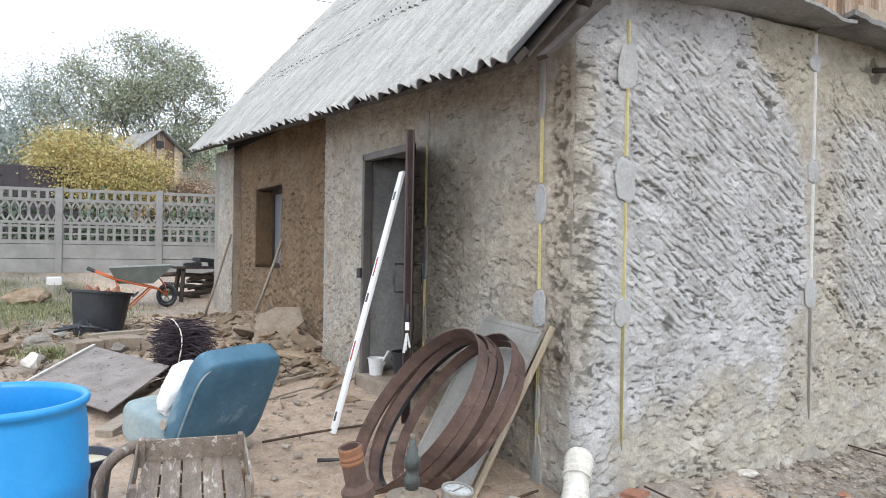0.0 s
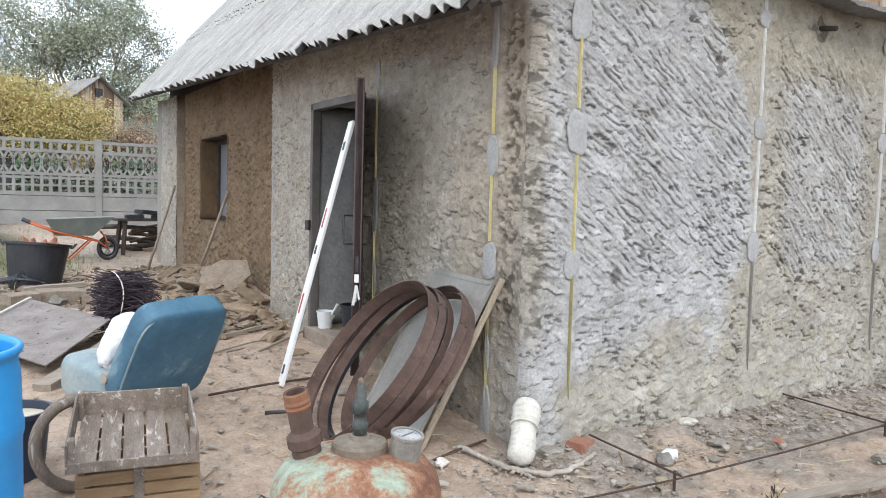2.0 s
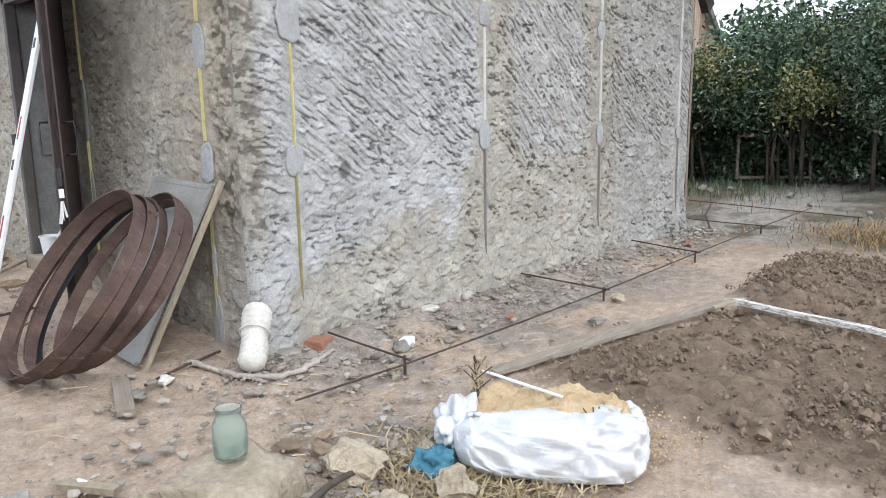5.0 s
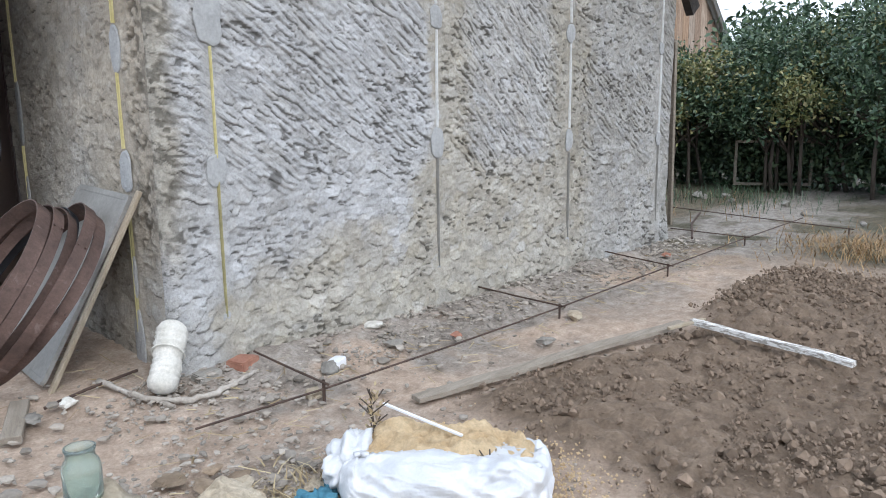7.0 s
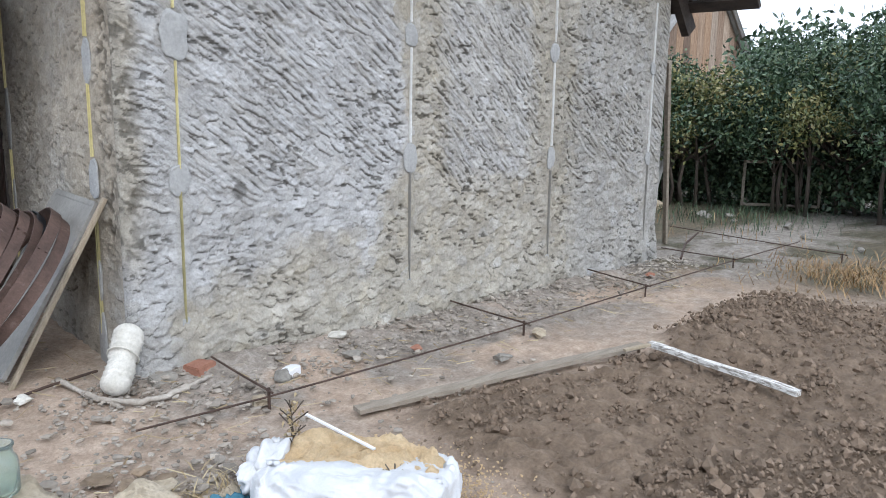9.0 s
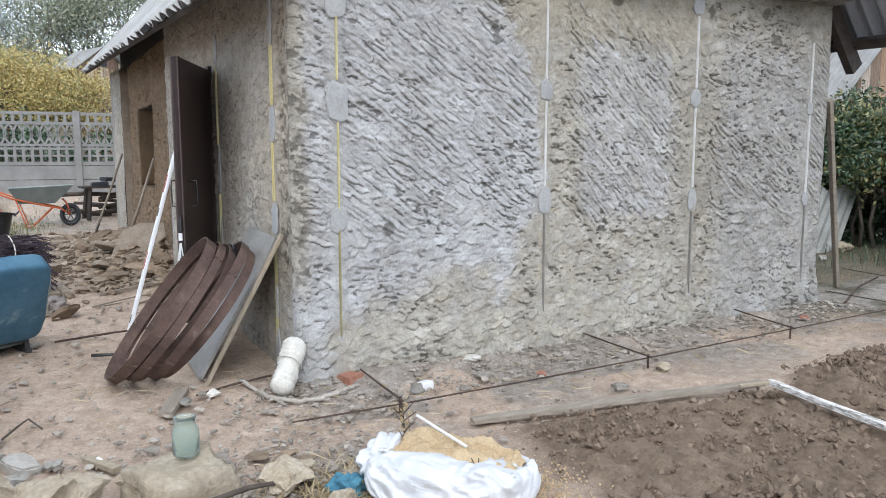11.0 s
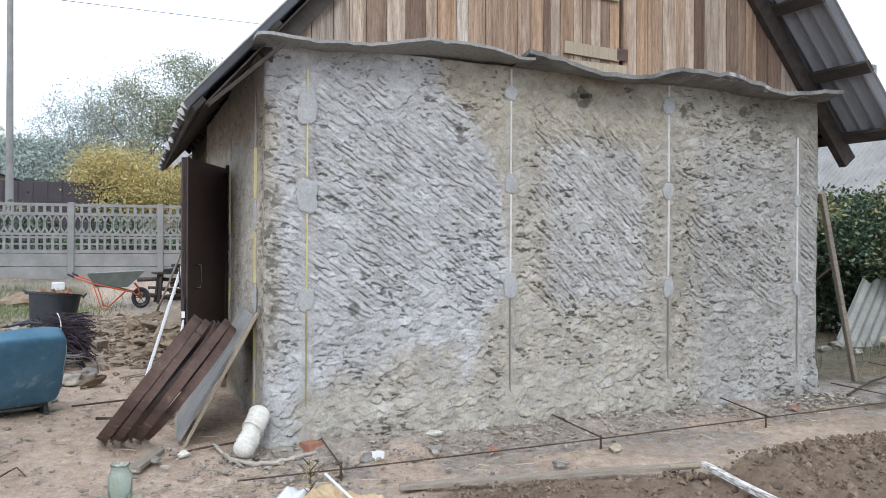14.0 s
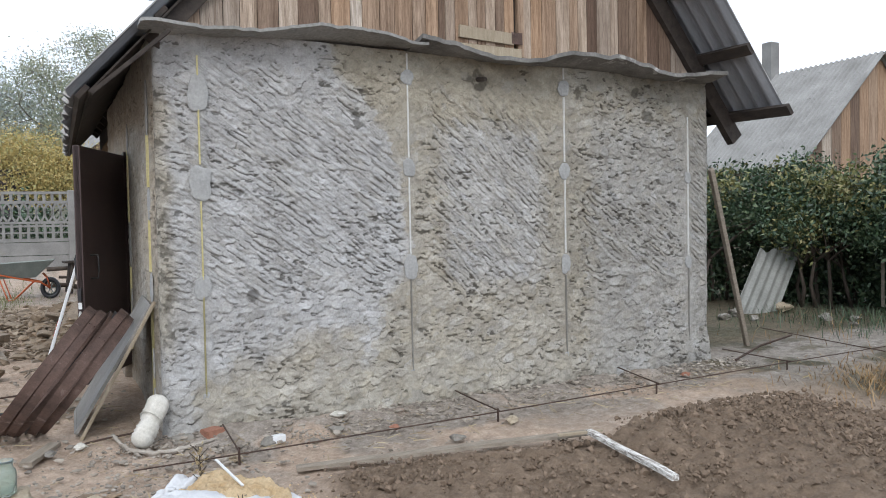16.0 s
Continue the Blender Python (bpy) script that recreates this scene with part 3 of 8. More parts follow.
def make_ground():
    xs = axis_steps(-3.0, 6.6, 0.03, 2500)
    ys = axis_steps(-3.6, 6.5, 0.03, 2500)
    X, Y = np.meshgrid(xs, ys, indexing="ij")
    Z = ground_z(X, Y)
    near = smooth(60, 20, np.abs(X)) * smooth(60, 20, np.abs(Y))
    soil = soil_share(X, Y)
    Z = Z + near * (0.018 * fbm(X * 1.1, Y * 1.1, 1) + 0.008 * fbm(X * 5, Y * 5, 2) + 0.008 * fbm(X * 15, Y * 15, 4, 3, 0.6))
    mound = smooth(2.3, 2.9, X) * smooth(-1.1, -1.6, Y) * (1 - smooth(4.1, 4.8, X)) * 0.07
    lumps = np.abs(fbm(X * 6, Y * 6, 21, 4, 0.6))
    Z += soil * (0.005 + mound + 0.026 * lumps + 0.017 * fbm(X * 22, Y * 22, 31, 3))
    heap = np.exp(-(((X + 0.15) / 0.95) ** 2 + ((Y - 5.9) / 1.7) ** 2)) * 0.24
    Z += np.where(X < 0.3, heap, heap * 0.6) + 0.05 * np.exp(-((Y + 0.05) / 0.22) ** 2) * smooth(-0.2, 0.1, X) * smooth(5.6, 5.2, X) * (0.6 + 0.6 * fbm(X * 4, Y * 4, 12))
    rub = smooth(-0.5, 0.4, fbm(X * 2.3, Y * 2.3, 17) + 0.6 * smooth(-0.5, -0.1, Y)) * smooth(-1.7, -0.5, Y) * smooth(-0.4, 0.3, X) * smooth(0.9, 0.4, Y) * 0.9
    rub = np.maximum(rub, 0.7 * smooth(0.1, 0.5, fbm(X * 2, Y * 2, 19)) * smooth(-0.8, -1.2, Y) * smooth(0.5, 0.1, X))
    rub = np.maximum(rub, 0.75 * smooth(-0.5, 0.4, fbm(X * 1.6, Y * 1.6, 23)) * smooth(3.6, 5.0, Y) * smooth(16, 15, Y) * smooth(0.3, -0.2, X))
    grass = smooth(7.0, 8.5, Y + 0.8 * fbm(X, Y, 27)) * smooth(-1.2, -1.9, X + 0.4 * fbm(X, Y, 28)) * (0.7 + 0.35 * fbm(X * 1.7, Y * 1.7, 29))
    grass = np.maximum(grass, smooth(16, 19, Y))
    grass = np.maximum(grass, 0.5 * smooth(7.5, 9, X) * smooth(0.0, 0.5, fbm(X * 1.3, Y * 1.3, 33)))
    # Shade painted into the earth: soil and grass tones deepen towards the hedge.
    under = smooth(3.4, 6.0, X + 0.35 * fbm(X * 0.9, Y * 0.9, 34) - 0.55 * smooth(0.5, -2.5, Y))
    soil_and_shade = np.maximum(soil, under)
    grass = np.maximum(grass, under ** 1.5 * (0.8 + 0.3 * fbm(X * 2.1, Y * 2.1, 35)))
    me = from_arrays("ground", np.stack([X, Y, Z], -1).reshape(-1, 3), grid_faces(len(xs), len(ys)), M_GROUND, True)
    for key, val in (("soil", soil_and_shade), ("grass", np.clip(grass, 0, 1)), ("rubbish", np.clip(rub * (1 - soil), 0, 1))):
        a = me.attributes.new(key, "FLOAT", "POINT")
        a.data.foreach_set("value", val.ravel().astype(np.float32))
    return tagged(new("ground", me), "trodden earth yard with a dug soil bed and scattered rubble", "ground", kind="structure")


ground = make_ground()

# ---- house ----
house = thing("house", "old clay farmhouse under rough plaster with grey slate roof", "house")
WALL_X, WALL_TOP, NEAR_END, BROWN_END, FAR_END = 5.33, 2.87, 4.15, 8.65, 9.75
DOOR_A, DOOR_B, SILL_Z, HEAD_Z = 2.08, 3.06, 0.24, 2.2


def cement_share(s, z):
    """How grey the plaster is on the front wall: a large cement patch by the near corner, thinner ones beyond."""
    edge = s + 0.3 * np.abs(z - 1.4) ** 1.7 + 0.07 * fbm(s * 2.6, z * 2.6, 61)
    cem = 0.22 + 0.75 * smooth(1.92, 1.8, edge) * smooth(0.42, 0.62, z + 0.14 * fbm(s * 3, z * 3, 62))
    cem += 0.5 * smooth(2.15, 2.35, s) * smooth(3.3, 3.1, s) * smooth(2.45, 2.15, z) * smooth(0.8, 1.1, z)
    cem += 0.42 * smooth(3.6, 4.0, s) * smooth(2.6, 2.2, z)
    cem += 0.55 * smooth(0.34, 0.2, s + 0.08 * fbm(s * 4, z * 4, 72)) * smooth(1.0, 0.3, z)
    cem -= 0.22 * smooth(1.2, 1.4, s) * smooth(3.6, 3.3, s) * smooth(2.2, 2.45, z)
    return np.clip(cem, 0, 1)


def comb_share(s, z):
    """Where the plaster was combed with slanting strokes."""
    zone = smooth(0.85, 1.2, z + 0.25 * fbm(s * 1.7, z * 1.7, 53)) * smooth(2.66, 2.4, z + 0.15 * fbm(s * 2, z * 2, 54))
    band = np.maximum.reduce([smooth(1.85, 1.7, s + 0.2 * np.abs(z - 1.5) ** 1.5 + 0.1 * fbm(s * 2, z * 2, 55)), smooth(2.08, 2.2, s) * smooth(3.35, 3.15, s),
                              0.8 * smooth(3.6, 3.75, s) * smooth(4.9, 4.7, s) * smooth(1.85, 1.55, z), smooth(4.98, 5.06, s) * smooth(0.5, 0.7, z)])
    return zone * band


def comb_slant(s):
    return np.interp(s, [0.1, 0.35, 1.6, 2.1, 3.3, 3.7], [17, 32, 36, 44, 47, 36])


def throw_list(kind, s0, s1, z0, z1):
    """Trowel throws and comb strokes in the order of the work: place, half sizes, slant, lip, share of cement."""
    g = np.random.default_rng({"gable": 5, "side": 6, "adobe": 7}[kind])
    area = (s1 - s0) * (z1 - z0)
    out = []
    n = int(area * {"gable": 300, "side": 170, "adobe": 260}[kind])
    s, z = g.uniform(s0, s1, n), g.uniform(z0, z1, n)
    size, lip = g.uniform(0.45, 1.3, n), g.uniform(0.25, 1.25, n)
    lip *= 0.55 + 0.6 * smooth(-0.3, 0.5, fbm(s * 2.3, z * 2.3, 91, 2))
    lip *= {"gable": 0.0088, "side": 0.0065, "adobe": 0.014}[kind]
    if kind == "gable":
        lip *= 1 - 0.45 * smooth(1.9, 2.5, z) * smooth(1.2, 1.5, s) * smooth(3.7, 3.3, s)
        cem = cement_share(s, z)
    else:
        cem = np.clip(0.3 + 0.3 * fbm(s * 2.2, z * 2.2, 65) + 0.5 * smooth(0.5, 0.1, s), 0, 1)
    cem = np.clip(cem + g.normal(0, 0.13, n), 0, 1)
    turn = g.normal(12, 26, n)
    for k in range(n):
        out.append((s[k], z[k], 0.062 * size[k], 0.038 * size[k] * g.uniform(0.8, 1.25), turn[k], lip[k], cem[k]))
    if kind != "gable":
        return out
    strokes = []
    for row in np.arange(-3.2, 7.5, 0.043):
        for run in np.arange(-3.0, 5.6, 0.105):
            th = radians(37)
            p, q = row + g.normal(0, 0.005), run + g.uniform(-0.06, 0.06) + 0.06 * math.sin(row * 71)
            sc, zc = p * math.sin(th) + q * math.cos(th), p * math.cos(th) - q * math.sin(th)
            if s0 < sc < s1 and 0.6 < zc < 2.75:
                strokes.append((sc, zc))
    st = np.array(strokes)
    want, cem = comb_share(st[:, 0], st[:, 1]), cement_share(st[:, 0], st[:, 1])
    slant = comb_slant(st[:, 0]) + g.normal(0, 4.5, len(st))
    for k in np.argsort(st[:, 1] + g.normal(0, 0.1, len(st))):
        if g.random() < want[k] * 0.88:
            out.append((st[k, 0], st[k, 1], g.uniform(0.045, 0.13), g.uniform(0.018, 0.027), -slant[k], 0.0092 * g.uniform(0.25, 1.3), float(np.clip(cem[k] + g.normal(0, 0.14), 0, 1))))
    return out


BEADS_AT = {"gable": (0.285, 1.91, 3.465, 4.995), "side": (0.37, 1.84), "adobe": ()}


def relief(s, z, kind):
    """Depth of the rough cast, in metres, along the wall s and up it z; the share of cement; cracks and painted crevice
    shade.
    """
    fine = {"gable": 1.0, "side": 0.75, "adobe": 1.5}[kind]
    H = np.zeros_like(s)
    C = cement_share(s, z) if kind == "gable" else np.clip(0.3 + 0.3 * fbm(s * 2.2, z * 2.2, 65), 0, 1)
    B = 0.5 + 0.2 * fbm(s * 1.7, z * 1.7, 83, 3)
    own = np.random.default_rng(17)
    ragged = fbm(s * 17, z * 17, 81, 3, 0.65)
    smear = fbm(s * 9 + 3 * z, z * 30, 82, 2, 0.6)
    sa, za = s[:, 0], z[0, :]
    for cs, cz, a, b, turn, lip, cem in throw_list(kind, float(sa[0]), float(sa[-1]), float(za[0]), float(za[-1])):
        reach = max(a, b) * 1.35
        i0, i1 = np.searchsorted(sa, (cs - reach, cs + reach))
        j0, j1 = np.searchsorted(za, (cz - reach, cz + reach))
        if i1 - i0 < 2 or j1 - j0 < 2:
            continue
        w = (slice(i0, i1), slice(j0, j1))
        ds, dz = s[w] - cs, z[w] - cz
        ca, sn = math.cos(radians(turn)), math.sin(radians(turn))
        u, v = (ds * ca + dz * sn) / a, (dz * ca - ds * sn) / b
        mask = smooth(1.05, 0.92, u * u + v * v + 0.5 * ragged[w])
        new_h = lip * (0.55 - 0.75 * v + 0.35 * smear[w])
        H[w] = H[w] * (1 - 0.8 * mask) + mask * new_h
        C[w] = C[w] * (1 - 0.75 * mask) + 0.75 * mask * cem
        B[w] = B[w] * (1 - 0.6 * mask) + 0.6 * mask * own.uniform(0.15, 0.95)
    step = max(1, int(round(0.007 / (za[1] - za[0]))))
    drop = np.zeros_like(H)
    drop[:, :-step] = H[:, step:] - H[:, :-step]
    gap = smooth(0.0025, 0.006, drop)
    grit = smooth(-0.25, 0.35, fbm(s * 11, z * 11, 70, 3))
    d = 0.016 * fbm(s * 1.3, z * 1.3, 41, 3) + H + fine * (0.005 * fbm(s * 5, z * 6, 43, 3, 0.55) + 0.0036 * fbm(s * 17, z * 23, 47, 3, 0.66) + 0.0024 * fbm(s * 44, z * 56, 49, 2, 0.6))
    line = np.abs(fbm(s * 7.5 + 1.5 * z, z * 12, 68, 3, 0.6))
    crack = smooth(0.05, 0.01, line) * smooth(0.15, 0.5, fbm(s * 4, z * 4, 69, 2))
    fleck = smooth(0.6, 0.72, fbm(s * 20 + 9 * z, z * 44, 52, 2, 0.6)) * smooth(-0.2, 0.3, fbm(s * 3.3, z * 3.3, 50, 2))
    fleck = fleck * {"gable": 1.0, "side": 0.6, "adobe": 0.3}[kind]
    # Shade is painted under the lips and as flecks; cracks darken too.
    crack_shade = np.maximum.reduce([gap * (0.25 + 0.7 * grit), 0.7 * crack, fleck])
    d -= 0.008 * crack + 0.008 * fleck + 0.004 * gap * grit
    if kind == "gable":
        d += 0.03 * smooth(0.35, 0.0, z) * (0.5 + fbm(s * 6, z * 6, 64))
        for a, b, r in ((2.58, 2.68, 0.09), (4.32, 2.68, 0.06), (4.46, 2.46, 0.07), (1.45, 2.3, 0.07), (0.62, 0.98, 0.05), (3.62, 2.66, 0.06)):
            crack_shade = np.maximum(crack_shade, 0.9 * smooth(0.25, 0.6, np.exp(-((s - a) ** 2 + (z - b) ** 2) / r ** 2) * (1 + 0.9 * fbm(s * 19, z * 19, 97, 3))))
        crumbly = smooth(0.16, 0.02, s + 0.05 * fbm(s * 3, z * 5, 92, 2))
    elif kind == "side":
        crumbly = smooth(0.36, 0.27, s + 0.04 * fbm(s * 3, z * 5, 92, 2)) * smooth(0.02, 0.14, s)
    else:
        crumbly = np.zeros_like(s)
    crumbly = crumbly * smooth(0.45, 0.8, z) * smooth(2.6, 2.3, z)
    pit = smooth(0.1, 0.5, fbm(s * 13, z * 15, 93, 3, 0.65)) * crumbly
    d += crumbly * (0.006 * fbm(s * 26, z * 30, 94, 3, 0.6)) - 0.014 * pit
    crack_shade = np.maximum(crack_shade, 0.85 * pit)
    C = C * (1 - 0.8 * crumbly)
    if kind == "gable":
        ends = np.maximum(smooth(0.2, 0.04, s), smooth(WALL_X - 0.2, WALL_X - 0.04, s))
        d *= 1 - 0.45 * ends
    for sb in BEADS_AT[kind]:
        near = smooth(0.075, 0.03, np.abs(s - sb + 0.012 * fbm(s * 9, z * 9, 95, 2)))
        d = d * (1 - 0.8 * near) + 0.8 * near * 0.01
        crack_shade = crack_shade * (1 - 0.7 * near)
    if kind == "gable":
        B = B + 0.12 - 0.4 * smooth(3.2, 3.9, s + 0.3 * fbm(s * 1.5, z * 1.5, 96, 2))
    comb = comb_share(s, z) if kind == "gable" else np.zeros_like(s)
    return d, np.clip(C, 0, 1), np.clip(crack_shade, 0, 1), np.clip(B, 0, 1), comb


def wall_face(name, s0, s1, place, kind, mat, step=0.0105, top=WALL_TOP, hole=None, shift=0.0):
    """A dense wall face: place(s, z, depth) gives the point."""
    ns, nz = int((s1 - s0) / step), int((top + 0.25) / step)
    s, z = np.linspace(s0, s1, ns), np.linspace(-0.25, top, nz)
    if hole:
        for arr, a in ((s, hole[0]), (s, hole[1]), (z, hole[2]), (z, hole[3])):
            arr[np.argmin(np.abs(arr - a))] = a
    S, Z = np.meshgrid(s, z, indexing="ij")
    d, cem, crack_shade, batch, comb = relief(S + shift, Z, kind)
    keep = None
    if hole:
        cs, cz = (S[:-1, :-1] + S[1:, 1:]) / 2, (Z[:-1, :-1] + Z[1:, 1:]) / 2
        keep = ~((cs > hole[0]) & (cs < hole[1]) & (cz > hole[2]) & (cz < hole[3]))
    me = from_arrays(name, place(S, Z, d).reshape(-1, 3), grid_faces(ns, nz, keep), mat, True)
    for key, val in (("cement", cem), ("crack_shade", crack_shade), ("batch", batch), ("comb", comb)):
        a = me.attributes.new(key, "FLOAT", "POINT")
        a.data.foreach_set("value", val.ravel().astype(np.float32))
    return me


RC = 0.1


def gable_place(S, Z, d):
    """The front wall with a rounded corner at each end; s runs from the left return to the right one."""
    lean = -0.035 * smooth(0.5, 0.0, Z)
    out = (d - lean) * smooth(-RC * 0.57, RC * 0.6, S)
    L = WALL_X
    a0, a1 = np.clip((S + RC * 0.57) / (RC * 1.57), 0, 1) * math.pi / 2, np.clip((S - (L - RC)) / (RC * 1.57), 0, 1) * math.pi / 2
    nx = np.where(S < RC, -np.cos(a0), np.where(S > L - RC, np.sin(a1), 0))
    ny = np.where(S < RC, -np.sin(a0), np.where(S > L - RC, -np.cos(a1), -1.0))
    x = np.where(S < RC, RC - RC * np.cos(a0), np.where(S > L - RC, L - RC + RC * np.sin(a1), S))
    y = np.where(S < RC, RC - RC * np.sin(a0), np.where(S > L - RC, RC - RC * np.cos(a1), 0))
    return np.stack([x + nx * out, y + ny * out, Z], -1)


def side_place(x0):
    def place(S, Z, d):
        fade = smooth(RC, RC + 0.12, S) if x0 == 0 else 1.0
        return np.stack([x0 - d * fade - 0.0 * Z, S, Z], -1)
    return place


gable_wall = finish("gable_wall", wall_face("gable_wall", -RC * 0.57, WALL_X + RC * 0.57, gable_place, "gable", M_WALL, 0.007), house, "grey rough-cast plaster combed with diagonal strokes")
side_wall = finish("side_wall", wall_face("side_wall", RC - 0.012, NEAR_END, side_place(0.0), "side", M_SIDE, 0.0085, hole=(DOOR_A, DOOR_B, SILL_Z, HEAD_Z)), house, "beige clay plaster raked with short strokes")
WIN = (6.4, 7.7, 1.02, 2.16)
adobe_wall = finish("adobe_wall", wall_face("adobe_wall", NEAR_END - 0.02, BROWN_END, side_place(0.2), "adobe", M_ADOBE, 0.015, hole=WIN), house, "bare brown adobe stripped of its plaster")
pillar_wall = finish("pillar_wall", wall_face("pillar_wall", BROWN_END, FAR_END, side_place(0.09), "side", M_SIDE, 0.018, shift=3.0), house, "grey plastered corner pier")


def plain_wall(name, lo, hi, label="", mat=None):
    bm = bmesh.new()
    box(bm, lo, hi)
    return part(name, bm, mat or M_PLAIN, house, label)


# the walls' bodies, with the openings left free
plain_wall("wall_core", (0.14, 0.14, -0.25), (5.19, 0.46, 2.86))
plain_wall("wall_core", (0.05, 0.46, -0.25), (0.5, DOOR_A - 0.02, 2.86))
plain_wall("wall_core", (0.05, DOOR_B + 0.02, -0.25), (0.5, NEAR_END - 0.03, 2.86))
plain_wall("wall_core", (0.05, DOOR_A - 0.02, HEAD_Z + 0.02), (0.5, DOOR_B + 0.02, 2.86))
plain_wall("wall_core", (0.05, DOOR_A - 0.02, -0.25), (0.5, DOOR_B + 0.02, SILL_Z - 0.02))
plain_wall("wall_core", (0.3, NEAR_END - 0.03, -0.25), (0.62, WIN[0] - 0.02, 2.86), "", M_ADOBE)
plain_wall("wall_core", (0.3, WIN[1] + 0.02, -0.25), (0.62, FAR_END, 2.86), "", M_ADOBE)
plain_wall("wall_core", (0.3, WIN[0] - 0.02, -0.25), (0.62, WIN[1] + 0.02, WIN[2] - 0.02), "", M_ADOBE)
plain_wall("wall_core", (0.3, WIN[0] - 0.02, WIN[3] + 0.02), (0.62, WIN[1] + 0.02, 2.86), "", M_ADOBE)
plain_wall("pier_core", (0.12, BROWN_END + 0.01, -0.25), (0.3, FAR_END, 2.86), "", M_ADOBE)
plain_wall("back_wall", (0.1, FAR_END, -0.25), (5.33, FAR_END + 0.35, 2.9))
plain_wall("right_wall", (4.93, 0.46, -0.25), (5.31, FAR_END, 2.9), "", M_MORTAR)
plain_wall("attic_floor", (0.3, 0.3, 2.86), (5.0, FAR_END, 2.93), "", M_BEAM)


def reveal(name, a, b, mat, label=""):
    """An uneven plaster slab between corners a and b."""
    bm = bmesh.new()
    box(bm, a, b)
    bmesh.ops.subdivide_edges(bm, edges=list(bm.edges), cuts=14, use_grid_fill=True)
    for v in bm.verts:
        k = noise.noise(v.co * 7) * 0.012 + noise.noise(v.co * 19) * 0.008
        v.co += Vector((0, k, 0)) if abs(b[1] - a[1]) < 0.1 else Vector((0, 0, k))
    return part(name, bm, mat, house, label, shade=True)


reveal("door_reveal", (0.0, DOOR_B, SILL_Z), (0.5, DOOR_B + 0.03, HEAD_Z), M_REVEAL)
reveal("door_reveal", (0.02, DOOR_A - 0.03, SILL_Z), (0.5, DOOR_A, HEAD_Z), M_REVEAL)
reveal("door_reveal", (0.02, DOOR_A, HEAD_Z), (0.5, DOOR_B, HEAD_Z + 0.03), M_REVEAL)
reveal("threshold", (-0.07, DOOR_A - 0.02, SILL_Z - 0.14), (0.5, DOOR_B + 0.02, SILL_Z + 0.005), M_SLAB, "worn earth-brown threshold")
reveal("window_reveal", (0.2, WIN[1], WIN[2]), (0.62, WIN[1] + 0.03, WIN[3]), M_ADOBE)
reveal("window_reveal", (0.2, WIN[0] - 0.03, WIN[2]), (0.62, WIN[0], WIN[3]), M_ADOBE)
reveal("window_reveal", (0.2, WIN[0], WIN[2] - 0.03), (0.62, WIN[1], WIN[2]), M_ADOBE)
reveal("window_reveal", (0.2, WIN[0], WIN[3]), (0.62, WIN[1], WIN[3] + 0.03), M_ADOBE)
reveal("wall_return", (0.0, NEAR_END - 0.03, -0.2), (0.22, NEAR_END, 2.86), M_MORTAR)
reveal("pier_return", (0.09, BROWN_END, -0.2), (0.22, BROWN_END + 0.03, 2.86), M_SLAB)


def window_unit():
    bm = bmesh.new()
    y0, y1, z0, z1 = WIN
    for a, b in (((0.44, y0, z0), (0.5, y1, z0 + 0.07)), ((0.44, y0, z1 - 0.07), (0.5, y1, z1)), ((0.44, y0, z0 + 0.07), (0.5, y0 + 0.07, z1 - 0.07)), ((0.44, y1 - 0.07, z0 + 0.07), (0.5, y1, z1 - 0.07)), ((0.44, (y0 + y1) / 2 - 0.03, z0 + 0.07), (0.5, (y0 + y1) / 2 + 0.03, z1 - 0.07))):
        box(bm, a, b)
    w = part("window", bm, M_BEAM, house, "old window frame set deep in the wall")
    bm = bmesh.new()
    box(bm, (0.465, y0 + 0.05, z0 + 0.05), (0.475, y1 - 0.05, z1 - 0.05))
    part("pane", bm, M_FOIL, w, "pane covered with grey film")
    bm = bmesh.new()
    box(bm, (0.21, y0 + 0.3, z1 - 0.01), (0.42, y1 + 0.1, z1 + 0.045))
    part("lintel", bm, M_BEAM, w, "exposed wooden lintel", bevel=0.006)


window_unit()


# ---- roof ----
def slope_point(e0, e1, r0, r1):
    e0, e1, r0, r1 = (np.array(p, dtype=float) for p in (e0, e1, r0, r1))

    def at(u, v):
        """u along the eave, v up the slope, both 0..1 arrays."""
        u, v = np.asarray(u)[..., None], np.asarray(v)[..., None]
        return (e0 * (1 - u) + e1 * u) * (1 - v) + (r0 * (1 - u) + r1 * u) * v
    n = np.cross(e1 - e0, r0 - e0)
    n /= np.linalg.norm(n)
    return at, n if n[2] > 0 else -n


LEFT_E0, LEFT_E1, RIDGE0, RIDGE1 = (-0.53, -0.08, 2.36), (-0.31, 10.36, 2.93), (2.72, -0.08, 6.05), (2.72, 10.36, 6.4)
left_at, left_n = slope_point(LEFT_E0, LEFT_E1, RIDGE0, RIDGE1)
RIGHT_E0, RIGHT_E1 = (5.73, -0.56, 2.5), (5.8, 10.36, 2.8)
right_at, right_n = slope_point(RIGHT_E0, RIGHT_E1, (2.8, -0.56, 6.05), RIDGE1)
roof = new("roof")
roof.parent = house
roof["label"] = "weathered grey corrugated slate roof"


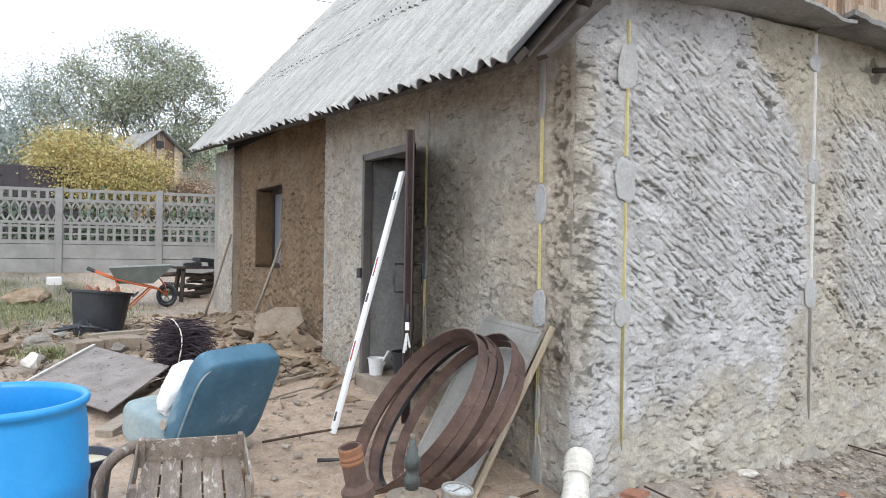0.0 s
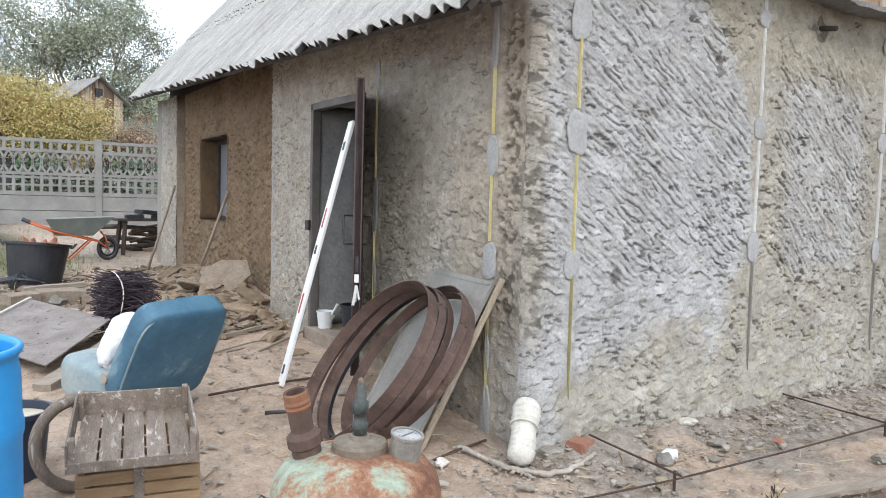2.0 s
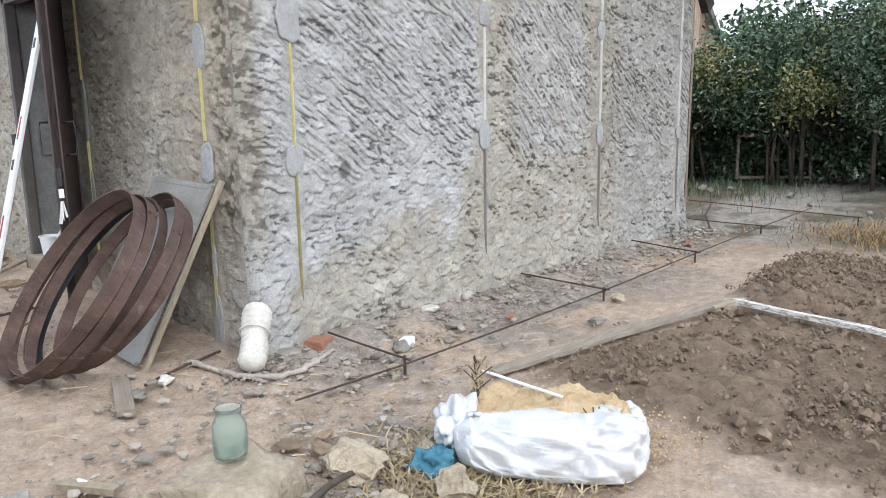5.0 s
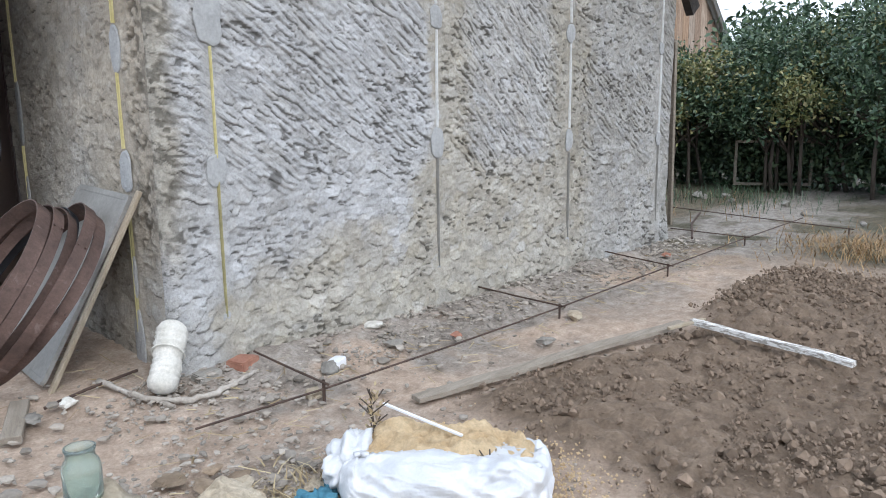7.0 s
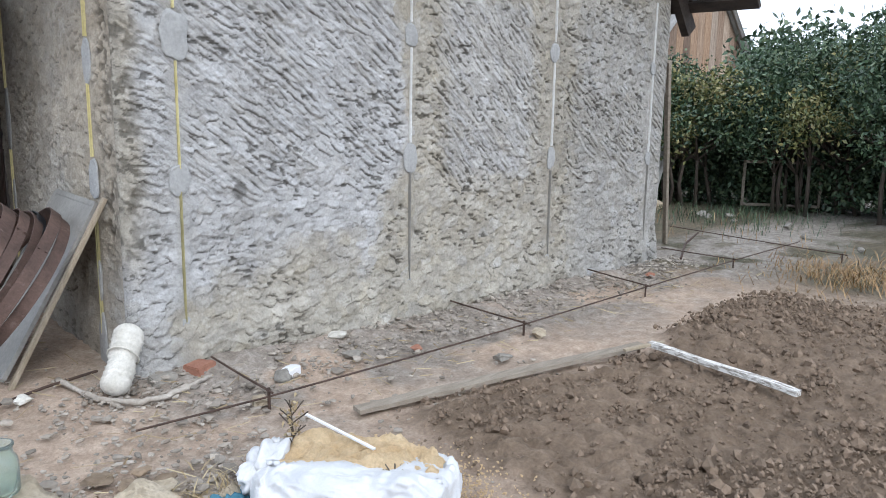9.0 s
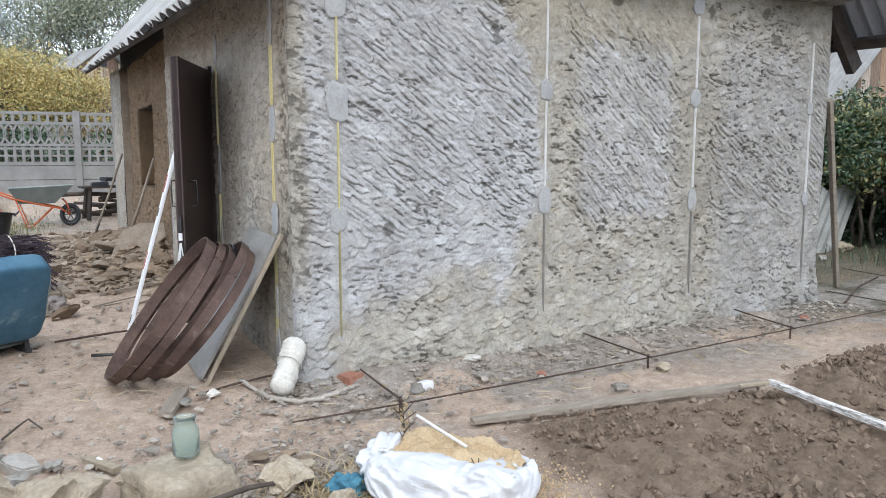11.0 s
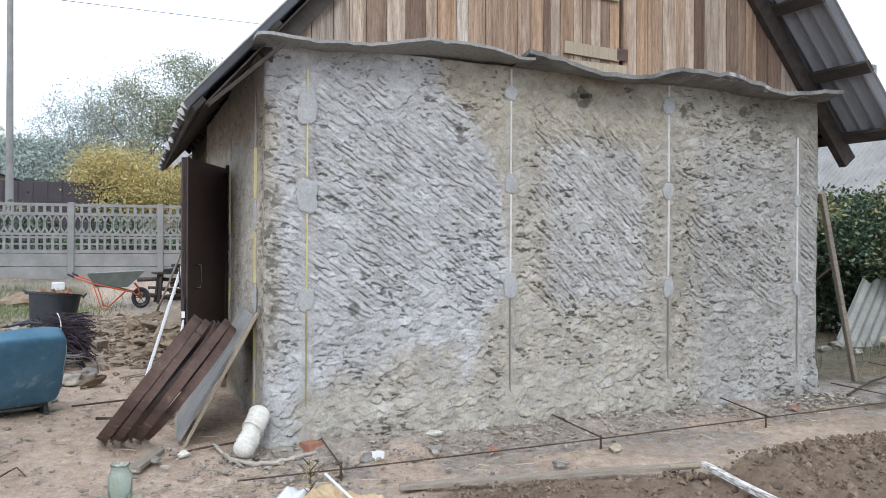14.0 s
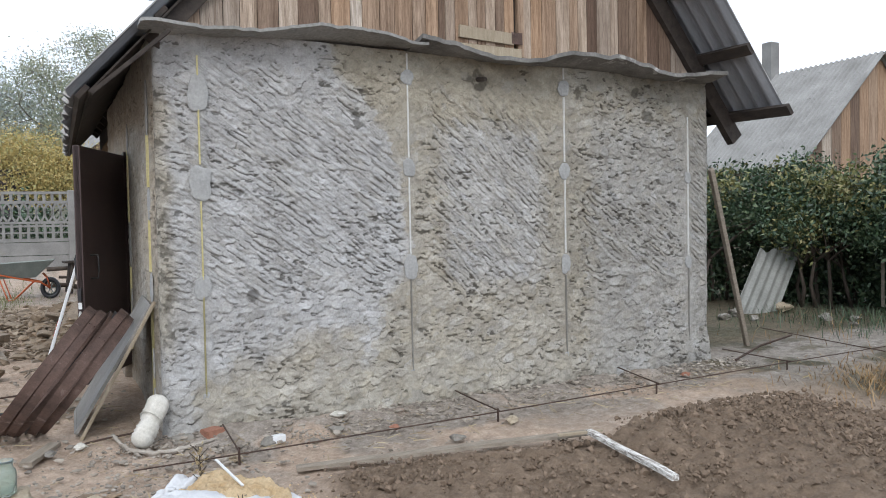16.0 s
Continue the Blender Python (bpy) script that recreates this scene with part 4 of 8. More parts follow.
def slate(at, n, length, span, u0, u1, v0, v1, seed):
    """One corrugated sheet, slightly ragged at its lower edge."""
    rnd = np.random.default_rng(seed)
    nu, nv = 64, 8
    u, v = np.linspace(u0, u1, nu), np.linspace(v0, v1, nv)
    U, V = np.meshgrid(u, v, indexing="ij")
    V = V.copy()
    V[:, 0] += fbm(u * length * 7, u * 0, seed, 3) * 0.006
    tilt = rnd.normal(0, 0.004)
    wave = 0.027 * np.cos(U * length / 0.15 * 2 * math.pi)
    lift = 0.016 * (1 - (V - v0) / (v1 - v0)) + wave + tilt
    top = at(U, V) + lift[..., None] * n
    bot = top - 0.009 * n
    vs = np.concatenate([top.reshape(-1, 3), bot.reshape(-1, 3)])
    f = grid_faces(nu, nv)
    k = nu * nv
    fs = [f, f[:, ::-1] + k]
    for idx in (np.arange(nu) * nv, np.arange(nu) * nv + nv - 1, np.arange(nv), np.arange(nv) + (nu - 1) * nv):
        fs.append(np.stack([idx[:-1], idx[1:], idx[1:] + k, idx[:-1] + k], -1))
    me = from_arrays("slate_sheet", vs, np.concatenate(fs), M_ROOF, False)
    me.materials.append(M_SLATE_SHADE)
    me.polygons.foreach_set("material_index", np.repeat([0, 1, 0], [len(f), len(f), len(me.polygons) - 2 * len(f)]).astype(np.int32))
    return me


for at, n, length, tag in ((left_at, left_n, 10.44, 1), (right_at, right_n, 10.92, 2)):
    cols = 9
    for c in range(cols):
        for r in range(3):
            u0, u1 = c / cols - (0.006 if c else 0), (c + 1) / cols + 0.002
            v0, v1 = max(r / 3 - 0.03, 0) + 0.003 * math.sin(c * 2.7 + r), (r + 1) / 3
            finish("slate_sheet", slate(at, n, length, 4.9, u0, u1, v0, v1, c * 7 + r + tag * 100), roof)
bm = bmesh.new()
for k in range(72):
    for v in (0.335, 0.665):
        p = Vector(left_at((k + 0.5) / 72, v + 0.004 * math.sin(k * 1.7))) + Vector(left_n) * 0.045
        rod(bm, p, p - Vector(left_n) * 0.02, 0.008, segs=6)
part("roofing_nails", bm, M_DARK_METAL, roof)["kind"] = "stuff"
bm = bmesh.new()
tube(bm, [Vector(RIDGE0).lerp(Vector(RIDGE1), k / 12) + Vector((0, 0, 0.0)) for k in range(13)], 0.13, 10)
part("ridge_cap", bm, M_SLATE, roof)

# rafters and battens
for k in range(11):
    u = 0.012 + k * 0.0965
    bm = bmesh.new()
    a, b = Vector(left_at(u, 0.13)) - Vector(left_n) * 0.13, Vector(left_at(u, 0.99)) - Vector(left_n) * 0.13
    bar(bm, a, b, 0.07, 0.13, up=left_n)
    part("rafter", bm, M_BEAM, roof)
for k in range(11):
    u = 0.055 + k * 0.092
    bm = bmesh.new()
    a, b = Vector(right_at(u, -0.035)) - Vector(right_n) * 0.13, Vector(right_at(u, 0.99)) - Vector(right_n) * 0.13
    bar(bm, a, b, 0.08, 0.16, up=right_n)
    part("rafter", bm, M_BEAM, roof)
for k, v in enumerate((0.015, 0.17, 0.335, 0.5, 0.665, 0.83)):
    bm = bmesh.new()
    bar(bm, Vector(left_at(0.004, v)) - Vector(left_n) * 0.045, Vector(left_at(0.998, v)) - Vector(left_n) * 0.045, 0.1, 0.035, up=left_n)
    part("batten", bm, M_BEAM, roof)
    bm = bmesh.new()
    out = (-0.012, -0.005, 0.004, 0.003, 0.004, 0.003)[k]
    bar(bm, Vector(right_at(out, v)) - Vector(right_n) * 0.05, Vector(right_at(0.998, v)) - Vector(right_n) * 0.05, 0.11, 0.045, up=right_n)
    part("batten", bm, M_BEAM, roof)
# Boarding added under the slates, which also stops light leaking through.
bm = bmesh.new()
a, b, c, d = (Vector(left_at(u, v)) - Vector(left_n) * 0.068 for u, v in ((0.003, 0.02), (0.997, 0.02), (0.997, 0.98), (0.003, 0.98)))
prism(bm, (a, b, c, d), Vector(left_n) * -0.012)
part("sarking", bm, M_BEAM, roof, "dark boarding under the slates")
# Filler added between wall head and roof to block the sky gap.
bm = bmesh.new()
vs = box(bm, (0.26, 0.2, 2.8), (0.36, FAR_END + 0.2, 3.2))
for v in bm.verts:
    if v.co.z > 3:
        v.co.z = 3.08 if v.co.y < 1 else 3.48
part("eave_filler", bm, M_BEAM, house, "dark filler board added to close the gap under the eaves")
bm = bmesh.new()
bar(bm, (-0.4, -0.15, 2.36), (0.08, -0.18, 2.8), 0.09, 0.025, up=left_n)
part("verge_board", bm, M_BEAM, roof, "loose dark board under the verge")


# ---- gable boarding ----
cladding = new("gable_cladding")
cladding.parent = house
cladding["label"] = "weathered brown vertical boards"


def board(x0, x1, z0, y, seed):
    """A gable board cut to the roof line at its head."""
    rnd = random.Random(seed)

    def head(x):
        t = np.interp(x, [-0.53, 2.72, 5.62], [2.36, 6.05, 2.5]) - 0.13
        return t
    g0, g1 = x0 + 0.003, x1 - 0.003
    h0, h1 = head(g0), head(g1)
    if max(h0, h1) < z0 + 0.03:
        return
    h0, h1 = max(h0, z0 + 0.01), max(h1, z0 + 0.01)
    bm = bmesh.new()
    off = rnd.uniform(-0.004, 0.004)
    mid = (g0 + g1) / 2
    hm = max((h0 + h1) / 2, min(head(mid), max(h0, h1) + 0.2))
    fr = [bm.verts.new((x, y + off, z)) for x, z in ((g0, z0), (g1, z0), (g1, h1), (mid, hm), (g0, h0))]
    bk = [bm.verts.new((v.co.x, v.co.y + 0.022, v.co.z)) for v in fr]
    bm.faces.new(fr), bm.faces.new(bk[::-1])
    for k in range(5):
        bm.faces.new((fr[k], fr[(k + 1) % 5], bk[(k + 1) % 5], bk[k]))
    part("board", bm, M_BOARD, cladding)


rnd = random.Random(3)
x = 0.05
HX0, HX1, HZ0, HZ1 = 2.33, 3.06, 2.98, 3.72
while x < 5.4:
    w = rnd.choice((0.1, 0.12, 0.13, 0.15, 0.16))
    if HX0 - 0.06 < x < HX1:
        if x < HX1 - 0.05:
            board(x, min(x + w, HX1), HZ1, 0.07, int(x * 100))
        x = min(x + w, HX1)
        continue
    e = min(x + w, HX0) if x < HX0 else x + w
    board(x, e, 2.84, 0.07, int(x * 100))
    x = e
bm = bmesh.new()
box(bm, (0.0, 0.1, 2.85), (5.5, 0.14, 3.9))
vs = [v for v in bm.verts if v.co.z > 3]
for v in vs:
    v.co = Vector((2.72 + (v.co.x - 2.75) * 0.02, v.co.y, 5.8))
part("board_backing", bm, M_BEAM, house)

hatch = new("loft_hatch")
hatch.parent = house
hatch["label"] = "small board hatch with a rusty hinge"
x = HX0 + 0.07
for w in (0.13, 0.085, 0.085, 0.1, 0.09, 0.1):
    bm = bmesh.new()
    box(bm, (x + 0.003, 0.055, HZ0 + 0.03), (min(x + w, HX1 - 0.04) - 0.003, 0.075, HZ1 - 0.02))
    part("board", bm, M_BOARD, hatch)
    x += w
for z, h in ((HZ0 + 0.1, 0.1), (HZ1 - 0.14, 0.08)):
    bm = bmesh.new()
    bar(bm, (HX0 + 0.1, 0.043, z + 0.02), (HX1 - 0.09, 0.043, z), 0.025, h)
    part("ledge", bm, M_PALE_PLANK, hatch)
bm = bmesh.new()
box(bm, (HX0 - 0.02, 0.05, HZ0 - 0.04), (HX0 + 0.065, 0.09, HZ1 + 0.05))
part("post", bm, M_BOARD, hatch)
bm = bmesh.new()
box(bm, (HX1 - 0.035, 0.05, HZ0 - 0.04), (HX1 + 0.03, 0.09, HZ1 + 0.05))
part("post", bm, M_BOARD, hatch)
bm = bmesh.new()
box(bm, (HX0, 0.045, HZ0 - 0.07), (HX1, 0.085, HZ0 + 0.025))
part("sill_board", bm, M_PALE_PLANK, hatch)
bm = bmesh.new()
box(bm, (HX1 - 0.11, 0.028, HZ0 + 0.06), (HX1 + 0.0, 0.034, HZ0 + 0.16))
part("hinge", bm, M_RUST, hatch, "rusty iron hinge")


def skirt(x0, x1, z0, z1, seed, thick=0.014, mat=M_SLATE):
    """A slate strip lying on the wall head as a drip ledge, its front edge broken in waves."""
    nx, ny = 90, 8
    X, T = np.meshgrid(np.linspace(x0, x1, nx), np.linspace(0, 1, ny), indexing="ij")
    front = -0.27 - 0.035 * fbm(X * 1.5, X * 0, seed, 3)
    Y = 0.075 * (1 - T) + front * T
    base = z0 + (z1 - z0) * (X - x0) / (x1 - x0)
    Z = base + T * (0.02 + 0.03 * np.sin((X - x0) * 3.4 + seed) + 0.03 * fbm(X * 2, X * 0, seed + 5, 3)) + 0.01 * fbm(X * 8, T * 2, seed)
    top = np.stack([X, Y, Z], -1).reshape(-1, 3)
    k = len(top)
    f = grid_faces(nx, ny)
    fs = [f, f[:, ::-1] + k]
    for idx in (np.arange(nx) * ny, np.arange(nx) * ny + ny - 1, np.arange(ny), np.arange(ny) + (nx - 1) * ny):
        fs.append(np.stack([idx[:-1], idx[1:], idx[1:] + k, idx[:-1] + k], -1))
    me = from_arrays("skirt_sheet", np.concatenate([top, top - np.array([0, 0, thick])]), np.concatenate(fs), mat, False)
    return finish("drip_sheet", me, house, "broken slate strip along the wall head")


skirt(-0.1, 2.0, 2.84, 2.93, 3, 0.022)
skirt(1.93, 5.25, 2.905, 2.87, 8, 0.034, M_DRIP)


# ---- plaster beads with their mortar dabs ----
def bead(x, y, shown, face, dabs, mat, label):
    """face 0: on the front wall, 1: on the side wall; shown: the stretches that the mortar leaves bare."""
    turn = Matrix.Rotation(radians(90), 4, "Z") @ Matrix.Scale(-1, 4, (0, 1, 0)) if face else Matrix()
    for z0, z1 in shown:
        bm = bmesh.new()
        box(bm, (-0.005, -0.003, z0), (0.005, 0.03, z1))
        box(bm, (-0.002, -0.01, z0), (0.002, -0.004, z1))
        bm.transform(Matrix.Translation((y, x, 0) if face else (x, y, 0)) @ turn)
        # Stretches that end below 1.1 m take a duller, darker material.
        b = part("plaster_bead", bm, (M_BEACON_DULL if mat is M_BEACON_Y else M_TIN) if z1 < 1.1 else mat, house, label)
    for k, (z, w, h) in enumerate(dabs):
        dab = bmesh.new()
        bmesh.ops.create_icosphere(dab, subdivisions=4, radius=1)
        for v in dab.verts:
            p = [math.copysign(abs(c) ** 0.84, c) for c in v.co]
            f = 1 + 0.2 * noise.noise(Vector((p[0] * 1.3 + x * 9, p[2] * 1.6, z * 7)))
            v.co = Vector((p[0] * w * 1.1 * f, p[1] * 0.009 - 0.004 * noise.noise(v.co * 3), p[2] * h * f))
        dab.transform(Matrix.Translation((y + 0.002, x, z) if face else (x, y + 0.002, z)) @ turn)
        part("mortar_dab", dab, M_MORTAR, b, shade=True)


bead(0.285, -0.018, ((2.55, 2.69), (1.93, 2.31), (1.12, 1.67), (0.29, 1.0)), 0, ((2.43, 0.065, 0.13), (1.8, 0.07, 0.125), (1.06, 0.055, 0.08), (0.16, 0.04, 0.15)), M_BEACON_Y, "yellowed steel plaster bead")
bead(1.91, -0.018, ((2.72, 2.85), (2.02, 2.6), (1.24, 1.86), (0.3, 1.04)), 0, ((2.66, 0.05, 0.06), (1.94, 0.05, 0.075), (1.14, 0.055, 0.1), (0.2, 0.045, 0.11)), M_BEACON, "galvanised steel plaster bead")
bead(3.465, -0.018, ((2.76, 2.86), (2.02, 2.6), (1.2, 1.86), (0.3, 1.0)), 0, ((2.68, 0.06, 0.07), (1.94, 0.055, 0.07), (1.1, 0.045, 0.09), (0.2, 0.045, 0.1)), M_BEACON, "galvanised steel plaster bead")
bead(4.995, -0.016, ((1.95, 2.5), (1.12, 1.84), (0.25, 1.0)), 0, ((1.9, 0.04, 0.06), (1.06, 0.04, 0.07), (0.15, 0.05, 0.12)), M_BEACON, "galvanised steel plaster bead")
bead(0.37, -0.015, ((1.79, 2.17), (1.17, 1.55), (0.2, 0.92)), 1, ((2.36, 0.03, 0.2), (1.67, 0.05, 0.12), (1.05, 0.06, 0.11), (0.5, 0.022, 0.12), (0.15, 0.05, 0.16)), M_BEACON_Y, "yellowed steel plaster bead")
bead(1.84, -0.014, ((1.55, 2.2), (0.4, 1.15)), 1, ((1.35, 0.03, 0.2), (0.8, 0.025, 0.15), (2.3, 0.03, 0.14)), M_BEACON_Y, "yellowed steel plaster bead")

peg = thing("wall_peg", "short dark wooden peg stuck in the plaster", "peg")
bm = bmesh.new()
rod(bm, (2.58, 0.02, 2.7), (2.59, -0.11, 2.68), 0.022, 0.018, 7)
part("wood", bm, M_BEAM, peg)

# ---- door ----
door_frame = new("door_frame")
door_frame.parent = house
door_frame["label"] = "dark steel door frame"
for a, b in (((-0.03, DOOR_B - 0.03, SILL_Z), (0.05, DOOR_B + 0.02, HEAD_Z)), ((-0.03, DOOR_A - 0.02, SILL_Z), (0.05, DOOR_A + 0.03, HEAD_Z)), ((-0.03, DOOR_A - 0.02, HEAD_Z - 0.05), (0.05, DOOR_B + 0.02, HEAD_Z + 0.01))):
    bm = bmesh.new()
    box(bm, a, b)
    part("frame_bar", bm, M_FRAME, door_frame, bevel=0.004)
bm = bmesh.new()
box(bm, (-0.06, DOOR_B - 0.02, 1.1), (-0.03, DOOR_B + 0.05, 1.19))
part("strike_plate", bm, M_DARK_METAL, door_frame, bevel=0.004)
leaf = thing("door_leaf", "dark brown steel door standing wide open", "door", pose(-0.035, 2.06, 0.23, 0, 0, 90 + 153.4))
bm = bmesh.new()
box(bm, (0.0, -0.025, 0.0), (0.93, 0.025, 1.94))
part("panel", bm, M_DOOR, leaf, bevel=0.006)
for x0 in (0.0, 0.88):
    bm = bmesh.new()
    box(bm, (x0, -0.029, 0.0), (x0 + 0.05, 0.029, 1.94))
    part("edge_profile", bm, M_DOOR, leaf, bevel=0.003)
for s in (-1, 1):
    bm = bmesh.new()
    hx, hy = 0.8, s * 0.03
    tube(bm, [(hx, hy, 0.86), (hx, hy + s * 0.06, 0.86), (hx, hy + s * 0.065, 0.93), (hx, hy + s * 0.065, 1.0), (hx, hy + s * 0.06, 1.05), (hx, hy, 1.05)], 0.007, 8)
    part("handle", bm, M_DARK_METAL, leaf, "bent steel bar handle", shade=True)
bm = bmesh.new()
rod(bm, (0.9, 0.0, 0.78), (0.945, 0.0, 0.78), 0.012)
box(bm, (0.935, -0.012, 0.69), (0.955, 0.012, 0.78))
part("lock_barrel", bm, M_DARK_METAL, leaf)
bm = bmesh.new()
box(bm, (0.943, -0.014, 0.62), (0.95, 0.014, 0.672))
part("key_tag", bm, M_WHITE_PLASTIC, leaf, "white key tag")
for k in range(3):
    bm = bmesh.new()
    bar(bm, (0.945, 0, 0.6), (0.95 + 0.012 * k, 0.02 * (k - 1), 0.47 + 0.02 * k), 0.004, 0.018)
    part("key", bm, M_BEACON, leaf)

# ---- things by the door and the near corner ----
def spirit_level():
    a, b = Vector((-0.79, 1.68, gz(-0.7, 1.7) + 0.01)), Vector((-0.225, 1.82, 1.95))
    q = (b - a).to_track_quat("Z", "Y").to_matrix().to_4x4()
    lv = thing("spirit_level", "long white aluminium spirit level leaning on the open door", "spirit level", Matrix.Translation(a) @ q @ pose(0, 0, 0, 0, 0, 75))
    n = (b - a).length
    bm = bmesh.new()
    box(bm, (-0.013, -0.037, 0), (0.013, 0.037, n))
    part("beam", bm, M_LEVEL, lv, bevel=0.004)
    for z in (0.3, 0.62):
        bm = bmesh.new()
        box(bm, (-0.016, -0.014, n * z - 0.075), (0.016, 0.014, n * z + 0.075))
        part("grip", bm, M_RED, lv, "dark red grip", bevel=0.005)
    for z in (0.06, 0.5, 0.9):
        bm = bmesh.new()
        box(bm, (-0.0155, -0.018, n * z - 0.035), (0.0155, 0.018, n * z + 0.035))
        part("vial", bm, M_DARK_METAL, lv, bevel=0.004)


spirit_level()


def bucket(name, label, x, y, z, r, h, mat, bail=True, fill=None):
    b = thing(name, label, "bucket", pose(x, y, z))
    bm = bmesh.new()
    lathe(bm, [(r * 0.78, 0.0), (r * 0.97, h * 0.93), (r * 1.05, h * 0.93), (r * 1.05, h), (r * 0.96, h), (r * 0.93, h * 0.9), (r * 0.74, 0.012)], 28)
    part("body", bm, mat, b, shade=False)
    if bail:
        bm = bmesh.new()
        tube(bm, [(r * 1.04 * math.cos(t), r * 0.35 * math.sin(t) + 0.02, h * 0.9 - 0.12 * r - r * 0.6 * math.sin(t)) for t in np.linspace(0, math.pi, 12)], 0.003, 6)
        part("bail", bm, M_DARK_METAL, b)
    if fill:
        bm = bmesh.new()
        lathe(bm, [(r * 0.925, h * 0.88), (0.02, h * 0.87)], 24)
        part("filling", bm, fill, b)
    return b


bucket("white_bucket", "small white plastic bucket with a trowel on the doorstep", 0.06, 2.9, SILL_Z + 0.006, 0.075, 0.15, M_WHITE_PLASTIC)
trowel = thing("trowel", "steel trowel standing in the white bucket", "trowel", pose(0.06, 2.88, SILL_Z + 0.03, 25, 18, 0))
bm = bmesh.new()
rod(bm, (0, 0, 0.12), (0, 0, 0.23), 0.012)
part("grip", bm, M_BEACON, trowel)
bm = bmesh.new()
box(bm, (-0.03, -0.003, 0.0), (0.03, 0.003, 0.12))
part("blade", bm, M_BEACON, trowel)
bucket("dark_bucket", "dark plastic bucket standing in the doorway", 0.2, 2.6, SILL_Z + 0.006, 0.12, 0.24, M_BLACK_PLASTIC)


def hoops():
    """Old rusty barrel hoops leaning against the wall."""
    specs = ((-0.72, 0.54, 0.525, 0.07, 0.0, 0.6), (-0.675, 0.57, 0.512, 0.05, 1.5, 0.62), (-0.635, 0.52, 0.505, 0.055, -1.5, 0.58), (-0.59, 0.57, 0.51, 0.05, 3.5, 0.65), (-0.55, 0.6, 0.495, 0.05, 1.0, 0.63), (-0.5, 0.5, 0.5, 0.06, -3.0, 0.59), (-0.455, 0.53, 0.485, 0.06, 1.5, 0.62))
    for k, (x, y, r, w, yaw, up) in enumerate(specs):
        a = (Matrix.Rotation(radians(yaw), 3, "Z") @ Vector((-0.78, 0.11, up))).normalized()
        q = a.to_track_quat("Z", "Y").to_matrix().to_4x4()
        z = r * math.sqrt(1 - a.z ** 2) + w / 2 * a.z + gz(x, y) + 0.005
        h = thing("barrel_hoop", "rusty iron barrel hoop leaning on the wall", "hoop", Matrix.Translation((x, y, z)) @ q, group="rusty hoops by the wall")
        nseg = 72
        vs, fs = [], []
        for i in range(nseg):
            t = 2 * math.pi * i / nseg
            rr = r * (1 + 0.014 * math.sin(2 * t + k) + 0.008 * math.sin(3 * t + 2 * k))
            for dr, dz in ((0, -w / 2), (0.006, -w / 2), (0.012, w / 2), (0.006, w / 2)):
                vs.append(((rr + dr) * math.cos(t), (rr + dr) * math.sin(t), dz))
            j = (i + 1) % nseg
            for c in range(4):
                fs.append((i * 4 + c, j * 4 + c, j * 4 + (c + 1) % 4, i * 4 + (c + 1) % 4))
        finish("band", from_arrays("band", vs, fs, M_BLACK_PLASTIC if k == 4 else M_RUST), h)
        for t in (0.3 + k, 3.3 + 2 * k):
            for dz in (-0.018, 0.018):
                bm = bmesh.new()
                p = Vector((r * math.cos(t), r * math.sin(t), dz))
                rod(bm, p * 1.0, p * 1.035, 0.006, segs=6)
                part("rivet", bm, M_RUST, h)


hoops()


def tin_panel():
    p = [Vector(c) for c in ((-0.035, 0.31, 0.92), (-0.02, 0.95, 0.94), (-0.52, 0.93, 0.1), (-0.54, 0.29, 0.08))]
    t = thing("tin_panel", "dull grey tin panel leaning on the wall", "panel")
    bm = bmesh.new()
    n = (p[1] - p[0]).cross(p[3] - p[0]).normalized()
    vs = [bm.verts.new(c) for c in p] + [bm.verts.new(c + n * 0.008) for c in p]
    for f in ((0, 1, 2, 3), (7, 6, 5, 4), (0, 4, 5, 1), (1, 5, 6, 2), (2, 6, 7, 3), (3, 7, 4, 0)):
        bm.faces.new([vs[k] for k in f])
    part("sheet", bm, M_TIN, t)
    bm = bmesh.new()
    for a, b in zip(p, p[1:] + p[:1]):
        bar(bm, a, b, 0.03, 0.022, up=n)
    part("rim", bm, M_TIN, t, "folded rim")
    s = thing("wooden_strip", "pale wooden strip leaning on the corner of the wall", "strip")
    bm = bmesh.new()
    bar(bm, (-0.52, 0.265, 0.02), (-0.012, 0.235, 0.96), 0.022, 0.036, up=(0, 1, 0))
    part("lath", bm, M_PALE_PLANK, s, bevel=0.003)
    s = thing("short_board", "short grey board lying under the hoops", "board", pose(-0.76, -0.02, gz(-0.7, 0) + 0.02, 0, 0, 68))
    bm = bmesh.new()
    box(bm, (-0.22, -0.04, -0.015), (0.22, 0.04, 0.015))
    part("plank", bm, M_PLANK, s, bevel=0.003)


tin_panel()


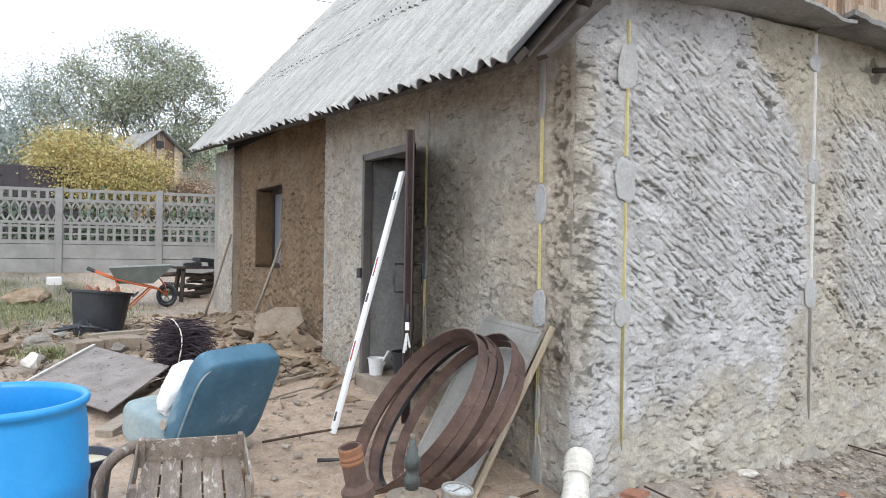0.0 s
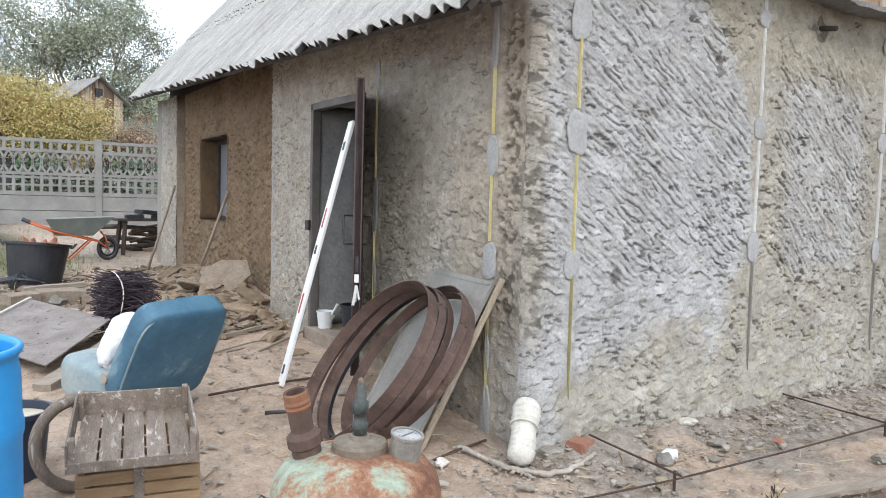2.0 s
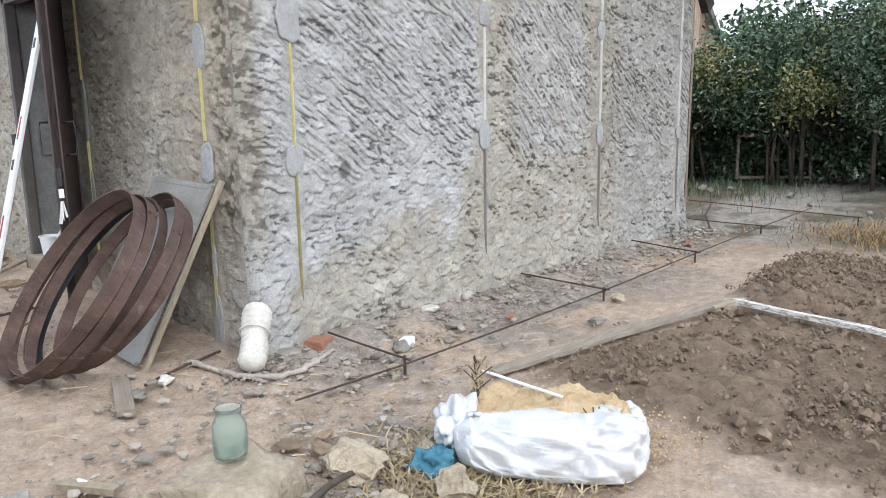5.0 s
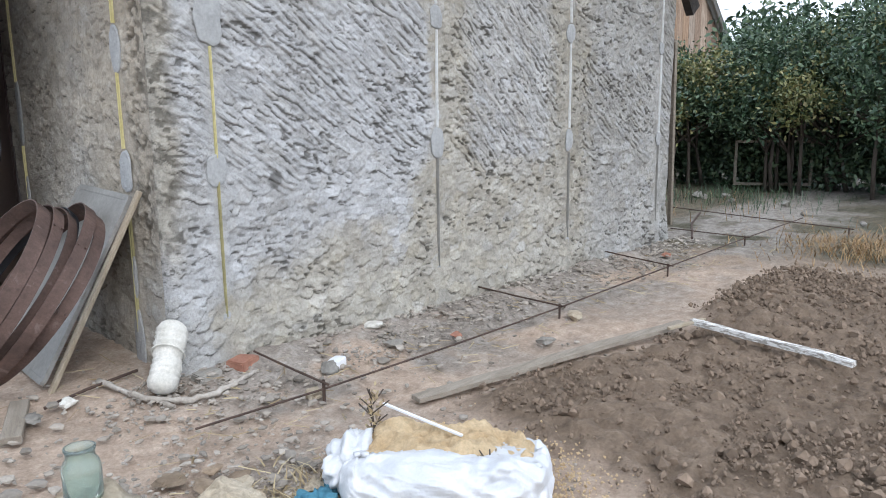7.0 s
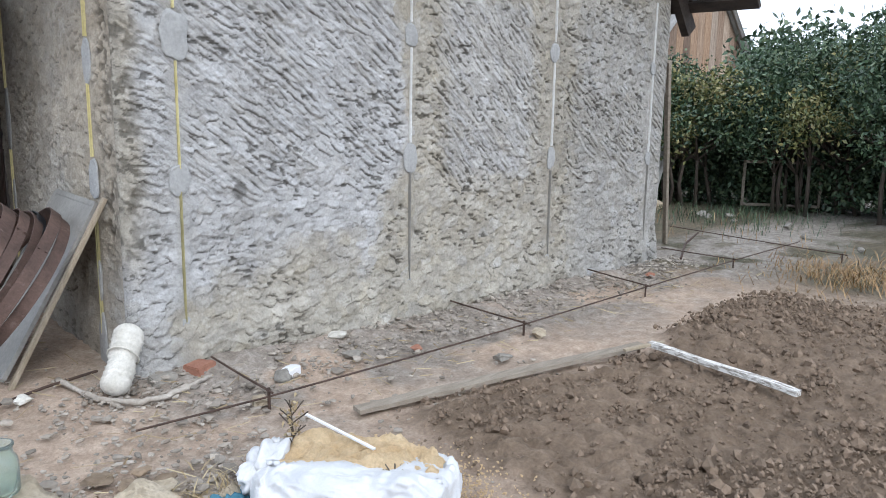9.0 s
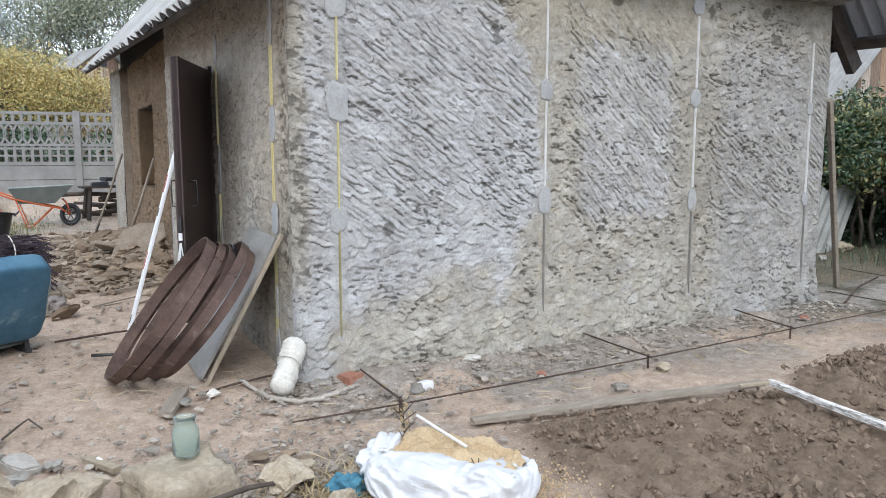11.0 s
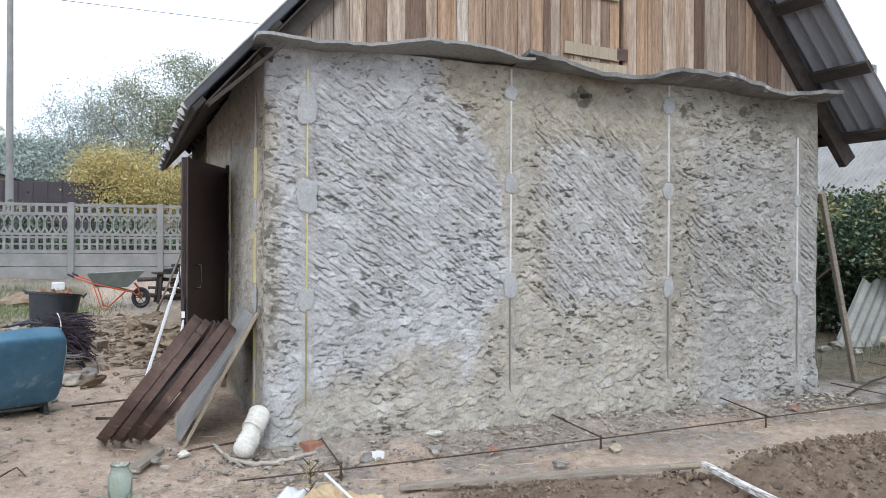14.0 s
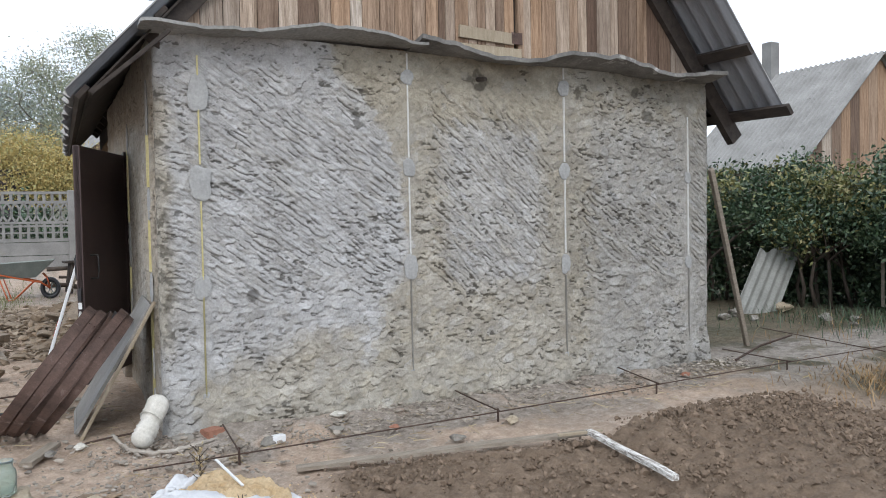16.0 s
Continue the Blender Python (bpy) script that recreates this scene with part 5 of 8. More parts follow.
def wrapped_roll():
    a, b = Vector((-0.16, -0.17, 0.09)), Vector((-0.045, -0.06, 0.29))
    q = (b - a).to_track_quat("Z", "Y").to_matrix().to_4x4()
    t = thing("wrapped_roll", "thick white wrapped roll leaning on the wall corner", "roll", Matrix.Translation(a) @ q)
    bm = bmesh.new()
    n, r = (b - a).length, 0.072
    prof = [(0.005, -r * 0.85)] + [(r * math.sin(t), -r * 0.85 * math.cos(t)) for t in np.linspace(0.25, 1.4, 6)]
    prof += [(r * (1 + 0.05 * math.sin(k * 2.4)), n * k / 22) for k in range(23)]
    prof += [(r * math.cos(t), n + r * 0.8 * math.sin(t)) for t in np.linspace(0.15, 1.45, 6)] + [(0.005, n + r * 0.8)]
    lathe(bm, prof, 36)
    for v in bm.verts:
        k = 1 - 0.12 * math.exp(-((v.co.z - n * 0.45) / 0.03) ** 2) + 0.12 * noise.noise(v.co * 11) + 0.05 * math.sin(v.co.z * 230 + 6 * math.atan2(v.co.y, v.co.x))
        v.co.x *= k
        v.co.y *= k
    part("wrapping", bm, M_TWINE, t, shade=True)
    bm = bmesh.new()
    tube(bm, [(1.07 * r * math.cos(t), 1.07 * r * math.sin(t), n * 0.55 + 0.02 * math.sin(t)) for t in np.linspace(0, 2 * math.pi, 25)[:-1]], 0.004, 5, True)
    part("cord", bm, M_TWINE, t)


wrapped_roll()


def stone(name, label, cat, x, y, size, mat, seed, turn=0, sink=0.3, group="", rough=0.25, subdiv=3, z=None):
    ob = tagged(new(name, lump_mesh(name, seed, size, mat, rough, subdiv)), label, cat, group)
    ob.matrix_basis = pose(x, y, (gz(x, y) if z is None else z) + size[2] * (1 - sink), 0, 0, turn)
    return ob


def brick(x, y, z, turn, size=(0.125, 0.06, 0.0325), tilt=0, label="broken red brick lying at the wall foot", mat=None):
    bm = bmesh.new()
    box(bm, [-c for c in size], size)
    bmesh.ops.bevel(bm, geom=list(bm.edges), offset=0.006, segments=2, affect="EDGES")
    bmesh.ops.subdivide_edges(bm, edges=[e for e in bm.edges if e.calc_length() > 0.05], cuts=4, use_grid_fill=True)
    for v in bm.verts:
        v.co += noise.noise_vector(v.co * 16 + Vector((x, y, 0))) * 0.006
    ob = part("brick", bm, mat or M_BRICK, None, "", pose(x, y, z, tilt, 0, turn))
    return tagged(ob, label, "brick")


brick(0.3, -0.12, 0.045, 20, (0.07, 0.058, 0.036))
brick(0.1, -0.1, 0.03, 5, (0.07, 0.04, 0.028), label="grey half brick by the wall foot", mat=M_ROCK_GREY)
brick(0.66, -0.44, 0.03, 25, (0.06, 0.035, 0.026), label="white silicate brick fragment on the path", mat=M_WHITE_PLASTIC)
for k, (x, y, s, m, lab) in enumerate(((0.6, -0.47, 0.06, M_ROCK_GREY, "pale grey plaster lump on the path"), (0.33, -0.68, 0.055, M_ROCK, "tan stone under the rebar"), (2.3, -0.86, 0.06, M_ROCK, "tan stone beside a rebar stake"), (1.1, -0.42, 0.05, M_ROCK_GREY, "upright grey plaster chip"),
                                       (1.25, -0.1, 0.07, M_TWINE, "white plaster chip at the wall foot"), (-0.52, 0.02, 0.045, M_TWINE, "white plaster chip by the wooden strip"), (-0.72, -0.05, 0.05, M_ROCK_GREY, "small grey stone on the path"), (1.75, -1.02, 0.05, M_ROCK_GREY, "flat grey stone on the path"),
                                       (1.5, -0.55, 0.04, M_BRICK, "small red brick chip"), (4.6, -0.35, 0.05, M_BRICK, "small red brick chip"), (-1.22, -0.67, 0.04, M_WHITE_PLASTIC, "white plastic scrap on the ground"))):
    stone("stone", lab, "stone", x, y, (s * 1.3, s, s * 0.6), m, 40 + k, k * 47, 0.35)


def hose():
    t = thing("hose_piece", "mud-caked hose piece lying on the ground", "hose")
    pts = [(-0.32, 0.2), (-0.29, 0.0), (-0.25, -0.17), (-0.18, -0.28), (-0.11, -0.34), (0.02, -0.34), (0.13, -0.31), (0.25, -0.26), (0.34, -0.2)]
    bm = bmesh.new()
    path = [Vector((*pts[k], 0)).lerp(Vector((*pts[k + 1], 0)), f / 4) for k in range(len(pts) - 1) for f in range(4)]
    tube(bm, [(p.x, p.y, gz(p.x, p.y) + 0.018 + 0.008 * noise.noise(p * 9)) for p in path], 0.014, 8)
    for v in bm.verts:
        v.co += noise.noise_vector(v.co * 22) * 0.012
    part("tube", bm, M_CRUST, t, shade=True)
    t = thing("steel_rod", "rusty steel rod lying by the wooden strip", "rod")
    bm = bmesh.new()
    tube(bm, [(-0.62, 0.05, 0.04), (-0.4, 0.12, 0.05), (-0.12, 0.2, 0.05)], 0.008, 6)
    part("rod", bm, M_REBAR, t)
    t = thing("steel_rod", "rusty steel rod lying on the trodden earth", "rod")
    bm = bmesh.new()
    tube(bm, [(-1.3, 1.6, gz(-1, 1.6) + 0.03), (-0.9, 1.68, gz(-1, 1.6) + 0.035), (-0.5, 1.74, gz(-1, 1.7) + 0.03)], 0.009, 6)
    part("rod", bm, M_REBAR, t)


hose()


# ---- rebar frame along the front ----
def rebar():
    line = [(-0.27, -0.66, 0.035), (0.33, -0.75, 0.06), (1.2, -0.79, 0.075), (2.22, -0.79, 0.08), (3.0, -0.76, 0.08), (3.85, -0.73, 0.08), (5.6, -0.67, 0.08), (7.4, -0.64, 0.08)]
    t = thing("rebar_frame", "rusty rebar laid out along the wall on short stakes", "rebar")
    bm = bmesh.new()
    tube(bm, line, 0.0055, 6)
    part("long_bar", bm, M_REBAR, t)
    for a, b in (((0.37, -0.12), (0.33, -0.8)), ((2.27, -0.03), (2.22, -0.84)), ((4.04, -0.03), (3.85, -0.78)), ((5.62, 0.12), (5.6, -0.72)), ((7.25, 0.95), (6.75, -1.35))):
        bm = bmesh.new()
        tube(bm, [(a[0], a[1], 0.1), ((a[0] + b[0]) / 2, (a[1] + b[1]) / 2, 0.095), (b[0], b[1], 0.095)], 0.006, 6)
        part("cross_bar", bm, M_REBAR, t)
        bm = bmesh.new()
        rod(bm, (b[0] + 0.01, b[1] + 0.05, -0.08), (b[0] + 0.01, b[1] + 0.05, 0.105), 0.008, segs=6)
        part("stake", bm, M_REBAR, t)
    bm = bmesh.new()
    tube(bm, [(5.45, -0.2, 0.05), (6.3, 0.2, 0.06), (7.3, 0.55, 0.05)], 0.012, 6)
    part("long_bar", bm, M_REBAR, t)


rebar()


def lying_plank(name, label, a, b, w, th, mat):
    t = thing(name, label, "plank")
    bm = bmesh.new()
    bar(bm, a, b, w, th)
    bmesh.ops.subdivide_edges(bm, edges=[e for e in bm.edges if e.calc_length() > 0.5], cuts=10, use_grid_fill=True)
    for v in bm.verts:
        v.co += Vector((noise.noise(v.co * 3), noise.noise(v.co * 3 + Vector((9, 0, 0))), noise.noise(v.co * 4 + Vector((0, 9, 0))))) * 0.008
    part("plank", bm, mat, t, bevel=0.0)
    return t


M_PLANK_X = surf("long_grey_plank", (0.27, 0.225, 0.175), (0.43, 0.37, 0.3), 4, 40, 0.85, stretch=(1.5, 9, 9), grain=0.5)
M_LATH = surf("chalky_lath", (0.5, 0.48, 0.44), (0.68, 0.66, 0.62), 5, 40, 0.8, stretch=(9, 1.5, 9), grain=0.4)
lying_plank("grey_plank", "long weathered grey plank edging the dug bed", (0.6, -1.1, 0.028), (2.45, -1.53, 0.07), 0.078, 0.022, M_PLANK_X)
lying_plank("white_lath", "white painted lath lying across the dug bed", (2.42, -1.6, 0.1), (2.27, -2.52, 0.085), 0.045, 0.03, M_LATH_DARK)
lying_plank("split_stick", "split pale stick at the corner of the planks", (2.2, -1.56, 0.1), (2.5, -1.64, 0.1), 0.025, 0.015, M_PALE_PLANK)


# ---- sack of sawdust, rags, rocks, jar ----
def sack():
    c, ux, uy = Vector((0.03, -1.82, 0)), Vector((0.56, -0.83, 0)), Vector((0.83, 0.56, 0))
    m = Matrix((ux, uy, Vector((0, 0, 1)))).transposed().to_4x4()
    t = thing("sawdust_sack", "white woven sack lying open, full of sawdust", "sack", Matrix.Translation(c) @ m)
    bm = bmesh.new()
    bmesh.ops.create_icosphere(bm, subdivisions=6, radius=1)
    for v in bm.verts:
        p = v.co.copy()
        s = [math.copysign(abs(k) ** 0.66, k) for k in p]
        fat = 1 + 0.28 * float(smooth(-0.1, 0.9, p.x))
        x, y, z = s[0] * 0.36, s[1] * 0.225 * (0.9 + 0.1 * fat), s[2] * 0.12 * fat + 0.1
        mouth = float(smooth(0.1, 0.75, p.z) * smooth(-0.25, 0.2, p.y) * smooth(0.95, 0.7, p.x))
        z -= mouth * 0.055
        gather = math.hypot(x - 0.12, (z - 0.16) * 1.3)
        ang = math.atan2(z - 0.16, x - 0.12)
        front = float(smooth(0.2, -0.4, p.y))
        fold = front * 0.02 * math.sin(ang * 9 + 3 * noise.noise(Vector((x * 6, z * 6, 1)))) * min(1, gather * 5) * math.exp(-gather * 3.2)
        fold += 0.028 * noise.noise(Vector((x * 5, y * 9, z * 8))) + 0.036 * (0.4 - abs(noise.noise(Vector((x * 11 + y * 7, y * 15, z * 18 + x * 6)))))
        fold += 0.014 * (0.4 - abs(noise.noise(Vector((x * 30 + z * 14, y * 30, z * 34))))) + (0.02 * noise.noise(Vector((x * 26, y * 26, z * 26))) if p.x < -0.7 else 0)
        v.co = Vector((x + fold * 0.5, y - fold * front + fold * (1 - front), max(z + fold * 0.7, -0.01)))
    part("bag", bm, M_BAG, t, shade=True)
    nx, ny = 60, 34
    X, Y = np.meshgrid(np.linspace(-0.3, 0.3, nx), np.linspace(-0.08, 0.2, ny), indexing="ij")
    e = ((X / 0.31) ** 4 + ((Y - 0.06) / 0.15) ** 4)
    Z = 0.2 + 0.03 * fbm(X * 9, Y * 9, 71, 4) + 0.012 * fbm(X * 40, Y * 40, 73, 2) - 0.1 * smooth(0.6, 1.5, e)
    finish("sawdust", from_arrays("sawdust", np.stack([X, Y, Z], -1).reshape(-1, 3), grid_faces(nx, ny), M_SAWDUST, True), t, "heaped yellow sawdust")
    bm = bmesh.new()
    for k in range(26):
        u = -0.3 + 0.024 * k
        bar(bm, (u, -0.07 + 0.02 * math.sin(k * 2.1), 0.2), (u + 0.024, -0.07 + 0.02 * math.sin((k + 1) * 2.1), 0.2 + 0.012 * math.sin(k * 1.3)), 0.02, 0.012)
    part("torn_rim", bm, M_BAG, t, shade=True)
    bm = bmesh.new()
    bmesh.ops.create_icosphere(bm, subdivisions=5, radius=1)
    for v in bm.verts:
        p = v.co.copy()
        k = 1 + 0.4 * noise.noise(p * 1.9) + 0.34 * (0.3 - abs(noise.noise(p * 3.6))) + 0.06 * noise.noise(p * 9)
        v.co = Vector((-0.34 + p.x * k * 0.09, 0.07 + p.y * k * 0.15, 0.11 + p.z * k * 0.1))
    part("crumpled_mouth", bm, M_BAG, t, "torn and crumpled mouth of the sack", shade=True)
    s = thing("white_stick", "thin white stick lying across the sawdust", "stick")
    bm = bmesh.new()
    bar(bm, (0.06, -1.48, 0.27), (0.12, -1.82, 0.225), 0.012, 0.007)
    part("stick", bm, M_WHITE_PLASTIC, s)
    g = np.random.default_rng(4)
    base = lump_mesh("crumb", 3, (1, 1, 0.6), M_SAWDUST, 0.3, 1)
    pl = [(0.33 + g.normal(0, 0.13), -1.9 + g.normal(0, 0.16), 0.03 + g.uniform(0, 0.01), g.uniform(0.004, 0.009), g.uniform(0, 6), g.uniform(0, 3)) for _ in range(1400)]
    tagged(new("spilt_sawdust", scatter("spilt_sawdust", base, pl, M_SAWDUST)), "sawdust spilt beside the sack", "sawdust", kind="stuff")


sack()


def block(label, x, y, size, seed, turn, mat=None):
    """A roughly squared quarry block with crumbled edges."""
    bm = bmesh.new()
    box(bm, [-c for c in size], size)
    bmesh.ops.subdivide_edges(bm, edges=list(bm.edges), cuts=9, use_grid_fill=True)
    off = Vector((seed * 1.7, seed * 0.9, seed * 2.3))
    for v in bm.verts:
        q = Vector((v.co.x / size[0], v.co.y / size[1], v.co.z / size[2]))
        edge = sorted(abs(c) for c in q)[1]
        v.co *= 1 - 0.16 * max(0.0, edge - 0.6) ** 1.2 * (1 + 0.8 * noise.noise(v.co * 9 + off))
        v.co += noise.noise_vector(v.co * 6 + off) * 0.045 + noise.noise_vector(v.co * 17 + off) * 0.018
    ob = part("limestone_block", bm, mat or M_ROCK, None, "", pose(x, y, gz(x, y) + size[2] * 0.72, 0, 0, turn), shade=True)
    return tagged(ob, label, "stone")


def rag(x, y, seed, r=0.06):
    bm = bmesh.new()
    bmesh.ops.create_icosphere(bm, subdivisions=4, radius=r)
    for v in bm.verts:
        k = 1 + 0.55 * noise.noise(v.co * 26 + Vector((seed, 0, 0))) + 0.35 * noise.noise(v.co * 60)
        v.co = Vector((v.co.x * k, v.co.y * k, v.co.z * k * 0.75))
    ob = part("blue_rag", bm, M_RAG, None, "", pose(x, y, gz(x, y) + 0.04), True)
    return tagged(ob, "crumpled blue rag on the dry grass", "rag")


rag(-0.15, -1.53, 1, 0.075)
rag(-0.32, -1.56, 2, 0.07)
block("large tan limestone block carrying a glass jar", -0.96, -1.24, (0.19, 0.17, 0.095), 3, 28)
for k, (lab, x, y, s, tn) in enumerate((("rough tan limestone boulder in the yard", -1.44, -1.3, (0.23, 0.17, 0.15), 40), ("rough pinkish limestone boulder in the yard", -1.7, -1.08, (0.25, 0.18, 0.16), -15), ("crumbling pale limestone among dry grass", -0.56, -1.36, (0.2, 0.14, 0.09), 70),
                                         ("small pale limestone among dry grass", -0.42, -1.75, (0.1, 0.08, 0.07), 10), ("small pale limestone by the blue rags", -0.24, -1.44, (0.06, 0.05, 0.05), 10), ("small pale limestone among dry grass", -0.68, -1.7, (0.13, 0.08, 0.06), 40),
                                         ("broken limestone piece beside the jar stone", -1.2, -1.4, (0.11, 0.08, 0.06), 120), ("flat limestone flake on the ground", -0.44, -1.2, (0.1, 0.06, 0.03), 15), ("small limestone piece on the ground", -1.14, -0.95, (0.05, 0.04, 0.03), 65))):
    stone("limestone", lab, "stone", x, y, s, M_ROCK, 140 + k * 3, tn, 0.28, rough=0.32, subdiv=4)
for k, (x, y, s, tn) in enumerate(((-1.88, -0.34, 0.13, 20), (-1.73, -0.54, 0.12, 70), (-1.58, -0.73, 0.08, 10), (-1.7, -0.26, 0.11, 120), (-1.98, -0.6, 0.14, 50), (-1.82, -0.75, 0.1, 95), (-1.5, -0.9, 0.06, 15), (-1.42, -0.62, 0.07, 60), (-2.1, -0.4, 0.13, 160))):
    stone("concrete_lump", "broken grey concrete lump in the yard", "stone", x, y, (s, s * 0.75, s * 0.45), M_ROCK_GREY, 60 + k, tn, 0.35, group="broken concrete lumps")
for k, (x, y, s) in enumerate(((-0.37, -1.13, 0.06), (-0.48, -1.1, 0.07), (-0.55, -0.97, 0.09), (-0.4, -1.02, 0.05))):
    stone("tile_fragment", "flat reddish tile fragment on the ground", "tile", x, y, (s, s * 0.7, 0.022), M_CLAY, 80 + k, k * 61, 0.2, group="tile fragments")


def concrete_pieces():
    for k, (x, y, z, a, b, rx, ry, rz) in enumerate(((-1.93, -0.3, 0.09, 0.17, 0.12, 14, -8, 20), (-1.72, -0.5, 0.07, 0.14, 0.1, -12, 10, 70), (-1.95, -0.62, 0.1, 0.16, 0.11, 25, 12, 130), (-1.62, -0.76, 0.06, 0.13, 0.09, 8, -18, 200), (-1.8, -0.82, 0.06, 0.1, 0.08, -20, 8, 95), (-1.48, -0.9, 0.05, 0.09, 0.07, 10, 16, 10), (-2.12, -0.35, 0.12, 0.18, 0.12, -15, -10, 250), (-1.55, -0.55, 0.05, 0.12, 0.07, 5, 8, 320))):
        g = random.Random(900 + k)
        bm = bmesh.new()
        n = 7
        ring = [(a * math.cos(2 * math.pi * j / n) * g.uniform(0.7, 1.2), b * math.sin(2 * math.pi * j / n) * g.uniform(0.7, 1.2)) for j in range(n)]
        prism(bm, [(px, py, g.uniform(-0.008, 0.008)) for px, py in ring], Vector((0.01, 0, -g.uniform(0.045, 0.08))))
        bmesh.ops.bevel(bm, geom=list(bm.edges), offset=0.01, segments=2, affect="EDGES")
        ob = part("concrete_piece", bm, M_CONCRETE_PALE, None, "", pose(x, y, gz(x, y) + z, rx, ry, rz))
        tagged(ob, "broken flat piece of pale concrete in the yard", "stone", "broken concrete lumps")


concrete_pieces()


def jar():
    z = 0.165
    t = thing("glass_jar", "pale green glass jar standing on the limestone block", "jar", pose(-0.91, -1.16, z))
    bm = bmesh.new()
    lathe(bm, [(0.045, 0.0), (0.056, 0.008), (0.058, 0.02), (0.058, 0.11), (0.052, 0.128), (0.043, 0.14), (0.043, 0.162), (0.047, 0.166), (0.047, 0.174), (0.04, 0.176), (0.039, 0.14), (0.049, 0.122), (0.053, 0.108), (0.053, 0.02), (0.04, 0.008)], 36)
    part("glass", bm, M_GLASS, t, shade=True)


jar()


def timber_stand():
    t = thing("timber_stand", "stand of two thick sawn boards among the stones", "timber")
    for a, b, w in (((-1.99, -1.52, 0.52), (-1.8, -1.62, -0.02), 0.13), ((-1.87, -1.45, 0.53), (-1.69, -1.55, -0.02), 0.12)):
        bm = bmesh.new()
        bar(bm, a, b, w, 0.05, up=(0.5, -0.8, 0.2))
        part("board", bm, M_OLD_TIMBER, t, bevel=0.004)
    bm = bmesh.new()
    bar(bm, (-2.1, -1.4, 0.5), (-1.85, -1.42, 0.53), 0.1, 0.04)
    part("cross_board", bm, M_OLD_TIMBER, t, bevel=0.004)


timber_stand()


def stick(label, pts, r, mat, name="stick"):
    t = thing(name, label, name.split("_")[-1])
    bm = bmesh.new()
    tube(bm, [(x, y, gz(x, y) + z) for x, y, z in pts], r, 6, r_end=r * 0.6)
    part("wood", bm, mat, t, shade=True)


stick("long dark branch lying across the stones", [(-1.25, -1.6, 0.08), (-0.94, -1.54, 0.1), (-0.72, -1.46, 0.09), (-0.54, -1.41, 0.06), (-0.45, -1.4, 0.03)], 0.014, M_BARK, "dry_branch")
stick("thin bent twig on the trodden earth", [(-1.66, -0.26, 0.02), (-1.55, -0.08, 0.04), (-1.5, -0.02, 0.05), (-1.44, -0.12, 0.02)], 0.007, M_BARK)
stick("thin bent twig on the trodden earth", [(-0.95, 2.78, 0.02), (-0.6, 2.95, 0.04), (-0.3, 3.1, 0.03), (-0.1, 3.35, 0.02)], 0.008, M_PLANK)
stick("thin bent twig on the trodden earth", [(-0.9, 2.5, 0.02), (-0.86, 2.72, 0.03), (-0.7, 2.8, 0.03)], 0.007, M_PLANK)
stick("rusty pipe end by the hoops", [(-1.1, 1.1, 0.03), (-0.88, 1.04, 0.03)], 0.014, M_DARK_METAL, "steel_pipe")
lying_plank("wood_offcut", "short pale wood offcut on the trodden earth", (-1.27, -0.62, 0.025), (-1.16, -0.82, 0.025), 0.045, 0.025, M_PALE_PLANK)
lying_plank("wood_offcut", "thin grey lath among the concrete pieces", (-1.95, -0.83, 0.05), (-1.66, -0.78, 0.05), 0.03, 0.02, M_PALE_PLANK)
lying_plank("wood_offcut", "thin upright lath end by the crates", (-1.69, 0.08, 0.02), (-1.66, -0.02, 0.02), 0.03, 0.015, M_PALE_PLANK)


def dry_tuft(name, label, x, y, n, h, spread, mat, seed, lean=0.4, kind="stuff"):
    g = np.random.default_rng(seed)
    px, py = x + g.normal(0, spread, n), y + g.normal(0, spread, n)
    z0 = ground_z(px, py)
    ang, hh = g.uniform(0, 2 * math.pi, n), h * g.uniform(0.4, 1.1, n)
    dx, dy = np.cos(ang) * lean * hh, np.sin(ang) * lean * hh
    wx, wy = -np.sin(ang) * 0.004, np.cos(ang) * 0.004
    a = np.stack([px - wx, py - wy, z0], -1)
    b = np.stack([px + wx, py + wy, z0], -1)
    c = np.stack([px + dx * 0.4 + wx * 0.7, py + dy * 0.4 + wy * 0.7, z0 + hh * 0.7], -1)
    d = np.stack([px + dx * 0.4 - wx * 0.7, py + dy * 0.4 - wy * 0.7, z0 + hh * 0.7], -1)
    e = np.stack([px + dx + wx * 0.2, py + dy + wy * 0.2, z0 + hh], -1)
    f = np.stack([px + dx - wx * 0.2, py + dy - wy * 0.2, z0 + hh], -1)
    v = np.stack([a, b, c, d, e, f], 1).reshape(-1, 3)
    k = np.arange(n)[:, None] * 6
    fs = np.concatenate([k + np.array([0, 1, 2, 3]), k + np.array([3, 2, 4, 5])])
    return tagged(new(name, from_arrays(name, v, fs, mat)), label, "grass", kind=kind)


dry_tuft("dry_grass", "flattened dry straw beside the sack", -0.3, -1.7, 1700, 0.05, 0.2, M_STRAW, 2, 1.9)
dry_tuft("dry_grass", "tall orange dry straw at the edge of the yard", 5.85, -1.7, 600, 0.11, 0.38, M_STRAW_O, 3, 1.2)
dry_tuft("dry_grass", "flattened orange straw at the edge of the yard", 6.3, -1.6, 700, 0.09, 0.5, M_STRAW_O, 4, 1.6)
dry_tuft("dry_grass", "thin dry grass before the hedge", 8.0, 0.4, 60, 0.18, 0.7, M_STRAW_O, 8, 0.7)
dry_tuft("green_grass", "low dark weeds at the foot of the hedge", 9.3, 1.0, 700, 0.2, 0.8, M_LEAF_BUSH, 9, 0.7)
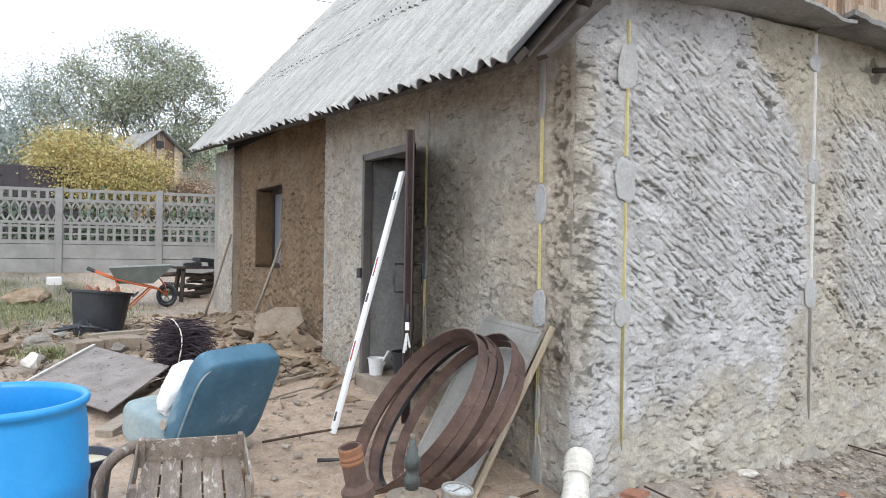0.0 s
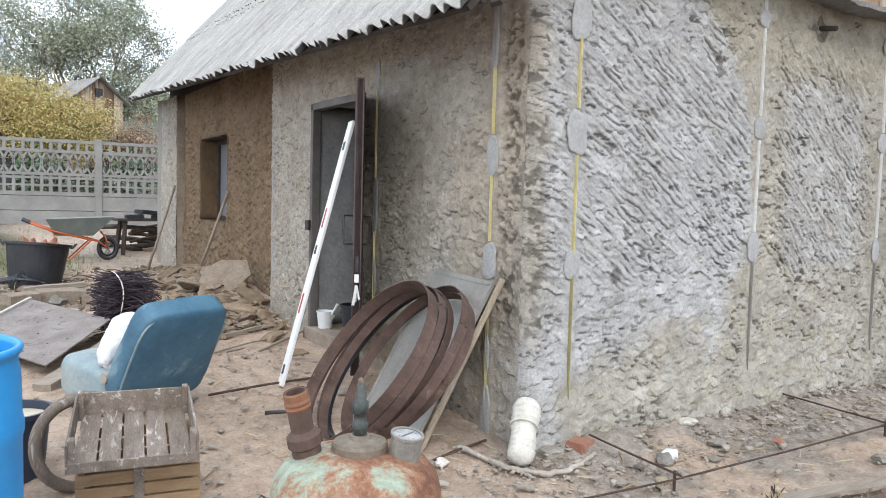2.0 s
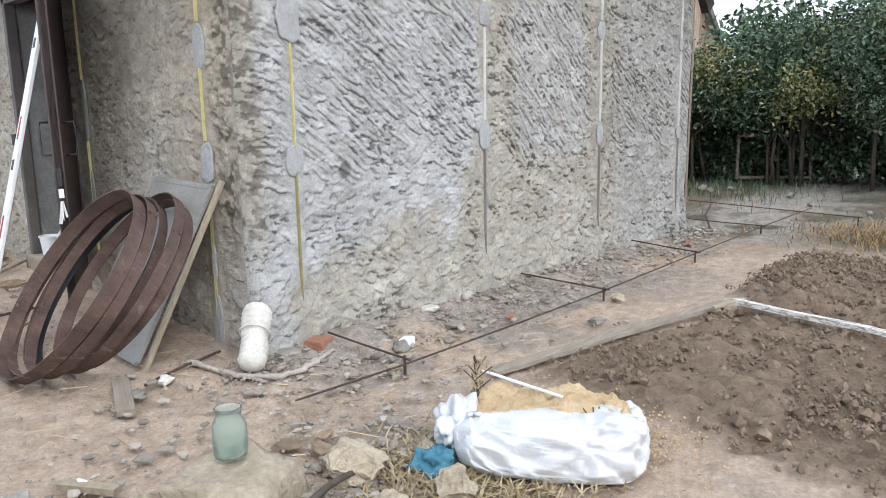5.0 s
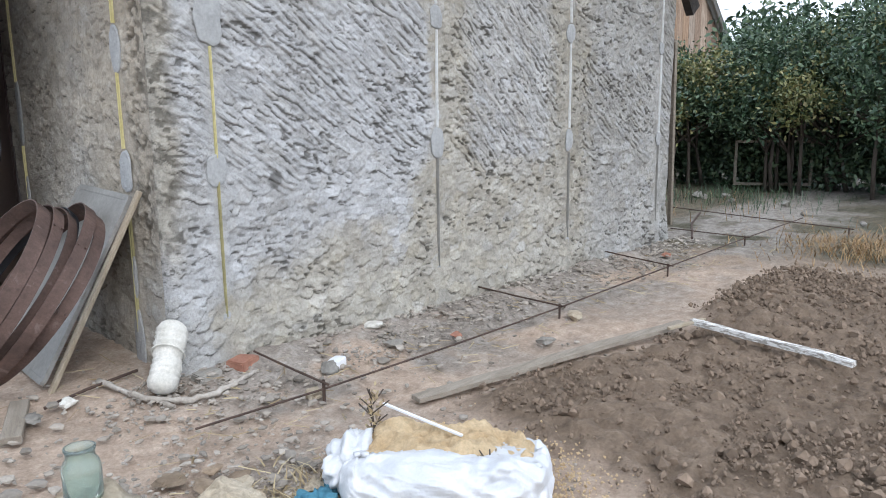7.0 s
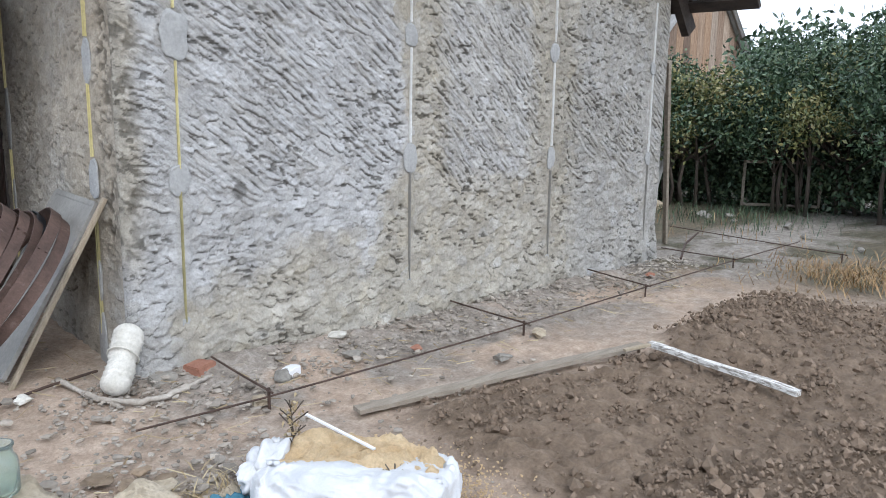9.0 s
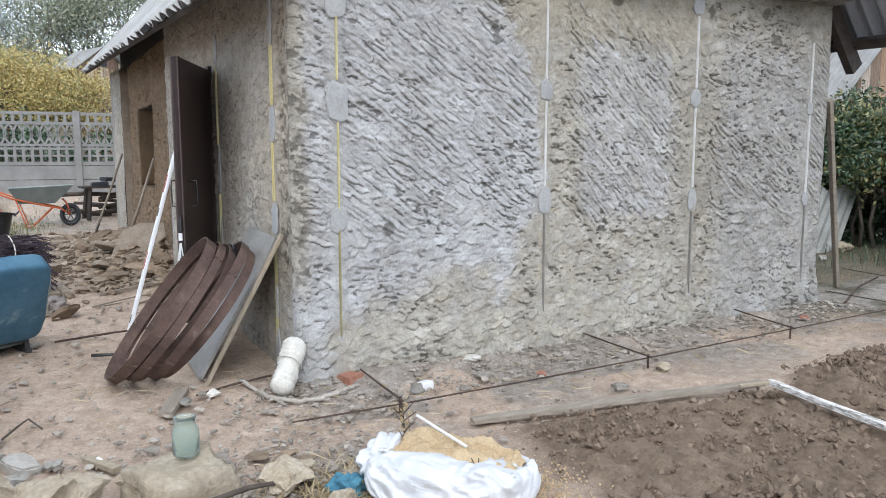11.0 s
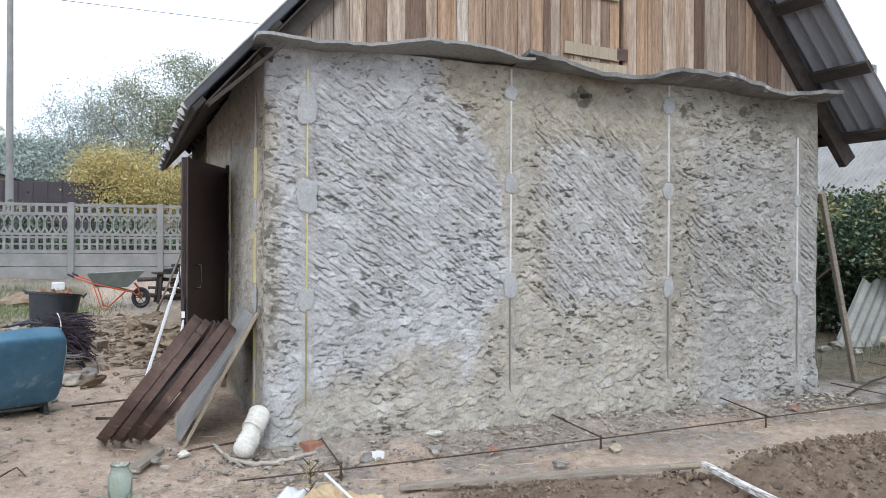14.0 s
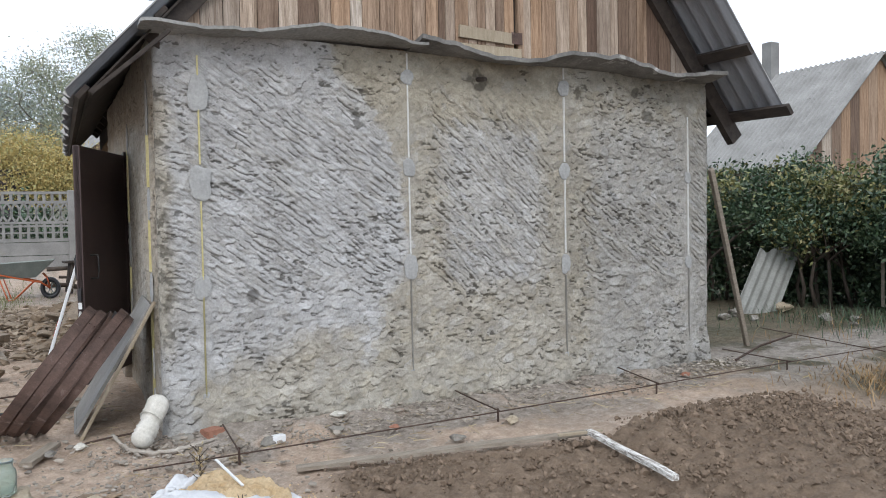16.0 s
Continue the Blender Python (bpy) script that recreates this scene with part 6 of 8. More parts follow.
dry_tuft("green_grass", "sparse green grass before the concrete fence", -2.9, 10.0, 6000, 0.1, 0.9, M_WEED, 5, 0.8)
dry_tuft("green_grass", "sparse green grass before the concrete fence", -4.5, 12.0, 7000, 0.12, 1.4, M_WEED, 6, 0.8)
dry_tuft("green_grass", "small green weeds between the stones", -2.45, 5.6, 500, 0.12, 0.18, M_WEED, 7, 0.8)


def weed_stalk(x, y, h, seed):
    g = random.Random(seed)
    t = thing("dry_weed", "dead brown weed stalk beside the sack", "weed", pose(x, y, gz(x, y)))
    bm = bmesh.new()
    tube(bm, [(0, 0, 0), (0.01, 0.0, h * 0.5), (0.0, 0.015, h)], 0.006, 5, r_end=0.002)
    for k in range(14):
        z = h * (0.35 + 0.045 * k)
        tube(bm, [(0, 0, z), (g.uniform(-0.05, 0.05), g.uniform(-0.05, 0.05), z + 0.05)], 0.0025, 4)
    part("stalk", bm, M_BARK, t)
    finish("seed_heads", leaf_cloud("seed_heads", [(0, 0, h * (0.5 + 0.05 * k)) for k in range(11)], 9, (0.018, 0.018, 0.025), 0.012, M_STRAW, seed), t)["kind"] = "stuff"


weed_stalk(-0.03, -1.52, 0.36, 1)
weed_stalk(0.08, -1.98, 0.2, 2)


# ---- gas tank, barrel, crates, chair ----
def tank():
    x, y = -2.075, -2.14
    t = thing("gas_tank", "old rusty pressure tank with flaking green paint", "tank", pose(x, y, gz(x, y)) @ Matrix.Diagonal((0.79, 0.79, 0.86, 1)))
    R, H = 0.166, 1.055
    bm = bmesh.new()
    prof = [(R * 0.9, 0.0), (R * 0.94, 0.03), (R, 0.05), (R, H + 0.012), (R * 1.025, H + 0.015), (R * 1.025, H + 0.024), (R, H + 0.027), (R * 0.99, H + 0.058), (R * 0.94, H + 0.085), (R * 0.82, H + 0.108), (R * 0.55, H + 0.122), (R * 0.3, H + 0.128), (0.004, H + 0.13)]
    lathe(bm, prof, 56)
    part("shell", bm, M_TANK, t, shade=True)
    top = H + 0.125
    bm = bmesh.new()
    lathe(bm, [(0.066, 0.0), (0.068, 0.006), (0.068, 0.03), (0.064, 0.036), (0.036, 0.037), (0.026, 0.041), (0.024, 0.05)], 32, m=Matrix.Translation((0.005, 0, top - 0.01)) @ Matrix.Scale(0.8, 4))
    part("collar", bm, M_COLLAR, t, "worn brown steel collar")
    v = part("valve", bmesh.new(), M_DARK_METAL, t)
    bm = bmesh.new()
    lathe(bm, [(0.017, 0.0), (0.017, 0.025), (0.02, 0.027), (0.02, 0.04), (0.016, 0.042), (0.016, 0.058), (0.02, 0.06), (0.02, 0.082), (0.014, 0.085), (0.014, 0.1), (0.009, 0.103), (0.009, 0.118), (0.004, 0.119)], 16)
    part("valve_body", bm, M_VALVE, v, at=pose(0.005, 0, top + 0.015) @ Matrix.Diagonal((0.78, 0.78, 0.9, 1)), shade=True)
    bm = bmesh.new()
    lathe(bm, [(0.007, 0), (0.008, 0.012), (0.003, 0.016)], 10)
    part("brass_tip", bm, M_COLLAR, v, "dull brass tip", at=pose(0.005, 0, top + 0.12) @ Matrix.Scale(0.75, 4), shade=True)
    sp = part("filler_spout", bmesh.new(), M_RUST, t, "rusty filler spout")
    sp.matrix_basis = pose(-0.076, 0.05, top - 0.035, 0, -13, 0) @ Matrix.Diagonal((0.74, 0.74, 0.98, 1))
    bm = bmesh.new()
    lathe(bm, [(0.038, 0.0), (0.038, 0.045), (0.045, 0.05), (0.045, 0.068), (0.038, 0.073), (0.03, 0.078), (0.03, 0.15), (0.025, 0.15), (0.025, 0.09)], 24)
    part("pipe", bm, M_RUST, sp, shade=False)
    bm = bmesh.new()
    lathe(bm, [(0.0315, 0.118), (0.034, 0.122), (0.0315, 0.126), (0.034, 0.131), (0.0315, 0.136), (0.033, 0.148), (0.031, 0.151)], 24, cap=False)
    part("thread", bm, M_RUST_BRIGHT, sp, "bright rusty thread")
    ga = part("pressure_gauge", bmesh.new(), M_DARK_METAL, t, "round pressure gauge under clouded glass")
    ga.matrix_basis = pose(0.074, -0.046, top - 0.035, 8, 4, 0) @ Matrix.Scale(0.8, 4)
    bm = bmesh.new()
    lathe(bm, [(0.012, 0.0), (0.012, 0.025), (0.034, 0.028), (0.038, 0.034), (0.038, 0.082), (0.041, 0.084), (0.041, 0.09), (0.034, 0.09), (0.034, 0.084)], 32)
    part("case", bm, M_GAUGE_CASE, ga)
    bm = bmesh.new()
    lathe(bm, [(0.0335, 0.0), (0.0335, 0.002)], 32)
    part("dial", bm, M_GAUGE, ga, "pale dial", at=pose(0, 0, 0.085))
    bm = bmesh.new()
    bar(bm, (-0.02, -0.008, 0.0885), (0.024, 0.012, 0.0885), 0.002, 0.002)
    for k in range(7):
        a = k * 0.8
        bar(bm, (0.022 * math.cos(a), 0.022 * math.sin(a), 0.0882), (0.028 * math.cos(a), 0.028 * math.sin(a), 0.0882), 0.0015, 0.001)
    part("needle", bm, M_GAUGE_CASE, ga)


tank()


def blue_barrel():
    t = thing("blue_barrel", "open blue plastic barrel without its lid", "barrel", pose(-2.72, -0.42, gz(-2.7, -0.4)))
    R, H = 0.285, 0.9
    prof = [(R * 0.92, 0.0), (R * 0.98, 0.03), (R, 0.1), (R, 0.28), (R * 1.02, 0.3), (R * 1.02, 0.33), (R, 0.35), (R * 1.0, 0.6), (R * 1.02, 0.62), (R * 1.02, 0.65), (R, 0.67), (R * 0.99, 0.8), (R * 0.965, 0.85), (R * 0.965, H - 0.03), (R * 1.0, H - 0.025), (R * 1.015, H - 0.012), (R * 1.0, H), (R * 0.95, H), (R * 0.93, H - 0.02), (R * 0.95, 0.8), (R * 0.95, 0.45)]
    bm = bmesh.new()
    lathe(bm, prof, 72, cap=False)
    part("shell", bm, M_BLUE, t, shade=True)
    bm = bmesh.new()
    lathe(bm, [(R * 0.95, 0.45), (0.01, 0.44)], 72)
    part("inside_floor", bm, M_BLUE, t)
    bm = bmesh.new()
    for k in range(5):
        a = 1.55 + 0.035 * k
        p = Vector((R * 0.985 * math.cos(a), R * 0.985 * math.sin(a), H - 0.03))
        box(bm, (p.x - 0.008, p.y - 0.02, p.z), (p.x + 0.008, p.y + 0.02, p.z + 0.034))
    part("scrap_of_tape", bm, M_WHITE_PLASTIC, t, "torn white tape on the rim")


blue_barrel()
bucket("navy_bucket", "dark navy enamel bucket with pale slurry in it", -2.42, 0.76, gz(-2.4, 0.8), 0.165, 0.32, M_NAVY, False, M_CREAM)


def crate(name, label, x0, x1, y0, y1, h, slats, at, mat, floor_mat, front=1.0):
    t = thing(name, label, "crate", at)
    for cx in (x0 + 0.012, x1 - 0.012):
        for cy in (y0 + 0.02, y1 - 0.02):
            bm = bmesh.new()
            box(bm, (cx - 0.012, cy - 0.02, 0), (cx + 0.012, cy + 0.02, h + 0.012))
            part("post", bm, mat, t, bevel=0.002)
    sh = h / slats
    for k in range(slats):
        z0, z1 = k * sh + 0.004, (k + 1) * sh - 0.005
        for y in (y0 - 0.009, y1):
            bm = bmesh.new()
            box(bm, (x0 - 0.008, y, z0), (x1 + 0.008, y + 0.009, z0 + (z1 - z0) * (front if y < 0 else 1.0)))
            part("side_slat", bm, mat, t)
        for x in (x0 - 0.009, x1):
            bm = bmesh.new()
            box(bm, (x, y0, z0), (x + 0.009, y1, z1))
            part("end_slat", bm, mat, t)
    n = 5
    for k in range(n):
        w = (x1 - x0 - 0.02) / n
        bm = bmesh.new()
        box(bm, (x0 + 0.01 + k * w + 0.004, y0, 0.002), (x0 + 0.01 + (k + 1) * w - 0.005, y1, 0.011))
        part("floor_slat", bm, floor_mat, t)
    return t


gc = gz(-2, 0.1) + 0.035
low = crate("wooden_crate", "pale slatted wooden crate standing on the earth", -0.225, 0.225, -0.215, 0.215, 0.275, 5, pose(-1.97, 0.194, gc, 0, 0, -10), M_CRATE_NEW, M_CRATE_NEW)
bm = bmesh.new()
box(bm, (-0.02, -0.236, 0.0), (0.02, -0.2245, 0.275))
part("middle_post", bm, M_CRATE_OLD, low)
crate("grey_crate", "weathered grey shallow crate stacked on a pale one", -0.225, 0.225, -0.29, 0.29, 0.115, 1, pose(-2.01, 0.076, gc + 0.315, 4.5, 0, -10), M_CRATE_OLD, M_CRATE_OLD, 0.35)


def bent_ring():
    t = thing("bent_wood_ring", "worn bent wooden ring leaning beside the crates", "ring", pose(-2.15, 0.47, gz(-2.1, 0.5) + 0.225, 86, 0, 6))
    bm = bmesh.new()
    tube(bm, [(0.2 * math.cos(a), 0.2 * math.sin(a), 0.01 * math.sin(2 * a)) for a in np.linspace(0, 2 * math.pi, 41)[:-1]], 0.027, 8, True)
    part("ring", bm, M_CRATE_OLD, t, shade=True)


bent_ring()


def soft_box(bm, lo, hi, r, cuts=3, puff=0.0, seed=0.0):
    box(bm, lo, hi)
    bmesh.ops.bevel(bm, geom=list(bm.edges), offset=r, segments=4, affect="EDGES")
    if puff:
        bmesh.ops.subdivide_edges(bm, edges=[e for e in bm.edges if e.calc_length() > 0.12], cuts=cuts, use_grid_fill=True)
        for v in bm.verts:
            v.co += noise.noise_vector(v.co * 6 + Vector((seed, 0, 0))) * puff


def pillow(bm, half, power, seed):
    """An upholstered block with round edges and faint creases."""
    bmesh.ops.create_icosphere(bm, subdivisions=6, radius=1)
    for v in bm.verts:
        p = v.co.normalized()
        q = Vector([math.copysign(abs(c) ** power, c) * h for c, h in zip(p, half)])
        k = 0.008 * noise.noise(q * 5 + Vector((seed, 0, 0))) + 0.004 * noise.noise(Vector((q.x * 5, q.y * 9, q.z * 16 + q.x * 9)) + Vector((seed, 3, 0)))
        v.co = q + p * k


def seat_chair():
    t = thing("vehicle_seat", "discarded blue vinyl vehicle seat on the earth", "seat", pose(-1.68, 1.42, gz(-1.6, 1.5) - 0.01, 0, 0, 22) @ Matrix.Scale(1.05, 4))
    bm = bmesh.new()
    pillow(bm, (0.28, 0.075, 0.315), 0.28, 3)
    for v in bm.verts:
        v.co.x *= 1 - 0.1 * max(0.0, v.co.z / 0.315)
        v.co.y -= 0.012 * math.cos(v.co.x * 5.6) * (v.co.y < 0)
    part("backrest", bm, M_CHAIR, t, "blue vinyl back, faded and creased", at=pose(0, 0, 0.15, 31, 0, 0) @ pose(0, 0, 0.3), shade=True)
    bm = bmesh.new()
    tube(bm, [(0.262 * math.copysign(abs(math.cos(u)) ** 0.34, math.cos(u)) * (1 - 0.1 * max(0.0, math.sin(u))), -0.062, 0.295 * math.copysign(abs(math.sin(u)) ** 0.34, math.sin(u))) for u in np.linspace(0, 2 * math.pi, 61)[:-1]], 0.006, 6, True)
    part("back_piping", bm, M_CHAIR_PALE, t, "faded welt along the edge", at=pose(0, 0, 0.15, 31, 0, 0) @ pose(0, 0, 0.3), shade=True)
    bm = bmesh.new()
    pillow(bm, (0.275, 0.26, 0.13), 0.38, 7)
    part("cushion", bm, M_CHAIR_PALE, t, "faded dusty cushion", at=pose(0, 0.28, 0.19, 6, 0, 0), shade=True)
    bm = bmesh.new()
    rod(bm, (-0.285, 0.0, 0.27), (-0.262, 0.0, 0.27), 0.028, segs=14)
    part("hinge_knob", bm, M_HAY, t, "worn hinge knob")
    bm = bmesh.new()
    for x in (-0.2, 0.2):
        bar(bm, (x, -0.05, 0.03), (x, 0.45, 0.03), 0.035, 0.03)
        bar(bm, (x, -0.02, 0.0), (x, 0.02, 0.2), 0.03, 0.03)
        bar(bm, (x, 0.4, 0.0), (x, 0.4, 0.12), 0.03, 0.03)
    bar(bm, (-0.2, 0.0, 0.1), (0.2, 0.0, 0.1), 0.03, 0.03)
    part("runners", bm, M_DARK_METAL, t)
    j = thing("plastic_bag", "crumpled white plastic bag propped on the blue seat", "bag", pose(-1.68, 1.42, gz(-1.6, 1.5) - 0.01, 0, 0, 22) @ pose(-0.13, 0.16, 0.3, 22, 4, 10) @ Matrix.Scale(1.15, 4))
    bm = bmesh.new()
    bmesh.ops.create_icosphere(bm, subdivisions=5, radius=1)
    for v in bm.verts:
        p = Vector([math.copysign(abs(c) ** 0.6, c) for c in v.co])
        q = Vector((p.x * (0.115 - 0.02 * p.z), p.y * 0.07, 0.14 + p.z * 0.15))
        q += noise.noise_vector(q * 13) * 0.016 + noise.noise_vector(q * 38) * 0.006
        v.co = q
    part("film", bm, M_WHITE_PLASTIC, j, shade=True)


seat_chair()


# ---- yard behind: sheet, bundle, tub, barrow, tools, rubble ----
def flat_sheet():
    c = [Vector(p) for p in ((-2.12, 4.5, 0.4), (-1.62, 3.36, 0.36), (-2.15, 2.52, 0.2), (-2.66, 3.66, 0.24))]
    t = thing("metal_sheet", "stained flat metal sheet propped on rubble", "sheet")
    bm = bmesh.new()
    n = (c[1] - c[0]).cross(c[3] - c[0]).normalized()
    n = -n if n.z < 0 else n
    vs = [bm.verts.new(p) for p in c] + [bm.verts.new(p - n * 0.01) for p in c]
    for f in ((0, 1, 2, 3), (7, 6, 5, 4), (0, 4, 5, 1), (1, 5, 6, 2), (2, 6, 7, 3), (3, 7, 4, 0)):
        bm.faces.new([vs[k] for k in f])
    part("plate", bm, M_SHEET, t)
    bm = bmesh.new()
    bar(bm, c[0] + n * 0.012, c[3] + n * 0.012, 0.03, 0.02, up=n)
    part("edge_strip", bm, M_LATH, t, "pale edge strip")
    bm = bmesh.new()
    g = random.Random(2)
    for _ in range(11):
        u, v = g.uniform(0.08, 0.92), g.uniform(0.08, 0.92)
        p = (c[0] * (1 - u) + c[1] * u) * (1 - v) + (c[3] * (1 - u) + c[2] * u) * v
        rod(bm, p + n * 0.003, p + n * 0.001, 0.009, segs=8)
    part("nail_marks", bm, M_DARK_METAL, t)["kind"] = "stuff"
    s = lying_plank("prop_board", "grey board under the metal sheet", (-1.5, 3.3, 0.28), (-2.1, 2.4, 0.12), 0.1, 0.04, M_PLANK_X)
    lying_plank("prop_board", "rough board end beside the blue seat", (-2.2, 2.2, 0.12), (-1.95, 2.55, 0.17), 0.12, 0.05, M_PLANK_X)


flat_sheet()


def twig_bundle():
    t = thing("twig_bundle", "tied bundle of dark vine prunings on the rubble", "bundle", pose(-1.49, 3.64, gz(-1.4, 3.7) + 0.12, 0, 0, 6) @ Matrix.Diagonal((1.0, 1.1, 1.06, 1)))
    g = random.Random(9)
    bm = bmesh.new()
    for k in range(420):
        a, r = g.uniform(0, 2 * math.pi), 0.24 * math.sqrt(g.random())
        y, z = r * math.cos(a) * 0.9, 0.2 + r * math.sin(a)
        l0, l1 = -g.uniform(0.1, 0.21), g.uniform(0.12, 0.24)
        b = g.uniform(-0.1, 0.1)
        h, e, f, s = g.uniform(-0.05, 0.06), g.uniform(-0.04, 0.03), g.uniform(-0.14, 0.02), g.uniform(-0.06, 0.06)
        tube(bm, [(l0 + s, y * 1.1 + b, z + h + e), (l0 * 0.4 + s, y + g.uniform(-0.02, 0.02), z + h * 0.5), (l1 * 0.3 + s, y * 0.95, z - h * 0.3), (l1 * 0.8 + s, y * 1.1 - b, z - h * 0.6 + f * 0.4), (l1 * 1.1 + s, y * 1.15 - b * 1.5, z - h * 0.5 + f)], g.uniform(0.0025, 0.005), 4)
    part("brushwood", bm, M_TWIG, t)["kind"] = "stuff"
    bm = bmesh.new()
    tube(bm, [(-0.06 + 0.015 * math.sin(3 * a), 0.22 * math.cos(a), 0.2 + 0.24 * math.sin(a)) for a in np.linspace(0, 2 * math.pi, 25)[:-1]], 0.006, 5, True)
    part("cord", bm, M_TWINE, t, "white cord")


twig_bundle()


def mortar_tub():
    z = gz(-1.92, 7.2)
    t = thing("mortar_tub", "black rubber tub heaped with broken red brick", "tub", pose(-1.92, 7.2, z - 0.02, -5, 5, 0) @ Matrix.Diagonal((1.0, 0.85, 0.98, 1)))
    bm = bmesh.new()
    lathe(bm, [(0.28, 0.0), (0.35, 0.55), (0.38, 0.55), (0.38, 0.58), (0.345, 0.58), (0.26, 0.02)], 36)
    part("body", bm, M_BLACK_PLASTIC, t, shade=False)
    for s in (-1, 1):
        bm = bmesh.new()
        tube(bm, [(s * 0.37, -0.08, 0.54), (s * 0.42, -0.05, 0.6), (s * 0.42, 0.05, 0.6), (s * 0.37, 0.08, 0.54)], 0.012, 6)
        part("handle", bm, M_BLACK_PLASTIC, t)
    g = random.Random(5)
    me = lump_mesh("brick_piece", 5, (0.09, 0.06, 0.05), M_BRICK)
    for k in range(16):
        a, r = g.uniform(0, 6.3), 0.25 * math.sqrt(g.random())
        finish("brick_piece", me, t, "", pose(r * math.cos(a), r * math.sin(a), 0.5 + g.uniform(0, 0.1), g.uniform(0, 90), g.uniform(0, 90), g.uniform(0, 360)))
    t = thing("black_scrap", "torn black rubber scrap beside the tub", "scrap", pose(-2.12, 6.7, gz(-2.1, 6.7) + 0.12))
    for k in range(7):
        bm = bmesh.new()
        tube(bm, [(-0.3 + 0.05 * k, 0.12 * math.sin(k), 0.02 * (k % 3)), (-0.12 + 0.03 * k, 0.05 * k - 0.1, 0.05 + 0.012 * k), (0.1, 0.1 * math.cos(2 * k), 0.04), (0.28, -0.1 + 0.05 * k, 0.0)], 0.016, 6)
        part("strip", bm, M_BLACK_PLASTIC, t, shade=True)


mortar_tub()


def wheelbarrow():
    x, y = -0.64, 10.35
    t = thing("wheelbarrow", "wheelbarrow with grey-green tray and orange tube frame", "wheelbarrow", pose(x, y, gz(x, y), 0, 0, 176) @ Matrix.Diagonal((0.82, 0.95, 0.98, 1)))
    w = part("wheel", bmesh.new(), M_BLACK_PLASTIC, t)
    w.matrix_basis = pose(0, 0, 0.21, 90, 0, 0)
    bm = bmesh.new()
    tube(bm, [(0.165 * math.cos(a), 0.165 * math.sin(a), 0) for a in np.linspace(0, 2 * math.pi, 33)[:-1]], 0.045, 10, True)
    part("tyre", bm, M_BLACK_PLASTIC, w, shade=True)
    bm = bmesh.new()
    lathe(bm, [(0.125, -0.03), (0.13, 0.0), (0.125, 0.03), (0.11, 0.03), (0.11, -0.03)], 24, cap=False)
    rod(bm, (0, 0, -0.06), (0, 0, 0.06), 0.03, segs=12)
    for k in range(6):
        a = k * math.pi / 3
        bar(bm, (0.02 * math.cos(a), 0.02 * math.sin(a), 0), (0.12 * math.cos(a), 0.12 * math.sin(a), 0), 0.02, 0.01)
    part("rim", bm, M_BARROW, w)
    for s in (-1, 1):
        bm = bmesh.new()
        tube(bm, [(0.0, s * 0.08, 0.21), (0.18, s * 0.12, 0.33), (0.6, s * 0.23, 0.42), (1.05, s * 0.3, 0.52), (1.45, s * 0.31, 0.66)], 0.016, 8)
        part("frame_tube", bm, M_ORANGE, t, shade=True)
        bm = bmesh.new()
        tube(bm, [(0.3, s * 0.2, 0.37), (0.72, s * 0.26, 0.02), (0.82, s * 0.26, 0.02), (1.0, s * 0.27, 0.5)], 0.014, 8)
        part("leg", bm, M_ORANGE, t, shade=True)
        bm = bmesh.new()
        rod(bm, (1.38, s * 0.31, 0.635), (1.52, s * 0.31, 0.69), 0.021)
        part("grip", bm, M_BLACK_PLASTIC, t)
        bm = bmesh.new()
        tube(bm, [(0.0, s * 0.09, 0.21), (0.05, s * 0.1, 0.4), (0.14, s * 0.12, 0.5)], 0.013, 8)
        part("stay", bm, M_ORANGE, t, shade=True)
    bm = bmesh.new()
    lo = [(0.28, -0.2), (0.95, -0.24), (0.95, 0.24), (0.28, 0.2)]
    hi = [(-0.1, -0.31), (1.12, -0.36), (1.12, 0.36), (-0.1, 0.31)]
    a = [bm.verts.new((px, py, 0.43)) for px, py in lo]
    b = [bm.verts.new((px, py, 0.7 + 0.05 * (px < 0.5))) for px, py in hi]
    c = [bm.verts.new((px * 0.97 + 0.015, py * 0.96, 0.7 + 0.05 * (px < 0.5))) for px, py in hi]
    d = [bm.verts.new((px * 0.97 + 0.015, py * 0.96, 0.445)) for px, py in lo]
    for p, q in ((a, b), (b, c), (c, d)):
        for k in range(4):
            bm.faces.new((p[k], p[(k + 1) % 4], q[(k + 1) % 4], q[k]))
    bm.faces.new(a), bm.faces.new(d)
    part("tray", bm, M_BARROW, t)


wheelbarrow()


